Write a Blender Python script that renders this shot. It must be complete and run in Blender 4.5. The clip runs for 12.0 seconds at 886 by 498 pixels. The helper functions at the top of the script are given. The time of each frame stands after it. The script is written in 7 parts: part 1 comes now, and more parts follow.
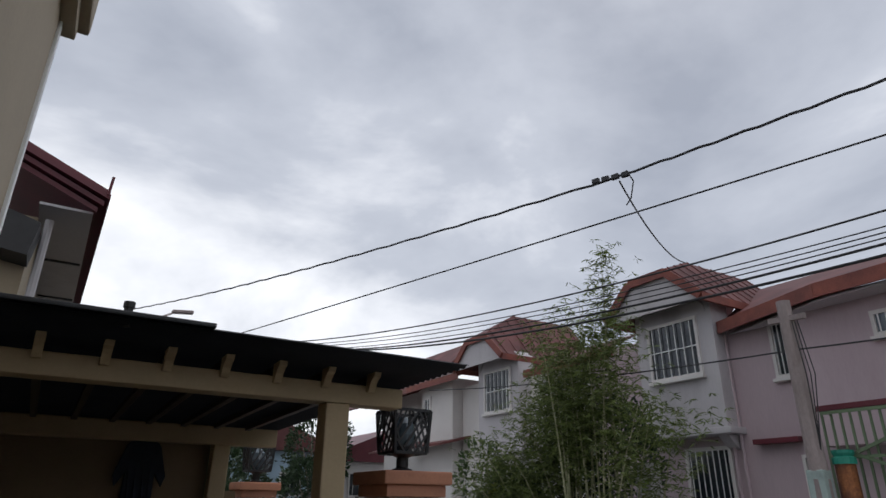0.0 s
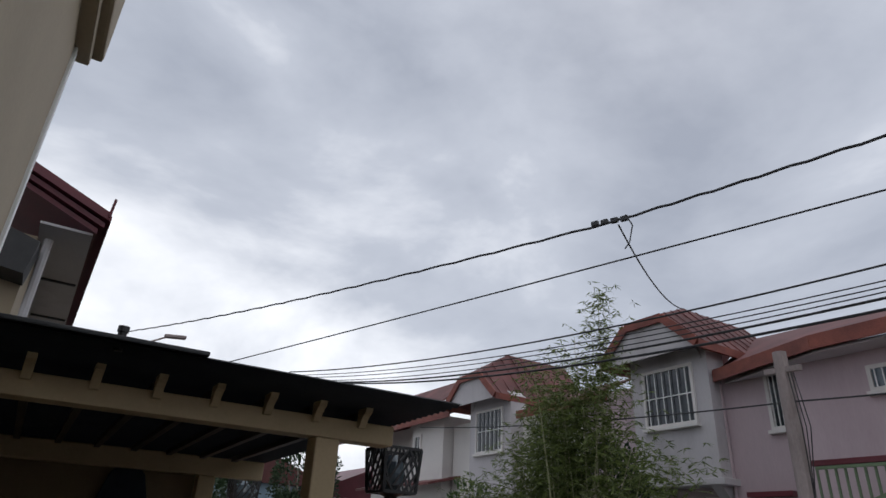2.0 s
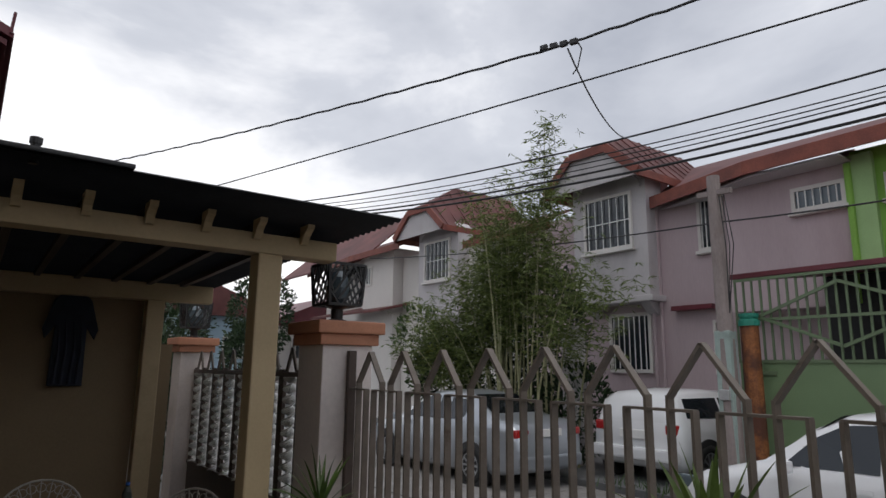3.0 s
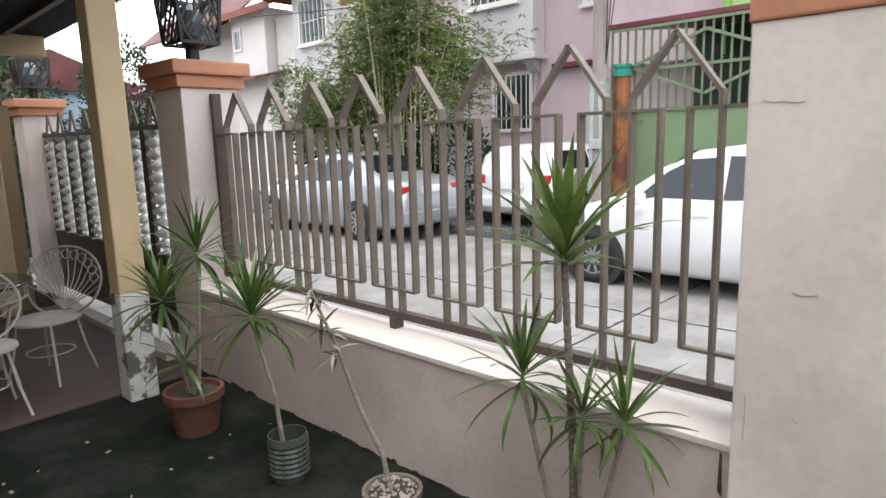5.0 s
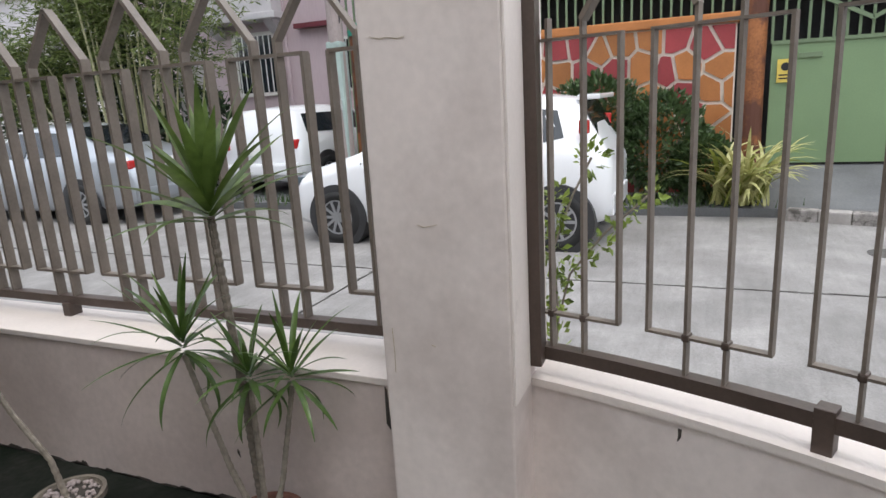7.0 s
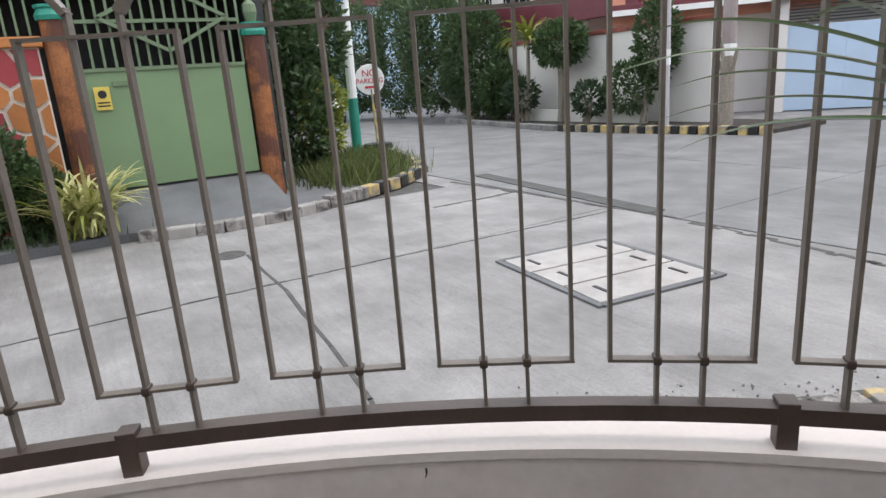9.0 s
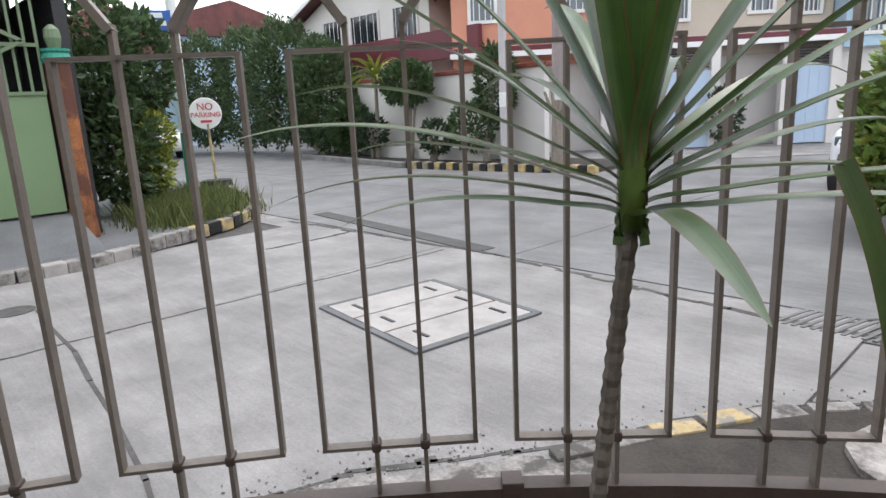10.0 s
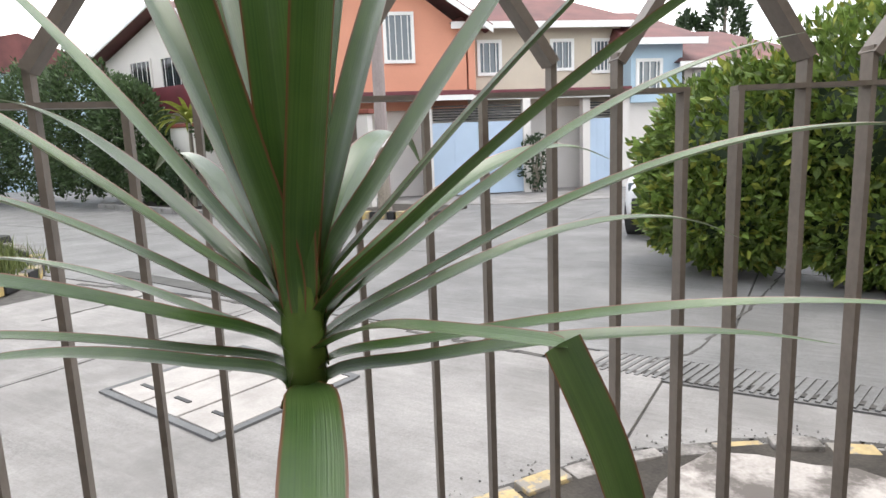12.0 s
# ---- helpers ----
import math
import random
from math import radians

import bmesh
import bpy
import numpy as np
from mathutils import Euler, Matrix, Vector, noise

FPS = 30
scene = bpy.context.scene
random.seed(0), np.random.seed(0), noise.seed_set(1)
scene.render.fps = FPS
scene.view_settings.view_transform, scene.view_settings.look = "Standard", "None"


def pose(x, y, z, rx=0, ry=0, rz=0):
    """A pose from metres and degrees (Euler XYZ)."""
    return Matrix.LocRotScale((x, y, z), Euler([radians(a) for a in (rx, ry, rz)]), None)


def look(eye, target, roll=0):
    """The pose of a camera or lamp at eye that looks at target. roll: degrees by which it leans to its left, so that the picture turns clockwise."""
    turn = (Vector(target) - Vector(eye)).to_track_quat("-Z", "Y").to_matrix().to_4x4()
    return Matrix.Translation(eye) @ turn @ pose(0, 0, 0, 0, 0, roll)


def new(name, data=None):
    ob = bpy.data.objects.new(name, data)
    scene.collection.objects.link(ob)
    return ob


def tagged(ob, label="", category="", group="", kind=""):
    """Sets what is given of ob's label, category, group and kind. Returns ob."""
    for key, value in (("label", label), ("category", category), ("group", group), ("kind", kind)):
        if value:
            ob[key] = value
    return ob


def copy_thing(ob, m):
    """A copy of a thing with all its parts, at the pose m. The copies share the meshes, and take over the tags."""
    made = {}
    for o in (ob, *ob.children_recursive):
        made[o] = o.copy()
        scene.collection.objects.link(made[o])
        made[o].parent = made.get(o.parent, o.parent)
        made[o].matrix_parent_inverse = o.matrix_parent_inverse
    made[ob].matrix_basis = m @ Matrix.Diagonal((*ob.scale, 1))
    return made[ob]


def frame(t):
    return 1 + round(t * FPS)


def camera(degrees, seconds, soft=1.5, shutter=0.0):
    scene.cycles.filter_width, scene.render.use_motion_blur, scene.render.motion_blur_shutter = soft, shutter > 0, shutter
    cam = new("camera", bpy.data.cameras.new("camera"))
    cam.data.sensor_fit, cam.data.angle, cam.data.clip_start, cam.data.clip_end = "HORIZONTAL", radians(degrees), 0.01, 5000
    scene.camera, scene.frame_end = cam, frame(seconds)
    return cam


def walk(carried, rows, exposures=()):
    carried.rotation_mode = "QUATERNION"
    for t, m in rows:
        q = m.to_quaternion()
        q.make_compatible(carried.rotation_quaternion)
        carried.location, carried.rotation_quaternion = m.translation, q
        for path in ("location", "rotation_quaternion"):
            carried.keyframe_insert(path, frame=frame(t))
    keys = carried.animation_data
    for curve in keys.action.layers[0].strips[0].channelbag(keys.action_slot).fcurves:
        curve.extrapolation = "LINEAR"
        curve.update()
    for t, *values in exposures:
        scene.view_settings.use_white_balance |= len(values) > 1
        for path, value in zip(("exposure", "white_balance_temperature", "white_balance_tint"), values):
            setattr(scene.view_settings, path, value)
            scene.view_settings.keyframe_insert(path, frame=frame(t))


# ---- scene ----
cam = camera(70.8, 12.0)
PATH = [
    (0, (-0.057, 0.015, 1.883), (0.909, 1.595, 2.638), 0.6),
    (0.5, (-0.075, 0.069, 1.886), (0.786, 1.723, 2.61), 1.1),
    (1, (-0.063, 0.071, 1.882), (0.825, 1.717, 2.59), 1.4),
    (1.5, (-0.058, 0.059, 1.889), (0.86, 1.647, 2.686), 2.5),
    (2, (-0.068, 0.009, 1.892), (0.877, 1.548, 2.75), 3.0),
    (2.5, (0.002, 0.039, 1.821), (1.1, 1.599, 2.421), 2.0),
    (3, (0.038, 0.053, 1.765), (1.217, 1.624, 2.14), 0.6),
    (3.5, (0.09, 0.086, 1.702), (1.337, 1.643, 1.839), -0.5),
    (3.7, (0.099, 0.091, 1.676), (1.375, 1.631, 1.707), -1.0),
    (5.5, (0.195, 0.056, 1.5), (1.712, 1.294, 1.094), -1.6),
    (6, (0.249, 0.001, 1.487), (1.877, 1.078, 1.049), -2.3),
    (6.5, (0.331, -0.094, 1.467), (2.05, 0.811, 0.988), -3.6),
    (7, (0.429, -0.222, 1.448), (2.217, 0.54, 0.975), -3.4),
    (7.5, (0.504, -0.32, 1.422), (2.374, 0.147, 0.887), -2.7),
    (7.7, (0.52, -0.344, 1.422), (2.425, -0.076, 0.876), -3.0),
    (9.5, (0.377, -0.645, 1.463), (1.871, -1.885, 0.982), -3.7),
    (10, (0.351, -0.861, 1.474), (1.759, -2.209, 1.029), -2.7),
    (10.5, (0.353, -0.994, 1.479), (1.592, -2.497, 1.024), -2.4),
    (11, (0.428, -1.049, 1.511), (1.395, -2.773, 1.207), -1.7),
    (11.5, (0.425, -1.129, 1.528), (1.369, -2.871, 1.255), -2.8),
    (12, (0.394, -1.202, 1.514), (1.408, -2.894, 1.183), -2.3),
]
walk(cam, [(t, look(eye, target, roll)) for t, eye, target, roll in PATH],
     exposures=[(0, 0.06, 6450, 10), (2.0, 0.02, 6400, 10), (2.5, 0.0, 6450, 10), (3.0, 0.25, 6700, 10), (3.5, 0.98, 7250, 10), (3.7, 1.45, 7250, 9), (5.5, 2.1, 6620, 8),
                (6.5, 1.78, 6580, 8), (7.5, 1.6, 6600, 9), (9.5, 1.56, 6550, 9), (10.5, 1.66, 6600, 10), (12, 1.9, 6850, 9)])

# ---- world and sun: an overcast sky ----
world = bpy.data.worlds.new("overcast_sky")
scene.world = world
world.use_nodes = True
wn, wl = world.node_tree.nodes, world.node_tree.links
wn.clear()
w_out = wn.new("ShaderNodeOutputWorld")
w_bg = wn.new("ShaderNodeBackground")
w_sky = wn.new("ShaderNodeTexSky")
w_sky.sky_type, w_sky.sun_disc = "NISHITA", False
w_sky.sun_elevation, w_sky.sun_rotation = radians(55), radians(60)
w_co = wn.new("ShaderNodeTexCoord")
w_map = wn.new("ShaderNodeMapping")
w_map.inputs["Scale"].default_value = (1.0, 1.0, 1.9)
w_n1, w_n2 = wn.new("ShaderNodeTexNoise"), wn.new("ShaderNodeTexNoise")
for node, sc, det, rough in ((w_n1, 2.1, 6, 0.55), (w_n2, 1.1, 3, 0.5)):
    node.inputs["Scale"].default_value, node.inputs["Detail"].default_value, node.inputs["Roughness"].default_value = sc, det, rough
    node.inputs["Distortion"].default_value = 0.25
    wl.new(w_map.outputs[0], node.inputs["Vector"])
wl.new(w_co.outputs["Generated"], w_map.inputs["Vector"])
w_avg = wn.new("ShaderNodeMath")
w_avg.operation = "ADD"
wl.new(w_n1.outputs["Fac"], w_avg.inputs[0])
wl.new(w_n2.outputs["Fac"], w_avg.inputs[1])
w_half = wn.new("ShaderNodeMath")
w_half.operation, w_half.inputs[1].default_value = "MULTIPLY", 0.5
wl.new(w_avg.outputs[0], w_half.inputs[0])
w_ramp = wn.new("ShaderNodeValToRGB")
w_ramp.color_ramp.elements[0].position, w_ramp.color_ramp.elements[0].color = 0.37, (0.36, 0.39, 0.46, 1)
w_ramp.color_ramp.elements[1].position, w_ramp.color_ramp.elements[1].color = 0.63, (1.12, 1.13, 1.16, 1)
mid = w_ramp.color_ramp.elements.new(0.5)
mid.color = (0.56, 0.59, 0.66, 1)
wl.new(w_half.outputs[0], w_ramp.inputs["Fac"])
w_mix = wn.new("ShaderNodeMixRGB")
w_mix.inputs["Fac"].default_value = 0.94
w_dim = wn.new("ShaderNodeMixRGB")
w_dim.blend_type, w_dim.inputs["Fac"].default_value = "MULTIPLY", 1.0
w_dim.inputs["Color2"].default_value = (0.12, 0.12, 0.12, 1)
wl.new(w_sky.outputs[0], w_dim.inputs["Color1"])
wl.new(w_dim.outputs[0], w_mix.inputs["Color1"])
wl.new(w_ramp.outputs[0], w_mix.inputs["Color2"])
wl.new(w_mix.outputs[0], w_bg.inputs["Color"])
w_bg.inputs["Strength"].default_value = 1.0
wl.new(w_bg.outputs[0], w_out.inputs["Surface"])
sun = new("sun", bpy.data.lights.new("sun", "SUN"))
sun.data.energy, sun.data.angle, sun.data.color = 0.5, radians(25), (1.0, 0.97, 0.93)
sun.matrix_world = look((0, 0, 30), (20 * math.cos(radians(60)) * 0.5, 9, 0))


# ---- materials ----
def material(name, color, rough=0.7, var=0.25, scale=6.0, fine=60.0, bump=0.15, metal=0.0, tint=None, streak=0.0, island=0.0, obj_random=0.0, spec=0.5, coat=0.0, dirt=None, dirt_at=(0.55, 0.72), scrape=None):
    """A surface with variation at two scales, fine relief, and where given: vertical streaks, dirt patches, a random shade by piece."""
    m = bpy.data.materials.new(name)
    m.use_nodes = True
    n, l = m.node_tree.nodes, m.node_tree.links
    b = n["Principled BSDF"]
    b.inputs["Roughness"].default_value, b.inputs["Metallic"].default_value = rough, metal
    b.inputs["Specular IOR Level"].default_value = spec
    b.inputs["Coat Weight"].default_value = coat
    geo = n.new("ShaderNodeNewGeometry")
    pos = geo.outputs["Position"]
    if streak:
        mp = n.new("ShaderNodeMapping")
        mp.inputs["Scale"].default_value = (1, 1, streak)
        l.new(pos, mp.inputs["Vector"])
        pos = mp.outputs[0]
    big, small = n.new("ShaderNodeTexNoise"), n.new("ShaderNodeTexNoise")
    for node, sc, det in ((big, scale, 4), (small, fine, 3)):
        node.inputs["Scale"].default_value, node.inputs["Detail"].default_value = sc, det
        l.new(pos, node.inputs["Vector"])
    add = n.new("ShaderNodeMath")
    add.operation = "MULTIPLY_ADD"
    l.new(big.outputs["Fac"], add.inputs[0])
    add.inputs[1].default_value = 0.65
    sm = n.new("ShaderNodeMath")
    sm.operation, sm.inputs[1].default_value = "MULTIPLY", 0.35
    l.new(small.outputs["Fac"], sm.inputs[0])
    l.new(sm.outputs[0], add.inputs[2])
    ramp = n.new("ShaderNodeValToRGB")
    c = np.array(color[:3])
    dark = c * (1 - var)
    light = np.minimum(c * (1 + var * 0.7), 0.95) if tint is None else np.array(tint)
    ramp.color_ramp.elements[0].position, ramp.color_ramp.elements[0].color = 0.32, (*dark, 1)
    ramp.color_ramp.elements[1].position, ramp.color_ramp.elements[1].color = 0.68, (*light, 1)
    l.new(add.outputs[0], ramp.inputs["Fac"])
    out = ramp.outputs["Color"]
    if dirt is not None:
        dn = n.new("ShaderNodeTexNoise")
        dn.inputs["Scale"].default_value, dn.inputs["Detail"].default_value = scale * 0.6, 8
        dn.inputs["Roughness"].default_value = 0.65
        l.new(pos, dn.inputs["Vector"])
        dr = n.new("ShaderNodeValToRGB")
        dr.color_ramp.elements[0].position, dr.color_ramp.elements[1].position = dirt_at
        l.new(dn.outputs["Fac"], dr.inputs["Fac"])
        mx = n.new("ShaderNodeMixRGB")
        l.new(dr.outputs["Color"], mx.inputs["Fac"])
        l.new(out, mx.inputs["Color1"])
        mx.inputs["Color2"].default_value = (*dirt, 1)
        out = mx.outputs["Color"]
    height = add.outputs[0]
    if scrape is not None:
        turned = n.new("ShaderNodeMapping")
        turned.inputs["Rotation"].default_value, turned.inputs["Scale"].default_value = (0, 0, scrape[0]), (scrape[1], scrape[2], 1)
        l.new(geo.outputs["Position"], turned.inputs["Vector"])
        sn = n.new("ShaderNodeTexNoise")
        sn.inputs["Scale"].default_value, sn.inputs["Detail"].default_value, sn.inputs["Roughness"].default_value = 1.0, 7, 0.7
        l.new(turned.outputs[0], sn.inputs["Vector"])
        sr = n.new("ShaderNodeMapRange")
        sr.inputs["From Min"].default_value, sr.inputs["From Max"].default_value = 0.3, 0.7
        sr.inputs["To Min"].default_value, sr.inputs["To Max"].default_value = 1 - scrape[3], 1 + scrape[3]
        l.new(sn.outputs["Fac"], sr.inputs["Value"])
        worn = n.new("ShaderNodeHueSaturation")
        l.new(out, worn.inputs["Color"])
        l.new(sr.outputs[0], worn.inputs["Value"])
        out = worn.outputs["Color"]
        both = n.new("ShaderNodeMath")
        both.operation = "ADD"
        l.new(height, both.inputs[0])
        l.new(sn.outputs["Fac"], both.inputs[1])
        height = both.outputs[0]
    if island or obj_random:
        src = geo.outputs["Random Per Island"] if island else n.new("ShaderNodeObjectInfo").outputs["Random"]
        hsv = n.new("ShaderNodeHueSaturation")
        mr = n.new("ShaderNodeMapRange")
        amount = island or obj_random
        mr.inputs["To Min"].default_value, mr.inputs["To Max"].default_value = 1 - amount, 1 + amount
        l.new(src, mr.inputs["Value"])
        l.new(mr.outputs[0], hsv.inputs["Value"])
        l.new(out, hsv.inputs["Color"])
        out = hsv.outputs["Color"]
    l.new(out, b.inputs["Base Color"])
    if bump:
        bp = n.new("ShaderNodeBump")
        bp.inputs["Strength"].default_value, bp.inputs["Distance"].default_value = bump, 0.01
        l.new(height, bp.inputs["Height"])
        l.new(bp.outputs[0], b.inputs["Normal"])
    return m


def leaf_material(name, color, tint, amount=0.35, through_light=0.25, rough=0.5):
    """Leaves: a shade of their own by leaf, and some light through them."""
    m = material(name, color, rough, 0.3, 8, 40, 0.05, tint=tint, island=amount)
    n, l = m.node_tree.nodes, m.node_tree.links
    b = n["Principled BSDF"]
    tr = n.new("ShaderNodeBsdfTranslucent")
    mix = n.new("ShaderNodeMixShader")
    mix.inputs["Fac"].default_value = through_light
    src = b.inputs["Base Color"].links[0].from_socket
    l.new(src, tr.inputs["Color"])
    l.new(b.outputs[0], mix.inputs[1])
    l.new(tr.outputs[0], mix.inputs[2])
    l.new(mix.outputs[0], n["Material Output"].inputs["Surface"])
    return m


def glass_material(name, color=(0.02, 0.025, 0.03), rough=0.06):
    m = bpy.data.materials.new(name)
    m.use_nodes = True
    b = m.node_tree.nodes["Principled BSDF"]
    b.inputs["Base Color"].default_value = (*color, 1)
    b.inputs["Roughness"].default_value = rough
    b.inputs["Specular IOR Level"].default_value = 0.8
    return m


def strap_material(name, color, tint, rim, rough=0.3):
    """A glossy strap leaf: fine veins along it, a paler midrib and a thin reddish rim."""
    m = bpy.data.materials.new(name)
    m.use_nodes = True
    n, l = m.node_tree.nodes, m.node_tree.links
    b = n["Principled BSDF"]
    uv = n.new("ShaderNodeUVMap")
    uv.uv_map = "across"
    long_map = n.new("ShaderNodeMapping")
    long_map.inputs["Scale"].default_value = (26, 1.6, 1)
    l.new(uv.outputs[0], long_map.inputs["Vector"])
    veins = n.new("ShaderNodeTexNoise")
    veins.inputs["Scale"].default_value, veins.inputs["Detail"].default_value = 1.0, 4
    l.new(long_map.outputs[0], veins.inputs["Vector"])
    geo = n.new("ShaderNodeNewGeometry")
    spots = n.new("ShaderNodeTexNoise")
    spots.inputs["Scale"].default_value, spots.inputs["Detail"].default_value = 22, 4
    l.new(geo.outputs["Position"], spots.inputs["Vector"])
    mean = n.new("ShaderNodeMath")
    mean.operation = "MULTIPLY_ADD"
    mean.inputs[1].default_value = 0.5
    half = n.new("ShaderNodeMath")
    half.operation, half.inputs[1].default_value = "MULTIPLY", 0.5
    l.new(spots.outputs["Fac"], half.inputs[0])
    l.new(veins.outputs["Fac"], mean.inputs[0])
    l.new(half.outputs[0], mean.inputs[2])
    ramp = n.new("ShaderNodeValToRGB")
    ramp.color_ramp.elements[0].position, ramp.color_ramp.elements[0].color = 0.35, (*color, 1)
    ramp.color_ramp.elements[1].position, ramp.color_ramp.elements[1].color = 0.66, (*tint, 1)
    l.new(mean.outputs[0], ramp.inputs["Fac"])
    sep = n.new("ShaderNodeSeparateXYZ")
    l.new(uv.outputs[0], sep.inputs[0])
    edge = n.new("ShaderNodeValToRGB")
    edge.color_ramp.elements[0].position, edge.color_ramp.elements[0].color = 0.025, (1, 1, 1, 1)
    edge.color_ramp.elements[1].position, edge.color_ramp.elements[1].color = 0.06, (0, 0, 0, 1)
    for at, v in ((0.94, 0), (0.975, 1)):
        edge.color_ramp.elements.new(at).color = (v, v, v, 1)
    l.new(sep.outputs[0], edge.inputs["Fac"])
    rimmed = n.new("ShaderNodeMixRGB")
    l.new(edge.outputs["Color"], rimmed.inputs["Fac"])
    l.new(ramp.outputs["Color"], rimmed.inputs["Color1"])
    rimmed.inputs["Color2"].default_value = (*rim, 1)
    shade = n.new("ShaderNodeHueSaturation")
    span = n.new("ShaderNodeMapRange")
    span.inputs["To Min"].default_value, span.inputs["To Max"].default_value = 0.75, 1.3
    l.new(n.new("ShaderNodeObjectInfo").outputs["Random"], span.inputs["Value"])
    l.new(span.outputs[0], shade.inputs["Value"])
    l.new(rimmed.outputs["Color"], shade.inputs["Color"])
    l.new(shade.outputs["Color"], b.inputs["Base Color"])
    b.inputs["Roughness"].default_value, b.inputs["Specular IOR Level"].default_value = rough, 0.75
    b.inputs["Coat Weight"].default_value, b.inputs["Coat Roughness"].default_value = 0.45, 0.3
    bump = n.new("ShaderNodeBump")
    bump.inputs["Strength"].default_value, bump.inputs["Distance"].default_value = 0.3, 0.002
    l.new(veins.outputs["Fac"], bump.inputs["Height"])
    l.new(bump.outputs[0], b.inputs["Normal"])
    glow = n.new("ShaderNodeBsdfTranslucent")
    mix = n.new("ShaderNodeMixShader")
    mix.inputs["Fac"].default_value = 0.2
    l.new(shade.outputs["Color"], glow.inputs["Color"])
    l.new(b.outputs[0], mix.inputs[1])
    l.new(glow.outputs[0], mix.inputs[2])
    l.new(mix.outputs[0], n["Material Output"].inputs["Surface"])
    return m


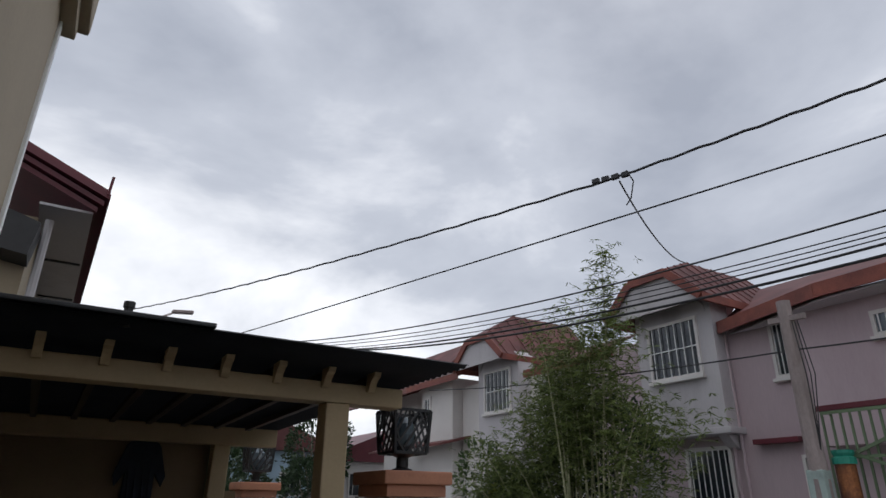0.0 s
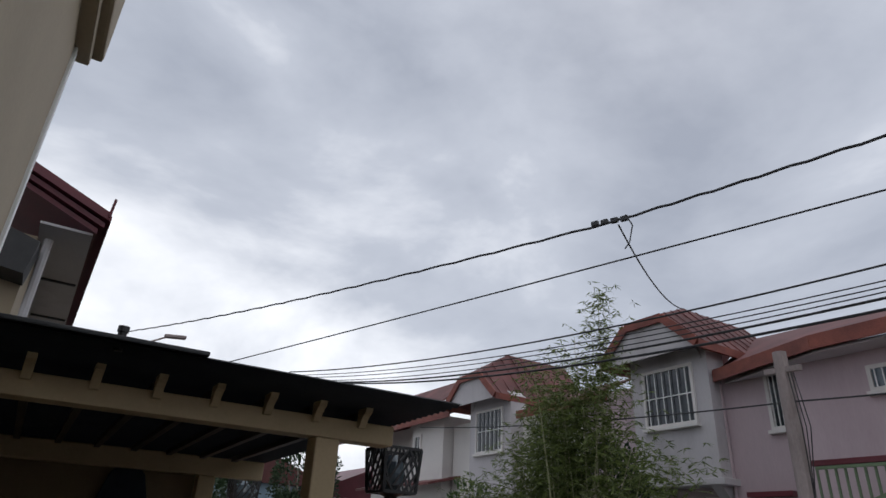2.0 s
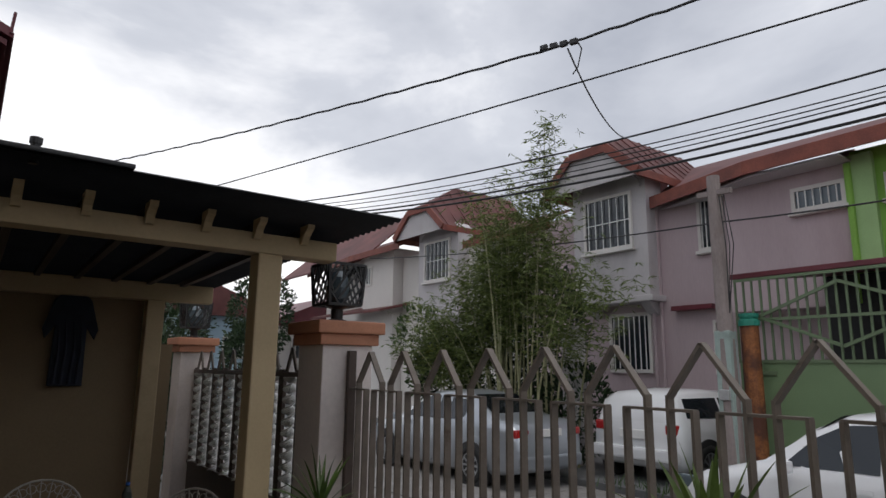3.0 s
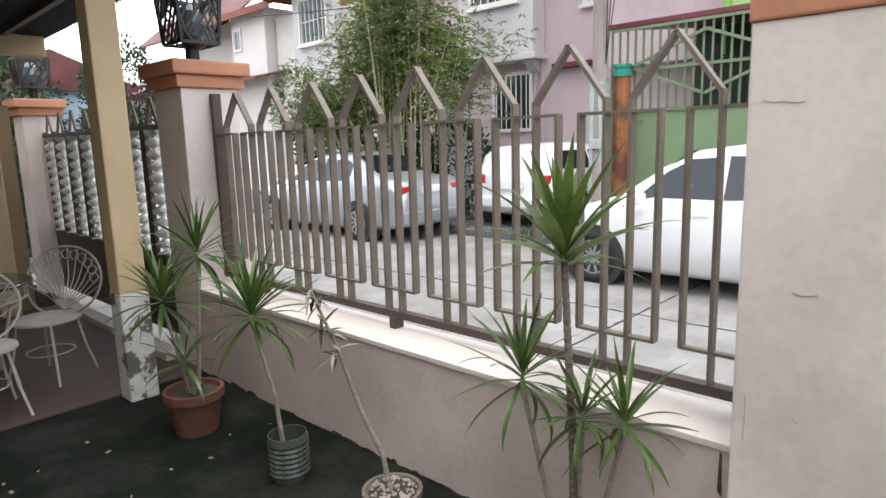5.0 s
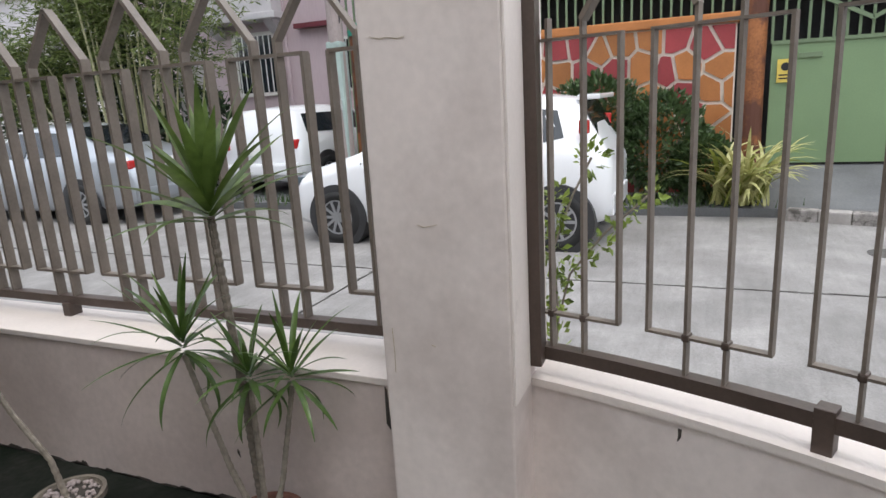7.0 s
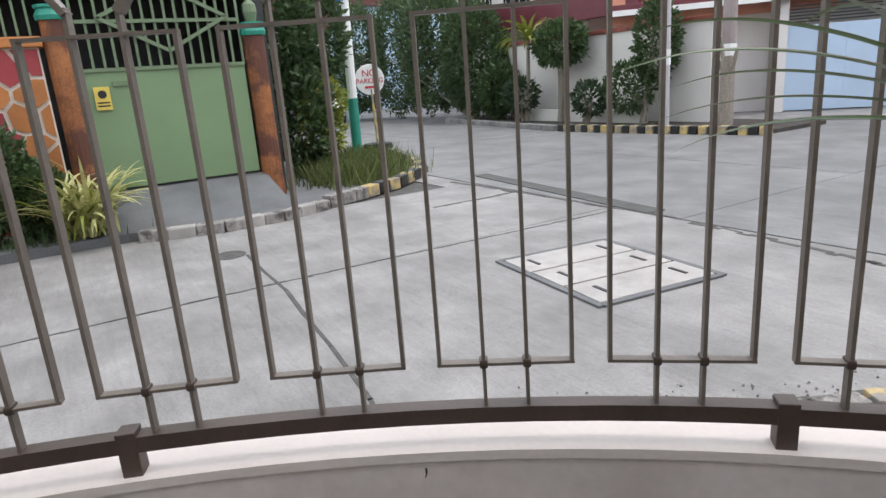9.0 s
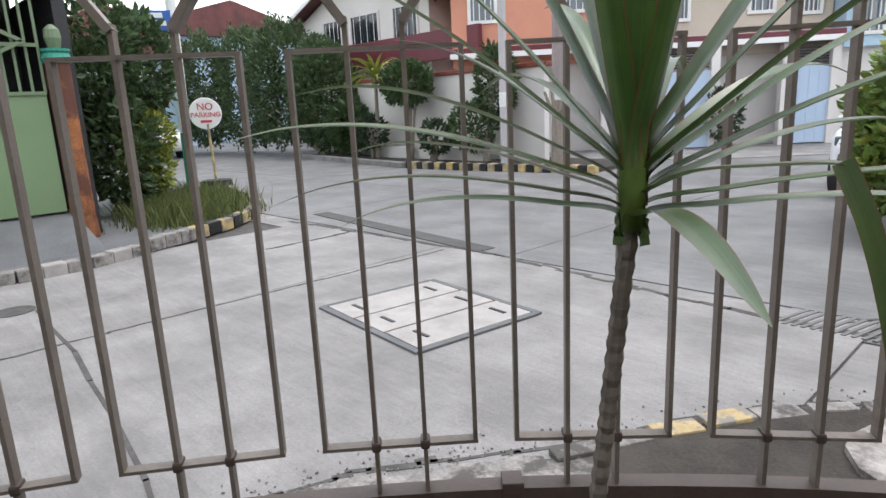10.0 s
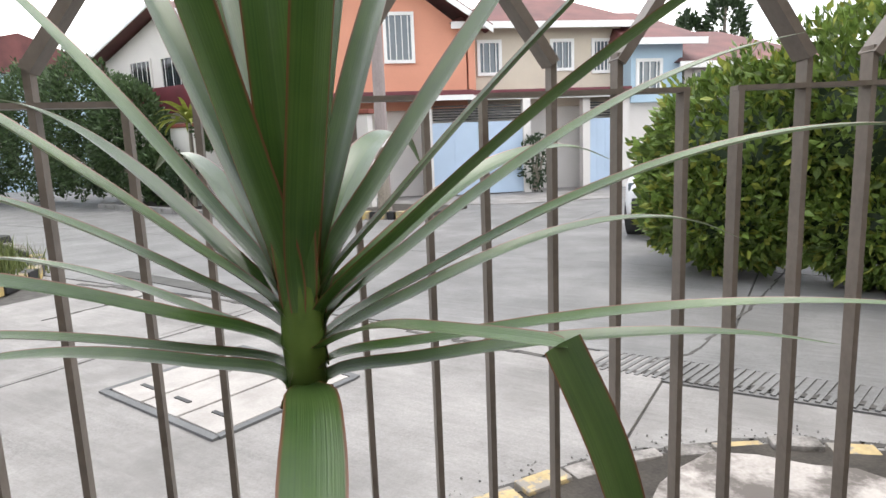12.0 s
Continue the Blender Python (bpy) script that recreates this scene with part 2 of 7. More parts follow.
M = dict(
    dracaena_close=strap_material("veined_dracaena_leaf", (0.03, 0.075, 0.014), (0.075, 0.14, 0.03), (0.16, 0.06, 0.03)),
    road=material("weathered_concrete", (0.262, 0.25, 0.243), 0.72, 0.36, 1.9, 75, 0.9, dirt=(0.18, 0.172, 0.166), dirt_at=(0.46, 0.68), scrape=(0.25, 2.6, 18.0, 0.1)),
    road_old=material("old_grey_concrete", (0.185, 0.182, 0.181), 0.6, 0.36, 1.4, 55, 0.9, dirt=(0.13, 0.128, 0.127), dirt_at=(0.46, 0.68), scrape=(0.1, 2.0, 16.0, 0.14)),
    joint=material("dark_joint_soil", (0.09, 0.085, 0.08), 0.95, 0.4, 9, 70, 0.6),
    ramp=material("dark_driveway_concrete", (0.13, 0.133, 0.137), 0.8, 0.3, 2, 50, 0.3, dirt=(0.11, 0.115, 0.11)),
    soil=material("dark_soil", (0.048, 0.041, 0.034), 0.9, 0.6, 4, 60, 0.8),
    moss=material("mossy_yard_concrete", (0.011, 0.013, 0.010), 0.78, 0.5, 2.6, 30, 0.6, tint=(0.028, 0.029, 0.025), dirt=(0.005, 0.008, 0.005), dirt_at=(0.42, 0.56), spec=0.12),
    plaster=material("pinkish_beige_plaster", (0.70, 0.625, 0.595), 0.72, 0.12, 1.6, 35, 0.12, dirt=(0.40, 0.335, 0.31), dirt_at=(0.5, 0.82)),
    # low straight wall: a darker tone than the pillar plaster
    plaster_low=material("darker_pinkish_plaster", (0.56, 0.475, 0.445), 0.75, 0.16, 1.8, 35, 0.15, dirt=(0.36, 0.29, 0.265), dirt_at=(0.46, 0.78)),
    plaster_cap=material("cream_painted_sill", (0.69, 0.62, 0.58), 0.6, 0.08, 4, 60, 0.1, dirt=(0.4, 0.36, 0.33), dirt_at=(0.66, 0.8)),
    grime=material("black_mould_stain", (0.06, 0.05, 0.045), 0.9, 0.4, 14, 70, 0.3),
    cap=material("terracotta_painted_cap", (0.50, 0.22, 0.13), 0.65, 0.15, 5, 60, 0.15, dirt=(0.3, 0.13, 0.08), dirt_at=(0.6, 0.85)),
    bars=material("brown_painted_steel", (0.168, 0.138, 0.114), 0.5, 0.25, 9, 90, 0.15, dirt=(0.09, 0.055, 0.035), dirt_at=(0.62, 0.75)),
    rail=material("dark_brown_painted_steel", (0.075, 0.052, 0.042), 0.5, 0.25, 9, 90, 0.15),
    cream=material("cream_painted_concrete", (0.52, 0.40, 0.24), 0.6, 0.10, 3, 50, 0.12, dirt=(0.38, 0.28, 0.17), dirt_at=(0.6, 0.85)),
    white_chip=material("chipped_white_paint", (0.62, 0.62, 0.60), 0.7, 0.2, 10, 60, 0.3, dirt=(0.13, 0.12, 0.11), dirt_at=(0.54, 0.58)),
    beige_wall=material("beige_house_wall", (0.40, 0.325, 0.225), 0.75, 0.10, 1.5, 40, 0.12, dirt=(0.36, 0.29, 0.2), dirt_at=(0.6, 0.9)),
    dark_roof=material("black_corrugated_roof", (0.02, 0.021, 0.024), 0.5, 0.4, 4, 50, 0.2),
    red_roof=material("faded_red_roof_paint", (0.10, 0.03, 0.03), 0.65, 0.3, 1.2, 30, 0.15, tint=(0.18, 0.058, 0.052), dirt=(0.10, 0.036, 0.032), dirt_at=(0.5, 0.8)),
    maroon=material("maroon_roof_paint", (0.13, 0.022, 0.032), 0.45, 0.25, 2, 40, 0.1),
    red_trim=material("red_fascia_paint", (0.17, 0.042, 0.032), 0.6, 0.3, 2.5, 40, 0.1, tint=(0.27, 0.072, 0.045)),
    pink=material("pale_pink_house_paint", (0.50, 0.40, 0.42), 0.78, 0.10, 0.9, 30, 0.1, streak=0.22, dirt=(0.36, 0.27, 0.285), dirt_at=(0.52, 0.8)),
    pale=material("pale_grey_house_paint", (0.52, 0.495, 0.505), 0.78, 0.10, 0.8, 30, 0.1, streak=0.3, dirt=(0.30, 0.275, 0.275), dirt_at=(0.52, 0.8)),
    white_house=material("white_house_paint", (0.68, 0.65, 0.62), 0.75, 0.08, 0.8, 30, 0.1, dirt=(0.5, 0.47, 0.44), dirt_at=(0.6, 0.85)),
    cream_house=material("cream_house_paint", (0.60, 0.53, 0.43), 0.75, 0.1, 0.9, 30, 0.1, dirt=(0.42, 0.36, 0.29), dirt_at=(0.58, 0.85)),
    peach=material("peach_house_paint", (0.66, 0.30, 0.20), 0.75, 0.08, 0.8, 30, 0.1, dirt=(0.5, 0.22, 0.15), dirt_at=(0.6, 0.9)),
    skyblue=material("light_blue_house_paint", (0.42, 0.57, 0.68), 0.75, 0.08, 0.8, 30, 0.1),
    garage_blue=material("pale_blue_gate_paint", (0.42, 0.53, 0.66), 0.5, 0.06, 1.5, 40, 0.08),
    lime=material("bright_green_house_paint", (0.25, 0.50, 0.09), 0.75, 0.10, 1, 30, 0.1),
    gate_green=material("sage_green_gate_paint", (0.175, 0.26, 0.135), 0.5, 0.10, 1.6, 50, 0.08, dirt=(0.15, 0.24, 0.11), dirt_at=(0.6, 0.85)),
    gate_pale=material("pale_green_steel_paint", (0.14, 0.195, 0.11), 0.5, 0.12, 4, 60, 0.08),
    pier_green=material("pale_green_wall_paint", (0.36, 0.56, 0.25), 0.7, 0.1, 2, 40, 0.1),
    tile_floor=material("dull_brown_floor_paint", (0.075, 0.048, 0.04), 0.55, 0.3, 3, 40, 0.2),
    drain=material("dark_drain_concrete", (0.075, 0.074, 0.07), 0.8, 0.3, 6, 60, 0.4),
    casing=material("pale_blue_green_casing_paint", (0.36, 0.45, 0.42), 0.75, 0.15, 4, 50, 0.2, dirt=(0.2, 0.24, 0.23), dirt_at=(0.55, 0.8)),
    white=material("white_paint", (0.78, 0.78, 0.76), 0.5, 0.06, 3, 60, 0.05),
    glass=glass_material("dark_window_glass"),
    glass_sky=glass_material("pale_window_glass", (0.10, 0.13, 0.15), 0.1),
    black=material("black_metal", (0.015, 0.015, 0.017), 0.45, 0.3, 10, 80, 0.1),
    cable=material("black_cable", (0.02, 0.02, 0.022), 0.6, 0.3, 10, 80, 0.0),
    pole=material("weathered_pole_concrete", (0.30, 0.25, 0.24), 0.85, 0.25, 3, 40, 0.3, streak=0.4, dirt=(0.18, 0.14, 0.13)),
    car_white=material("white_car_paint", (0.76, 0.77, 0.79), 0.22, 0.03, 2, 40, 0.0, coat=0.6),
    car_silver=material("silver_car_paint", (0.40, 0.43, 0.47), 0.28, 0.04, 2, 40, 0.0, metal=0.55, coat=0.5),
    tyre=material("black_rubber", (0.018, 0.018, 0.018), 0.8, 0.3, 12, 60, 0.2),
    rim=material("alloy_rim", (0.45, 0.46, 0.48), 0.3, 0.1, 10, 60, 0.0, metal=0.8),
    lamp_red=material("red_lamp_lens", (0.42, 0.02, 0.02), 0.2, 0.2, 20, 80, 0.0, coat=0.5),
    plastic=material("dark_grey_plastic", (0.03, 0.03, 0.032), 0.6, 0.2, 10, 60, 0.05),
    pot=material("terracotta_pot", (0.14, 0.058, 0.04), 0.8, 0.25, 9, 60, 0.2, dirt=(0.14, 0.06, 0.045)),
    clear_plastic=material("cloudy_clear_plastic", (0.06, 0.07, 0.06), 0.25, 0.2, 9, 60, 0.1),
    bark=material("grey_brown_stem", (0.26, 0.225, 0.185), 0.85, 0.35, 25, 90, 0.5),
    bark_dark=material("ringed_dark_stem", (0.16, 0.135, 0.11), 0.8, 0.4, 30, 110, 0.5),
    bamboo=material("green_bamboo_cane", (0.26, 0.28, 0.13), 0.5, 0.3, 6, 40, 0.1, tint=(0.42, 0.40, 0.24)),
    leaf=leaf_material("garden_leaf", (0.045, 0.085, 0.028), (0.085, 0.14, 0.05)),
    leaf_garden=leaf_material("mid_green_garden_leaf", (0.045, 0.085, 0.035), (0.1, 0.155, 0.06), 0.4, 0.3),
    grass_leaf=leaf_material("dry_grass_blade", (0.09, 0.125, 0.035), (0.19, 0.22, 0.075), 0.45, 0.3),
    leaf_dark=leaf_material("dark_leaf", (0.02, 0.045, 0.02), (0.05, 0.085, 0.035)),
    leaf_yellow=leaf_material("yellow_green_leaf", (0.16, 0.22, 0.035), (0.34, 0.36, 0.07)),
    leaf_stripe=leaf_material("cream_striped_leaf", (0.42, 0.44, 0.12), (0.72, 0.68, 0.34)),
    leaf_bamboo=leaf_material("bamboo_leaf", (0.085, 0.125, 0.032), (0.2, 0.25, 0.075), 0.5, 0.4),
    dracaena=leaf_material("dracaena_leaf", (0.045, 0.095, 0.018), (0.11, 0.18, 0.04), 0.4, 0.28, 0.3),
    dracaena_near=leaf_material("glossy_dracaena_leaf", (0.066, 0.12, 0.02), (0.145, 0.215, 0.05), 0.4, 0.32, 0.36),
    hedge_leaf=leaf_material("hedge_leaf", (0.095, 0.165, 0.034), (0.21, 0.3, 0.07), 0.4, 0.32, 0.4),
    creeper_leaf=leaf_material("creeper_leaf", (0.13, 0.21, 0.035), (0.28, 0.36, 0.07)),
    wire=material("dulled_white_wire_paint", (0.46, 0.43, 0.39), 0.55, 0.2, 8, 60, 0.1),
    orange=material("orange_stone_paint", (0.40, 0.15, 0.042), 0.65, 0.2, 3, 50, 0.3, obj_random=0.18),
    stone_red=material("red_stone_paint", (0.30, 0.04, 0.045), 0.65, 0.2, 3, 50, 0.3, obj_random=0.18),
    mortar=material("pale_mortar", (0.70, 0.64, 0.56), 0.8, 0.15, 10, 60, 0.3),
    trunk_paint=material("brown_orange_faux_trunk", (0.30, 0.10, 0.035), 0.7, 0.6, 3.5, 40, 0.4, tint=(0.40, 0.15, 0.05), dirt=(0.10, 0.035, 0.02), dirt_at=(0.45, 0.55)),
    teal=material("teal_paint", (0.02, 0.24, 0.17), 0.5, 0.15, 5, 60, 0.05),
    yellow_kerb=material("worn_yellow_kerb_paint", (0.46, 0.35, 0.18), 0.75, 0.25, 14, 60, 0.5, dirt=(0.24, 0.22, 0.195), dirt_at=(0.48, 0.53)),
    rubble=material("crumbled_concrete", (0.27, 0.25, 0.235), 0.85, 0.5, 9, 55, 1.0, dirt=(0.085, 0.078, 0.07), dirt_at=(0.5, 0.6)),
    yellow=material("road_yellow_paint", (0.50, 0.37, 0.15), 0.75, 0.25, 9, 50, 0.4, dirt=(0.23, 0.205, 0.17), dirt_at=(0.44, 0.56)),
    sign_yellow=material("yellow_notice_paint", (0.66, 0.5, 0.1), 0.5, 0.1, 8, 60, 0.0),
    sign_red=material("red_letter_paint", (0.55, 0.04, 0.05), 0.5, 0.1, 10, 60, 0.0),
    sign_blue=material("blue_sign_paint", (0.03, 0.12, 0.42), 0.5, 0.1, 10, 60, 0.0),
    dark_wood=material("dark_stained_wood", (0.07, 0.05, 0.036), 0.55, 0.3, 4, 50, 0.2, streak=0.15),
    silver=material("silver_painted_iron", (0.55, 0.55, 0.56), 0.35, 0.15, 15, 80, 0.05, metal=0.4),
    lid=material("pale_lid_concrete", (0.375, 0.352, 0.335), 0.75, 0.2, 4, 60, 0.3, dirt=(0.26, 0.24, 0.225), dirt_at=(0.5, 0.75)),
    old_slab=material("mottled_old_slab", (0.42, 0.385, 0.36), 0.8, 0.25, 5, 60, 0.5, dirt=(0.12, 0.105, 0.095), dirt_at=(0.47, 0.6)),
    # wall paint darkened to brown: the carport's shade is in the colour
    back_wall=material("shade_darkened_wall_paint", (0.27, 0.195, 0.118), 0.8, 0.12, 1.5, 40, 0.12, dirt=(0.19, 0.14, 0.09), dirt_at=(0.55, 0.85)),
    navy=material("navy_cotton", (0.03, 0.035, 0.055), 0.95, 0.25, 8, 90, 0.2),
)


# ---- builders ----
def thing(name, at, label="", category="", group="", kind=""):
    ob = new(name)
    ob.empty_display_size = 0.1
    ob.location = at
    bpy.context.view_layer.update()
    return tagged(ob, label, category, group, kind)


def world_place(ob):
    v = Vector((0, 0, 0))
    while ob is not None:
        v = v + ob.location
        ob = ob.parent
    return v


def part(name, bm, mat, parent=None, label="", smooth=False):
    """Links a bmesh, in world places, as one mesh object under its parent."""
    me = bpy.data.meshes.new(name)
    if parent is not None:
        bmesh.ops.translate(bm, verts=bm.verts, vec=-world_place(parent))
    if smooth:
        for f in bm.faces:
            f.smooth = True
    bm.to_mesh(me)
    bm.free()
    me.materials.append(M[mat] if isinstance(mat, str) else mat)
    ob = new(name, me)
    ob.parent = parent
    if label:
        ob["label"] = label
    return ob


def structure(name, bm, mat, label, category, smooth=False):
    return tagged(part(name, bm, mat, None, "", smooth), label, category, "", "structure")


def box(x0, x1, y0, y1, z0, z1, bevel=0.0, bm=None):
    own = bm or bmesh.new()
    made = bmesh.ops.create_cube(own, size=1.0, matrix=Matrix.Translation(((x0 + x1) / 2, (y0 + y1) / 2, (z0 + z1) / 2)) @ Matrix.Diagonal((abs(x1 - x0), abs(y1 - y0), abs(z1 - z0), 1)))
    if bevel:
        edges = list({e for v in made["verts"] for e in v.link_edges})
        bmesh.ops.bevel(own, geom=edges, offset=bevel, segments=2, profile=0.6, affect="EDGES")
    return own


def obox(center, along, length, wide, high, bm=None, up=(0, 0, 1), bevel=0.0):
    """A box about a centre: its length runs along a direction, its height along up."""
    own = bm or bmesh.new()
    a = Vector(along).normalized()
    u = Vector(up)
    s = a.cross(u).normalized()
    u = s.cross(a).normalized()
    m = Matrix((a, s, u)).transposed().to_4x4()
    m.translation = Vector(center)
    made = bmesh.ops.create_cube(own, size=1.0, matrix=m @ Matrix.Diagonal((length, wide, high, 1)))
    if bevel:
        edges = list({e for v in made["verts"] for e in v.link_edges})
        bmesh.ops.bevel(own, geom=edges, offset=bevel, segments=2, profile=0.6, affect="EDGES")
    return own


def bar(p, q, wide, high, bm=None, up=(0, 0, 1)):
    p, q = Vector(p), Vector(q)
    d = q - p
    if abs(d.normalized().dot(Vector(up))) > 0.98:
        up = (1, 0, 0)
    return obox((p + q) / 2, d, d.length, wide, high, bm, up)


def tube(points, radii, sides=8, bm=None, closed_ends=True):
    """A tapered tube along points."""
    own = bm or bmesh.new()
    pts = [Vector(p) for p in points]
    rr = radii if isinstance(radii, (list, tuple)) else [radii] * len(pts)
    rings = []
    side = None
    for i, p in enumerate(pts):
        d = (pts[min(i + 1, len(pts) - 1)] - pts[max(i - 1, 0)]).normalized()
        if side is None or abs(side.dot(d)) > 0.95:
            side = d.orthogonal().normalized()
        side = (side - d * side.dot(d)).normalized()
        up = d.cross(side)
        rings.append([own.verts.new(p + (side * math.cos(a) + up * math.sin(a)) * rr[i]) for a in (2 * math.pi * k / sides for k in range(sides))])
    for a, b in zip(rings, rings[1:]):
        for k in range(sides):
            own.faces.new((a[k], a[(k + 1) % sides], b[(k + 1) % sides], b[k]))
    if closed_ends:
        own.faces.new(rings[0][::-1])
        own.faces.new(rings[-1])
    return own


def lathe(profile, at, sides=24, bm=None):
    """A turned form: profile rows of radius and height over the place."""
    own = bm or bmesh.new()
    at = Vector(at)
    rings = [[own.verts.new(at + Vector((r * math.cos(2 * math.pi * k / sides), r * math.sin(2 * math.pi * k / sides), z))) for k in range(sides)] for r, z in profile]
    for a, b in zip(rings, rings[1:]):
        for k in range(sides):
            own.faces.new((a[k], a[(k + 1) % sides], b[(k + 1) % sides], b[k]))
    own.faces.new(rings[0][::-1])
    own.faces.new(rings[-1])
    return own


def prism(outline, axis, lo, hi, bm=None, bevel=0.0):
    """A solid from a flat outline. axis z: (x, y) rows; axis y: (x, z) rows; axis x: (y, z) rows."""
    own = bm or bmesh.new()
    put = {"z": lambda a, b, c: (a, b, c), "y": lambda a, b, c: (a, c, b), "x": lambda a, b, c: (c, a, b)}[axis]
    low = [own.verts.new(put(a, b, lo)) for a, b in outline]
    top = [own.verts.new(put(a, b, hi)) for a, b in outline]
    n = len(outline)
    faces = [own.faces.new(low[::-1]), own.faces.new(top)]
    for k in range(n):
        faces.append(own.faces.new((low[k], low[(k + 1) % n], top[(k + 1) % n], top[k])))
    bmesh.ops.recalc_face_normals(own, faces=faces)
    if bevel:
        edges = list({e for f in faces for e in f.edges})
        bmesh.ops.bevel(own, geom=edges, offset=bevel, segments=2, profile=0.6, affect="EDGES")
    return own


def quad(bm, *corners):
    return bm.faces.new([bm.verts.new(c) for c in corners])


def slab(corners, thick, bm=None):
    """A sloping plate: four or more top corners, thickened downwards."""
    own = bm or bmesh.new()
    top = [own.verts.new(c) for c in corners]
    low = [own.verts.new((c[0], c[1], c[2] - thick)) for c in corners]
    n = len(corners)
    faces = [own.faces.new(top), own.faces.new(low[::-1])]
    for k in range(n):
        faces.append(own.faces.new((top[k], low[k], low[(k + 1) % n], top[(k + 1) % n])))
    bmesh.ops.recalc_face_normals(own, faces=faces)
    return own


# ---- ground, road, kerbs ----
structure("ground", prism([(-400, -400), (400, -400), (400, 400), (-400, 400)], "z", -0.5, -0.118), "joint", "dark earth ground reaching to the horizon", "ground")


def road_slabs(name, rows, mat, label):
    """Concrete slabs with open joints; each slab is a piece of its own."""
    base = tagged(new(name), label, "road", "", "structure")
    for x0, x1, y0, y1 in rows:
        part("slab", box(x0 + 0.008, x1 - 0.008, y0 + 0.008, y1 - 0.008, -0.3, -0.1 - 0.003 * random.random(), 0.006), mat, base)
    return base


random.seed(4)
cuts = [-5.75, 2.6, 7.1, 11.6, 16.1, 20.6, 25.1, 29.6, 34.1, 45, 60]
near_rows = [(1.9 if a >= 0 else 1.2, 5.45, a, b) for a, b in zip(cuts, cuts[1:])]
far_rows = [(5.45, 8.3, a, b) for a, b in zip(cuts, cuts[1:])]
road_slabs("road", near_rows + far_rows + [(-12, 1.2, -5.3, -4.0), (8.3, 14, -5.75, -5.3)], "road", "pale weathered concrete street with open slab joints")
cross = []
for x0, x1 in zip((-30, -9, -4.5, 0.9, 4.5, 9, 13.5, 18, 24, 40), (-9, -4.5, 0.9, 4.5, 9, 13.5, 18, 24, 40, 60)):
    cross += [(x0, x1, -9.2, -5.77), (x0, x1, -12.4, -9.2), (x0, x1, -26, -12.4)]
road_slabs("road_2", cross, "road_old", "grey worn concrete cross street with slab joints")
structure("drain_strip", obox((6.85, -6.08, -0.146), (3.9, -0.42, 0), 3.95, 0.26, 0.11, bevel=0.004), "drain", "dark narrow concrete drain cover strip across the street", "drain")
crack = bmesh.new()
pts = [(6.6, -1.9), (5.9, -1.86), (5.2, -1.84), (4.54, -1.76), (3.9, -1.7), (3.12, -1.6), (2.75, -1.52)]
for a, b in zip(pts, pts[1:]):
    obox(((a[0] + b[0]) / 2, (a[1] + b[1]) / 2, -0.1), (b[0] - a[0], b[1] - a[1], 0), math.dist(a, b) + 0.02, 0.022 + 0.012 * random.random(), 0.008, crack)
structure("road_crack", crack, "joint", "dark tar filled crack in the concrete street", "crack")


def ragged_joint(name, points, wide, label):
    """A dark open joint that wanders between points, in short uneven pieces."""
    bm = bmesh.new()
    for a, b in zip(points, points[1:]):
        a, b = Vector((*a, -0.101)), Vector((*b, -0.101))
        ln = (b - a).length
        d = (b - a).normalized()
        side = Vector((-d.y, d.x, 0))
        at = 0.0
        while at < ln:
            step = min(random.uniform(0.06, 0.28), ln - at + 0.01)
            obox(a + d * (at + step / 2) + side * random.uniform(-wide, wide) * 0.35, d + side * random.uniform(-0.12, 0.12), step + 0.025, wide * random.uniform(0.35, 1.1), 0.008, bm)
            at += step
    return structure(name, bm, "joint", label, "joint")


ragged_joint("street_joint", [(8.6, -5.62), (6.6, -5.72), (4.7, -5.76), (3.65, -5.64), (2.56, -5.5), (1.07, -5.42), (-4.0, -5.5)], 0.075, "ragged dark joint filled with dirt between two streets")
ragged_joint("street_joint", [(5.45, 11.5), (5.45, 2.6), (5.45, -1.86), (5.4, -3.4), (5.3, -5.6)], 0.024, "thin dark joint along the middle of the street")
ragged_joint("street_joint", [(7.1, -4.4), (7.1, -5.7)], 0.05, "short dark crack beside the drain strip")
ragged_joint("street_joint", [(8.2, 2.6), (5.5, 2.6), (2.0, 2.62)], 0.02, "thin dark joint across the street")
ragged_joint("street_joint", [(1.4, -5.6), (1.12, -5.95), (0.85, -7.4), (0.63, -9.35), (0.5, -12.2)], 0.03, "long thin crack across the second street")
hole = lathe([(0.17, 0), (0.17, 0.004), (0.13, 0.005), (0.12, 0.002)], (6.74, -1.75, -0.1), 14)
tagged(part("drain_hole", hole, "joint"), "small dark drain hole in the concrete street", "drain")

# utility hatch with three lids
hatch = thing("utility_hatch", (3.86, -4.0, -0.1), "square street hatch with three pale concrete lids in a steel frame", "manhole")
hx, hy = Vector((-1.34, 0.143, 0)).normalized(), Vector((-0.143, -1.12, 0)).normalized()
hc = Vector((3.86, -4.005, -0.094))
for s, along, ln in ((0.56, hx, 1.36), (-0.56, hx, 1.36)):
    part("frame_bar", obox(hc + hy * s, along, ln, 0.05, 0.022), "ramp", hatch)
for s in (0.665, -0.665):
    part("frame_bar", obox(hc + hx * s, hy, 1.08, 0.05, 0.022), "ramp", hatch)
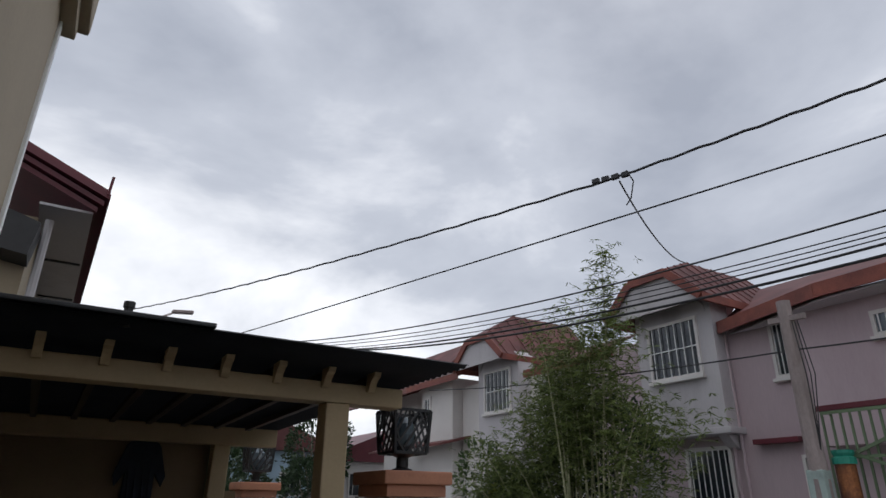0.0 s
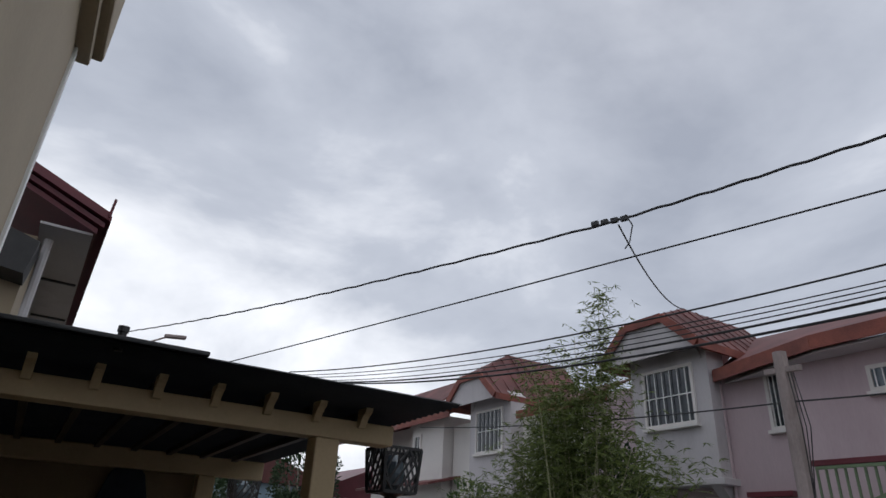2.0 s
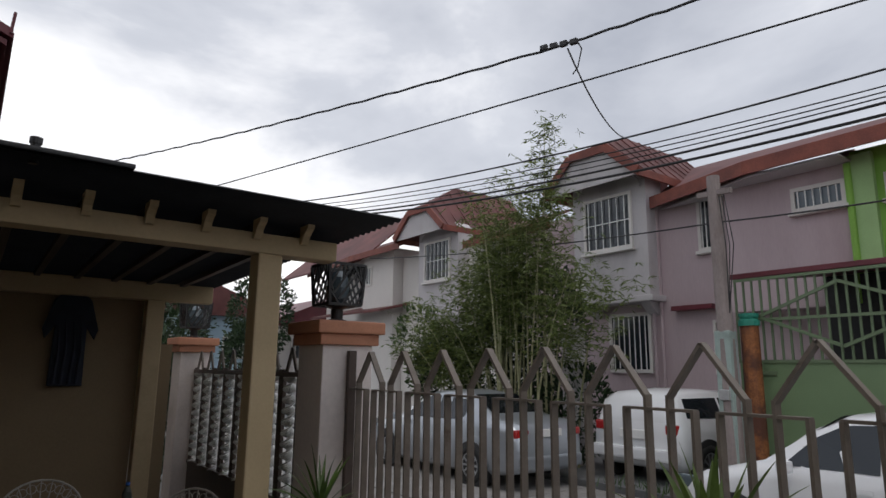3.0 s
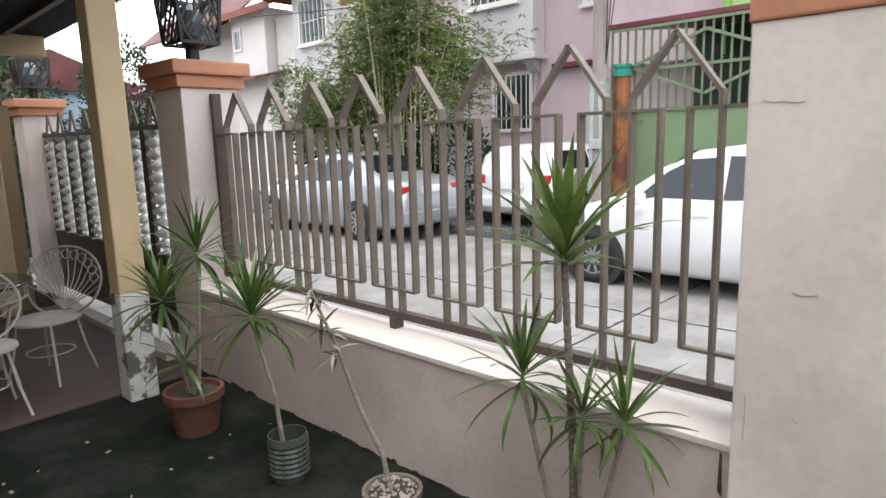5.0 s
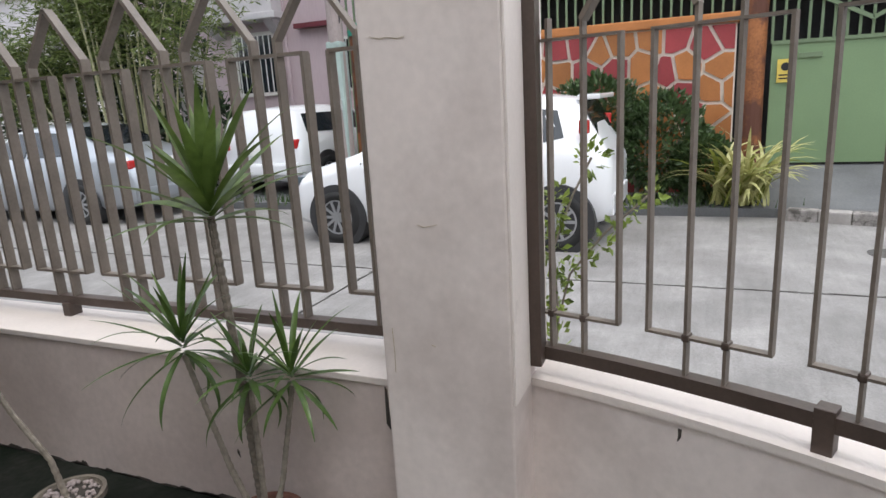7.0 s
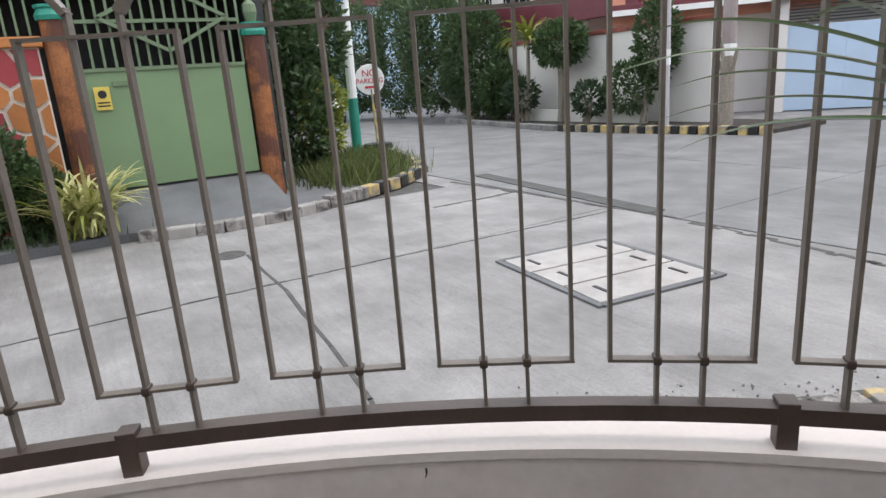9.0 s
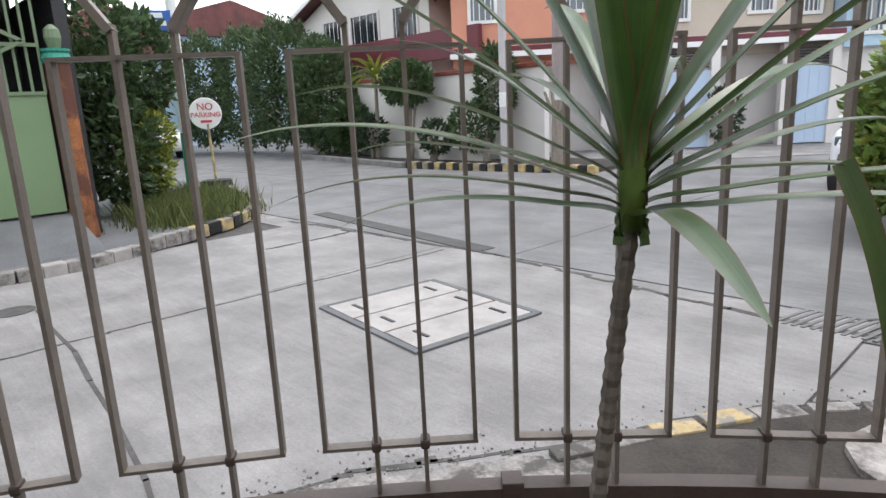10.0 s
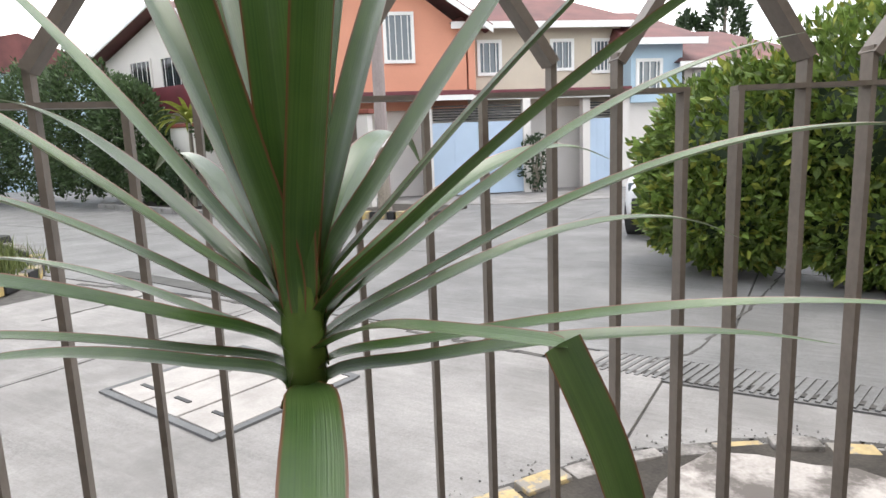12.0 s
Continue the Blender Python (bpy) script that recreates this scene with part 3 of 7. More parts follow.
for k in (-1, 0, 1):
    lid = part("lid", obox(hc + hx * (0.43 * k), hy, 1.05, 0.405, 0.028, bevel=0.006), "lid", hatch, "pale concrete lid with two dark handles")
    for s in (-0.36, 0.36):
        part("handle", obox(hc + hx * (0.43 * k) + hy * s + Vector((0, 0, 0.014)), hx, 0.17, 0.03, 0.012), "black", lid)

# kerb and planted verge outside the fence
FC, FR = Vector((-1.842, 1.134, 0)), 4.128


def arc(r, deg, z=0.0):
    return Vector((FC.x + r * math.cos(radians(deg)), FC.y + r * math.sin(radians(deg)), z))


def verge_edge(k):
    rows = ((-22, 4.5), (-30, 5.15), (-37, 5.38), (-48, 5.5), (-54, 5.77), (-60, 6.05), (-67, 6.22), (-75, 6.2))
    for (a, r), (b, q) in zip(rows, rows[1:]):
        if b <= k <= a:
            return r + (q - r) * (k - a) / (b - a)
    return 4.5 if k > -22 else 6.2


degs = [-10 - 2.5 * i for i in range(38)]
outer = [arc(verge_edge(d), d) for d in degs]
inner = [arc(4.24, d) for d in degs]
split = 16
structure("verge", prism([(p.x, p.y) for p in outer[split:]] + [(p.x, p.y) for p in reversed(inner[split:])], "z", -0.3, -0.078), "soil", "dark earth verge between fence wall and street", "verge")
structure("rubble_verge", prism([(p.x, p.y) for p in outer[:split + 1]] + [(p.x, p.y) for p in reversed(inner[:split + 1])], "z", -0.3, -0.09), "rubble", "crumbled pale concrete along the foot of the wall", "verge")
kerb = tagged(new("kerb"), "low broken kerb with worn yellow paint round the verge", "kerb", "", "structure")
for i, (a, b) in enumerate(zip(outer[6:], outer[7:])):
    mid_p = (a + b) / 2
    sunk = 0.035 * random.random() + (0.03 if i < 9 else 0.0)
    part("kerb_stone", obox((mid_p.x, mid_p.y, -0.1 - sunk / 2), (b - a) + Vector((random.uniform(-0.02, 0.02), random.uniform(-0.02, 0.02), 0)), (b - a).length * random.uniform(0.82, 0.98), random.uniform(0.08, 0.13), 0.1 - sunk, bevel=0.012), "yellow_kerb" if i in (11, 12, 16, 18) else "rubble", kerb)
ragged_joint("street_joint", [(arc(verge_edge(d) + 0.09, d).x, arc(verge_edge(d) + 0.09, d).y) for d in range(-34, -84, -4)], 0.05, "ragged dark joint along the kerb")
white_slab = [arc(5.56 + 0.48 * math.cos(a) * (1 + 0.12 * math.sin(5 * a)), -66.5 + 6.0 * math.sin(a)) for a in (2 * math.pi * k / 18 for k in range(18))]
tagged(part("broken_slab", prism([(p.x, p.y) for p in white_slab], "z", -0.12, -0.045), "old_slab"), "broken pale concrete slab lying on the dark verge", "slab")

# opposite side: pavement, ramp, verge
structure("pavement", prism([(8.3, 60), (8.3, -1.0), (8.05, -2.0), (8.08, -2.7), (8.34, -3.36), (8.64, -4.05), (9.0, -4.74), (9.58, -5.4), (10.36, -5.9), (11.24, -6.25), (12.44, -6.55), (16, -6.85), (40, -7.0), (40, 60)], "z", -0.4, 0.0), "ramp", "grey concrete pavement along the house row", "pavement")
structure("driveway_ramp", prism([(8.32, 0.001), (9.55, 0.36), (14, 0.4), (14, -0.2), (8.32, -0.2)], "y", -3.0, -0.75), "ramp", "dark grey concrete driveway ramp rising to a gate", "driveway")
kerb2 = tagged(new("kerb_2"), "rounded corner kerb of stones, some painted black and yellow", "kerb", "", "structure")
kp = [(8.2, -1.1), (7.95, -2.0), (7.98, -2.7), (8.25, -3.4), (8.55, -4.1), (8.9, -4.8), (9.5, -5.5), (10.3, -6.0), (11.2, -6.35), (12.4, -6.65), (14.5, -6.9)]
for i, (a, b) in enumerate(zip(kp, kp[1:])):
    n_stone = 3
    for k in range(n_stone):
        u, v = Vector(a).lerp(Vector(b), k / n_stone), Vector(a).lerp(Vector(b), (k + 1) / n_stone)
        c = (u + v) / 2
        paint = ("yellow", "black")[(i * n_stone + k) % 2] if 4 <= i <= 7 else "lid" if i < 3 and k == 1 else "rubble"
        part("kerb_stone", obox((c.x, c.y, -0.02 + 0.012 * random.random() - 0.045 * (i < 3)), (v - u).to_3d(), (v - u).length * (0.96 if i >= 3 else 0.99), 0.17, 0.17, bevel=0.02), paint, kerb2)
kerb3 = tagged(new("kerb_3"), "kerb of slanted black and yellow painted stones before a garden wall", "kerb", "", "structure")
for i in range(26):
    t = i / 26
    x = 7.9 + 5.4 * t
    y = -12.75 + 0.75 * math.sin(t * 1.5)
    part("kerb_stone", obox((x, y, -0.02), (1, 0.12, 0), 0.19, 0.22, 0.2, bevel=0.025), ("yellow", "black")[i % 2], kerb3)
for i in range(12):
    part("kerb_stone", obox((13.6 + 0.6 * i, -12.0 - 0.09 * i, -0.03), (1, -0.15, 0), 0.56, 0.2, 0.16, bevel=0.02), "road", kerb3)
structure("verge_2", prism([(7.9, -12.8), (10, -12.35), (13.3, -12.1), (20.3, -13.1), (20.3, -15), (7.9, -15)], "z", -0.3, -0.02), "soil", "brown earth verge under garden plants", "verge")
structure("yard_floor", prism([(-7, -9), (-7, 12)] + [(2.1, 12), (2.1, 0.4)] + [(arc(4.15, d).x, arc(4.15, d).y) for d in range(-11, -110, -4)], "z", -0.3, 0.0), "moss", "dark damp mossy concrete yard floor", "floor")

# ---- own boundary: low wall, pillars, fences ----
low = box(2.02, 2.3, 0.6, 4.15, -0.2, 0.575)
structure("carport_floor", box(-0.9, 2.03, 4.14, 7.12, -0.1, 0.012, 0.004), "tile_floor", "dull brown floor under the carport", "floor")
structure("gate_kerb", box(1.93, 2.05, 4.52, 7.1, -0.05, 0.07, 0.01), "plaster_cap", "low pale kerb along the foot of the gate", "kerb")
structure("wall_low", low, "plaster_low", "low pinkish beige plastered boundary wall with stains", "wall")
structure("sill", box(2.012, 2.31, 0.6, 4.15, 0.575, 0.6, 0.004), "plaster_cap", "cream painted top of the low boundary wall", "sill")


def arc_solid(r0, r1, d0, d1, z0, z1, step=2.0):
    n = max(2, int(abs(d1 - d0) / step))
    ds = [d0 + (d1 - d0) * i / n for i in range(n + 1)]
    return prism([(arc(r1, d).x, arc(r1, d).y) for d in ds] + [(arc(r0, d).x, arc(r0, d).y) for d in reversed(ds)], "z", z0, z1)


structure("wall_curved", arc_solid(4.09, 4.24, -10, -104, -0.2, 0.575), "plaster", "curved low plastered corner wall", "wall")
structure("sill_2", arc_solid(4.084, 4.246, -10, -104, 0.575, 0.6), "plaster_cap", "cream painted top of the curved corner wall", "sill")


def gate_pillar(x0, x1, y0, y1, top, label, out=0.07):
    p = thing("gate_pillar", ((x0 + x1) / 2, (y0 + y1) / 2, 0), label, "pillar", "boundary pillars")
    part("shaft", box(x0, x1, y0, y1, -0.2, top - 0.17, 0.008), "plaster", p)
    part("cap_base", box(x0 - out / 2, x1 + out / 2, y0 - out / 2, y1 + out / 2, top - 0.17, top - 0.09, 0.008), "cap", p, "terracotta painted lower cap course")
    part("cap_top", box(x0 - out, x1 + out, y0 - out, y1 + out, top - 0.09, top, 0.012), "cap", p, "terracotta painted cap slab")
    return p


gate_pillar(2.03, 2.43, 4.1, 4.5, 2.09, "pink plastered pillar with a terracotta cap under a lamp")
gate_pillar(1.95, 2.36, 0.24, 0.637, 1.98, "broad pinkish plastered pillar between two fence panels", 0.014)
gate_pillar(2.05, 2.4, 7.85, 8.2, 2.09, "brownish plastered gate pillar with a terracotta cap")


def fence_unit(parent, place, inner_top, top_rail, u_low, rail_z, cut=None, deep=0.028, thin=0.0125):
    """One motif: a rectangle of flat bars with two long bars through it. place(s) gives the foot of a bar, s metres from the motif's middle."""
    for s in (-0.153, 0.153):
        if cut and not cut(s):
            continue
        p, o = place(s)
        part("bar", bar(p + Vector((0, 0, u_low)), p + Vector((0, 0, top_rail)), thin, deep, up=o), "bars", parent)
    for s in (-0.05, 0.05):
        if cut and not cut(s):
            continue
        p, o = place(s)
        part("long_bar", bar(p + Vector((0, 0, rail_z)), p + Vector((0, 0, inner_top)), thin, deep, up=o), "bars", parent)
    a, o = place(-0.158)
    b, o = place(0.158)
    m, o = place(0)
    if cut:
        return
    for z, high in ((u_low, thin * 0.85), (top_rail, thin * 0.85)):
        part("cross_bar", bar(a + Vector((0, 0, z)), b + Vector((0, 0, z)), deep * 0.9, high), "bars", parent)


def fence_spike(parent, place_a, place_b, foot, peak):
    a, o = place_a
    b, _ = place_b
    top = (a + b) / 2 + Vector((0, 0, peak))
    for q in (a, b):
        part("spike", bar(q + Vector((0, 0, foot)), top, 0.014, 0.04, up=o), "bars", parent)


FX = 2.24
DEPTH = 0.042
straight = thing("steel_fence", (FX, 2.4, 0.6), "brown painted steel fence of flat bars with pointed tops", "fence", "boundary fences")
centres = [1.155 + 0.405 * i for i in range(7)]


def straight_place(c):
    return lambda s: (Vector((FX, c + s, 0)), Vector((1, 0, 0)))


for c in centres:
    fence_unit(straight, straight_place(c), 1.67, 1.615, 0.8, 0.69, None, DEPTH)
fence_unit(straight, straight_place(0.75), 1.67, 1.615, 0.8, 0.69, lambda s: s > 0, DEPTH)
fence_unit(straight, straight_place(3.99), 1.67, 1.615, 0.8, 0.69, lambda s: s < 0, DEPTH)
for z in (0.8, 1.615):
    part("cross_bar", bar((FX, 3.832, z), (FX, 4.04, z), 0.036, 0.011), "bars", straight)
for a, b in zip([0.75] + centres, centres + [3.99]):
    fence_spike(straight, straight_place(a)(0.05), straight_place(b)(-0.05), 1.66, 1.865)
part("cross_bar", bar((FX, 0.638, 1.615), (FX, 0.908, 1.615), 0.028, 0.011), "bars", straight)
part("cross_bar", bar((FX, 0.638, 0.8), (FX, 0.908, 0.8), 0.028, 0.011), "bars", straight)
part("bottom_rail", box(FX - 0.025, FX + 0.025, 0.638, 4.1, 0.652, 0.69, 0.004), "rail", straight, "dark brown bottom rail")
for y in (2.36, 3.6):
    part("foot", box(FX - 0.04, FX + 0.02, y - 0.022, y + 0.022, 0.6, 0.66, 0.003), "rail", straight)
for y in (4.06,):
    part("post", box(FX - 0.03, FX + 0.03, y - 0.02, y + 0.02, 0.65, 1.88, 0.003), "rail", straight)

curved = thing("steel_fence", tuple(arc(FR, -45, 0.6)), "brown painted steel fence of flat bars curving round the corner", "fence", "boundary fences")


def curved_place(mid_deg):
    def place(s):
        d = mid_deg - math.degrees(s / FR)
        return arc(FR, d), arc(1, d) - FC
    return place


PITCH = 5.43
mids = [-19.53 - PITCH * i for i in range(-1, 16)]
for d in mids:
    fence_unit(curved, curved_place(d), 1.635, 1.58, 0.806, 0.69, None, 0.028, 0.0085)
for d in mids:
    for s in (-0.05, 0.05):
        p, o = curved_place(d)(s)
        part("weld", obox(p + Vector((0, 0, 0.806)), o, 0.034, 0.02, 0.022, bevel=0.006), "rail", curved)
for a, b in zip(mids, mids[1:]):
    fence_spike(curved, curved_place(a)(0.05), curved_place(b)(-0.05), 1.622, 1.835)
part("bottom_rail", arc_solid(FR - 0.022, FR + 0.022, -12.2, -104, 0.66, 0.70), "rail", curved, "dark brown curved bottom rail")
part("post", box(2.115, 2.175, 0.2, 0.238, 0.65, 2.0, 0.003), "rail", curved, "dark brown end post beside the pillar")
for d in (-23.4, -44.4, -65.4):
    p = arc(FR, d)
    part("foot", obox((p.x, p.y, 0.648), arc(1, d) - FC, 0.05, 0.045, 0.13, bevel=0.003), "rail", curved)


# grooved gutter across the cross street's mouth
gut = bmesh.new()
box(-6, 1.75, -5.78, -5.34, -0.2, -0.106, 0, gut)
for k in range(130):
    x = -6 + 7.75 * k / 130
    obox((x, -5.56, -0.104), (0.25, 1, 0), 0.42, 0.028, 0.02, gut)
structure("gutter", gut, "road_old", "grooved concrete gutter crossing at the street mouth", "gutter")
cracks = bmesh.new()
for row in (((0.6, 1.612), (0.57, 1.604), (0.55, 1.607), (0.52, 1.601), (0.5, 1.604)), ((0.5, 1.112), (0.48, 1.105), (0.46, 1.108), (0.44, 1.113)), ((0.602, 0.8), (0.6, 0.72), (0.602, 0.66)), ((0.48, 0.76), (0.465, 0.755))):
    tube([(1.949, y, z) for y, z in row], 0.0011, 4, cracks)
structure("plaster_cracks", cracks, "beige_wall", "hairline cracks in the pillar plaster", "crack")
structure("pillar_edge", box(1.952, 2.11, 0.232, 0.241, 0.6, 1.8, 0.003), "plaster_cap", "cream painted edge of the broad pillar", "trim")
tears = bmesh.new()
srand = random.Random(8)
for k in range(60):
    y, w, h = srand.uniform(0.75, 4.0), srand.uniform(0.02, 0.09), abs(srand.gauss(0, 0.009)) + 0.003
    prism([(y - w, 0.0), (y + w, 0.0), (y + w * 0.4, h), (y - w * 0.5, h * 0.8)], "x", 2.0165, 2.0195, tears)
for y, z0, z1, w in ((0.66, 0.15, 0.42, 0.006), (0.68, 0.42, 0.57, 0.007), (1.32, 0.2, 0.235, 0.006), (3.1, 0.4, 0.47, 0.004)):
    prism([(y - w, z0), (y + w, z0 + 0.02), (y + w * 0.6, z1), (y - w * 0.4, z1 - 0.01)], "x", 2.0165, 2.0195, tears)
for d, z0, z1, w in ((-18.9, 0.515, 0.56, 0.006), (-33.0, 0.52, 0.555, 0.004)):
    tube([arc(4.091, d, z1), arc(4.091, d, (z0 + z1) / 2), arc(4.091, d + 0.1, z0)], [w, w * 0.8, w * 0.2], 6, tears)
structure("mould_stains", tears, "grime", "black mould along the foot of the low wall", "stain")


# ---- windows and houses ----
def window(parent, face, at, u0, u1, z0, z1, bars_n=5, frame_w=0.09, grille="white", glass="glass", sill=True, cross=0, label="", depth=0.0):
    """A framed window with grille on a wall face. face x: the wall looks to -x and u runs along y; face y: it looks to +y and u runs along x."""
    def bx(ua, ub, za, zb, d0, d1, bev=0.0):
        if face == "x":
            return box(at - d1, at - d0, ua, ub, za, zb, bev)
        if face == "-y":
            return box(ua, ub, at - d1, at - d0, za, zb, bev)
        return box(ua, ub, at + d0, at + d1, za, zb, bev)
    w = thing("window", (at, (u0 + u1) / 2, z0) if face == "x" else ((u0 + u1) / 2, at, z0), "", "")
    w.parent = parent
    w.location = w.location - world_place(parent)
    part("pane", bx(u0, u1, z0, z1, 0.004, 0.02), glass, w, label)
    fw = frame_w
    fr = bmesh.new()
    for ua, ub, za, zb in ((u0 - fw, u1 + fw, z1, z1 + fw), (u0 - fw, u1 + fw, z0 - fw, z0), (u0 - fw, u0, z0, z1), (u1, u1 + fw, z0, z1)):
        one = bx(ua, ub, za, zb, 0.0, 0.06)
        me = bpy.data.meshes.new("tmp")
        one.to_mesh(me)
        one.free()
        fr.from_mesh(me)
        bpy.data.meshes.remove(me)
    part("frame", fr, "white_house", w)
    if sill:
        part("sill", bx(u0 - fw * 1.6, u1 + fw * 1.6, z0 - fw * 2, z0 - fw, 0.0, 0.13, 0.008), "white_house", w)
    for k in range(bars_n):
        u = u0 + (u1 - u0) * (k + 0.5) / bars_n
        part("grille_bar", bx(u - 0.0085, u + 0.0085, z0, z1, 0.06, 0.08), grille, w)
    for k in range(cross):
        z = z0 + (z1 - z0) * (k + 1) / (cross + 1)
        part("grille_rail", bx(u0, u1, z - 0.012, z + 0.012, 0.05, 0.062), grille, w)
    return w


def clipped_gable(parent, yc, front, back, top_half, foot_half, z_top, z_foot, ridge_z, ridge_x):
    """A bay roof with a clipped gable: fascia boards, two slopes and the small front hip."""
    f, b = front, back
    zt, zf = z_top, z_foot
    th, fh = top_half, foot_half
    rx = ridge_x
    for s in (-1, 1):
        part("roof_slope", slab([(f, yc + s * fh, zf), (f, yc + s * th, zt), (rx, yc, ridge_z), (b, yc, ridge_z), (b, yc + s * fh, zf)], 0.05), "red_roof", parent)
        d0, d1 = Vector((f - 0.02, yc + s * fh, zf - 0.07)), Vector((f - 0.02, yc + s * th, zt - 0.09))
        part("rake_board", bar(d0, d1, 0.05, 0.2), "red_trim", parent)
        part("eave_board", box(f, b, yc + s * fh - 0.03, yc + s * fh + 0.03, zf - 0.18, zf - 0.0), "red_trim", parent)
        for k in range(9):
            u = (k + 0.5) / 9
            x = f + (b - f) * u
            lo, hi = Vector((x, yc + s * fh, zf + 0.012)), Vector((max(x, rx), yc, ridge_z + 0.012))
            if x < rx:
                v = (x - f) / (rx - f)
                hi = Vector((x, yc + s * th * (1 - v), zt + (ridge_z - zt) * v + 0.012))
            part("roof_rib", bar(lo, hi, 0.03, 0.025), "red_roof", parent)
    part("hip", slab([(f, yc - th, zt), (rx, yc, ridge_z), (f, yc + th, zt)], 0.05), "red_roof", parent)
    part("front_board", box(f - 0.045, f + 0.01, yc - th, yc + th, zt - 0.2, zt + 0.005), "red_trim", parent)
    part("soffit", prism([(yc - fh + 0.05, zf - 0.12), (yc - th, zt - 0.14), (yc + th, zt - 0.14), (yc + fh - 0.05, zf - 0.12)], "x", f + 0.06, f + 0.09), "pale", parent)


def townhouse(y0, y1, bay, wall, label, lower=True, shift=0.05, ridge=7.63):
    h = thing("townhouse", (14.5, (y0 + y1) / 2, 0), label, "house", "row houses")
    part("wall", box(12.45, 17, y0, y1, -0.1, 5.75), wall, h)
    yc = bay
    part("bay", prism([(yc - 1.1, 3.42), (yc + 1.05, 3.42), (yc + 1.05, 6.2), (yc + 0.5, 6.75), (yc - 0.4, 6.75), (yc - 1.1, 6.2)], "x", 12.0, 12.6), "pale", h, "projecting upper bay with a large window")
    part("bay_ledge", box(11.93, 12.6, yc - 1.2, yc + 1.15, 3.28, 3.42, 0.02), "pale", h, "stained ledge below the bay")
    for s in (-0.9, 0.7):
        part("corbel", prism([(12.05, 3.28), (12.46, 3.28), (12.46, 2.98), (12.3, 3.05)], "y", yc + s - 0.12, yc + s + 0.12), "pale", h)
    window(h, "x", 12.0, yc - 0.66, yc + 0.62, 4.62, 5.82, 6, 0.07, "white", "glass", True, 1, "dark glass with a curtain behind")
    arch = [Vector((11.985, yc - 0.03 + 0.95 * math.cos(radians(a)), 5.95 + 0.5 * math.sin(radians(a)))) for a in range(0, 181, 20)]
    part("arch_moulding", tube(arch, 0.03, 6), "pale", h)
    clipped_gable(h, yc + shift, 11.4, 15.6, 0.54, 1.4, 6.98, 6.18, ridge, 12.96)
    if lower:
        window(h, "x", 12.45, yc - 0.72, yc + 0.3, 1.78, 3.0, 7, 0.08, "white", "glass", False, 0, "dark glass behind thin bars")
    return h


pink_house = townhouse(4.2, 12.6, 9.4, "pink", "two storey pink house with pale bay and red roof")
second = townhouse(12.6, 19.0, 16.3, "white_house", "two storey white house with red roof behind bamboo", False, 0.32, 7.94)

# main roof of the pink house, its slender window, high window, pipes
eave_a, eave_b, eave_c = (12.1, 8.25, 5.58), (11.35, 5.7, 5.6), (11.35, 4.1, 5.62)
part("main_roof", slab([eave_a, eave_b, eave_c, (11.35, -2.2, 5.7), (15.4, -2.2, 7.2), (15.4, 9.2, 7.25), (12.6, 8.35, 5.85)], 0.06), "red_roof", pink_house)
for a, b in ((eave_a, eave_b), (eave_b, eave_c), (eave_c, (11.35, -2.2, 5.7))):
    part("fascia_board", bar(Vector(a) - Vector((0, 0, 0.06)), Vector(b) - Vector((0, 0, 0.06)), 0.05, 0.26), "red_trim", pink_house)
part("soffit", slab([(12.4, 8.2, 5.42), (11.45, 5.7, 5.4), (11.45, 4.1, 5.42), (12.4, 4.1, 5.42)], 0.03), "pale", pink_house)
window(pink_house, "x", 12.45, 6.96, 7.24, 4.36, 5.38, 3, 0.07, "white", "glass", True)
part("front_wall", box(12.0, 12.5, 4.22, 6.45, 2.9, 5.5), "pink", pink_house)
window(pink_house, "x", 12.0, 4.3, 5.08, 4.72, 5.04, 6, 0.07, "white", "glass_sky", True)
window(pink_house, "x", 12.45, 6.75, 7.05, 1.75, 2.75, 3, 0.06, "white", "glass", False)
for y in (8.5, 8.3):
    part("rain_pipe", tube([(12.38, y, 5.4), (12.38, y, 0.0)], 0.035, 8), "pink", pink_house)
part("ledge", box(12.2, 12.46, 7.0, 7.95, 3.04, 3.14, 0.01), "maroon", pink_house, "small maroon ledge on brackets")
part("rain_pipe", tube([(11.95, 4.17, 5.35), (11.95, 4.17, 2.9)], 0.06, 8), "lime", pink_house)
middle_eave = slab([(11.9, 12.2, 5.6), (11.9, 14.6, 5.6), (14, 14.6, 6.5), (14, 12.2, 6.5)], 0.06)
part("middle_roof", middle_eave, "red_roof", second)
part("fascia_board", box(11.86, 11.92, 11.2, 14.8, 5.4, 5.62), "red_trim", second)

green_house = thing("green_house", (14, 1, 0), "bright green two storey house beside the pink one", "house", "row houses")
part("wall", box(12.1, 17, -3.0, 4.16, -0.1, 5.6), "lime", green_house)
part("corner_pier", box(11.97, 12.15, 3.8, 4.21, 2.9, 5.5), "pier_green", green_house)
window(green_house, "x", 12.1, 2.5, 3.6, 4.7, 5.03, 6, 0.07, "white", "glass", True)

white_end = thing("gabled_house", (14, 23, 0), "white house with low red roof at the end of the row", "house", "row houses")
part("wall", box(12.05, 18, 19.05, 21.2, -0.1, 6.08), "white_house", white_end)
part("side_wall", box(13.4, 18, 21.2, 27, -0.1, 6.45), "white_house", white_end)
part("roof", slab([(11.6, 18.0, 6.0), (11.6, 21.6, 5.98), (12.6, 27.5, 6.1), (16.5, 27.5, 8.0), (16.5, 18.5, 8.0)], 0.08), "red_roof", white_end)
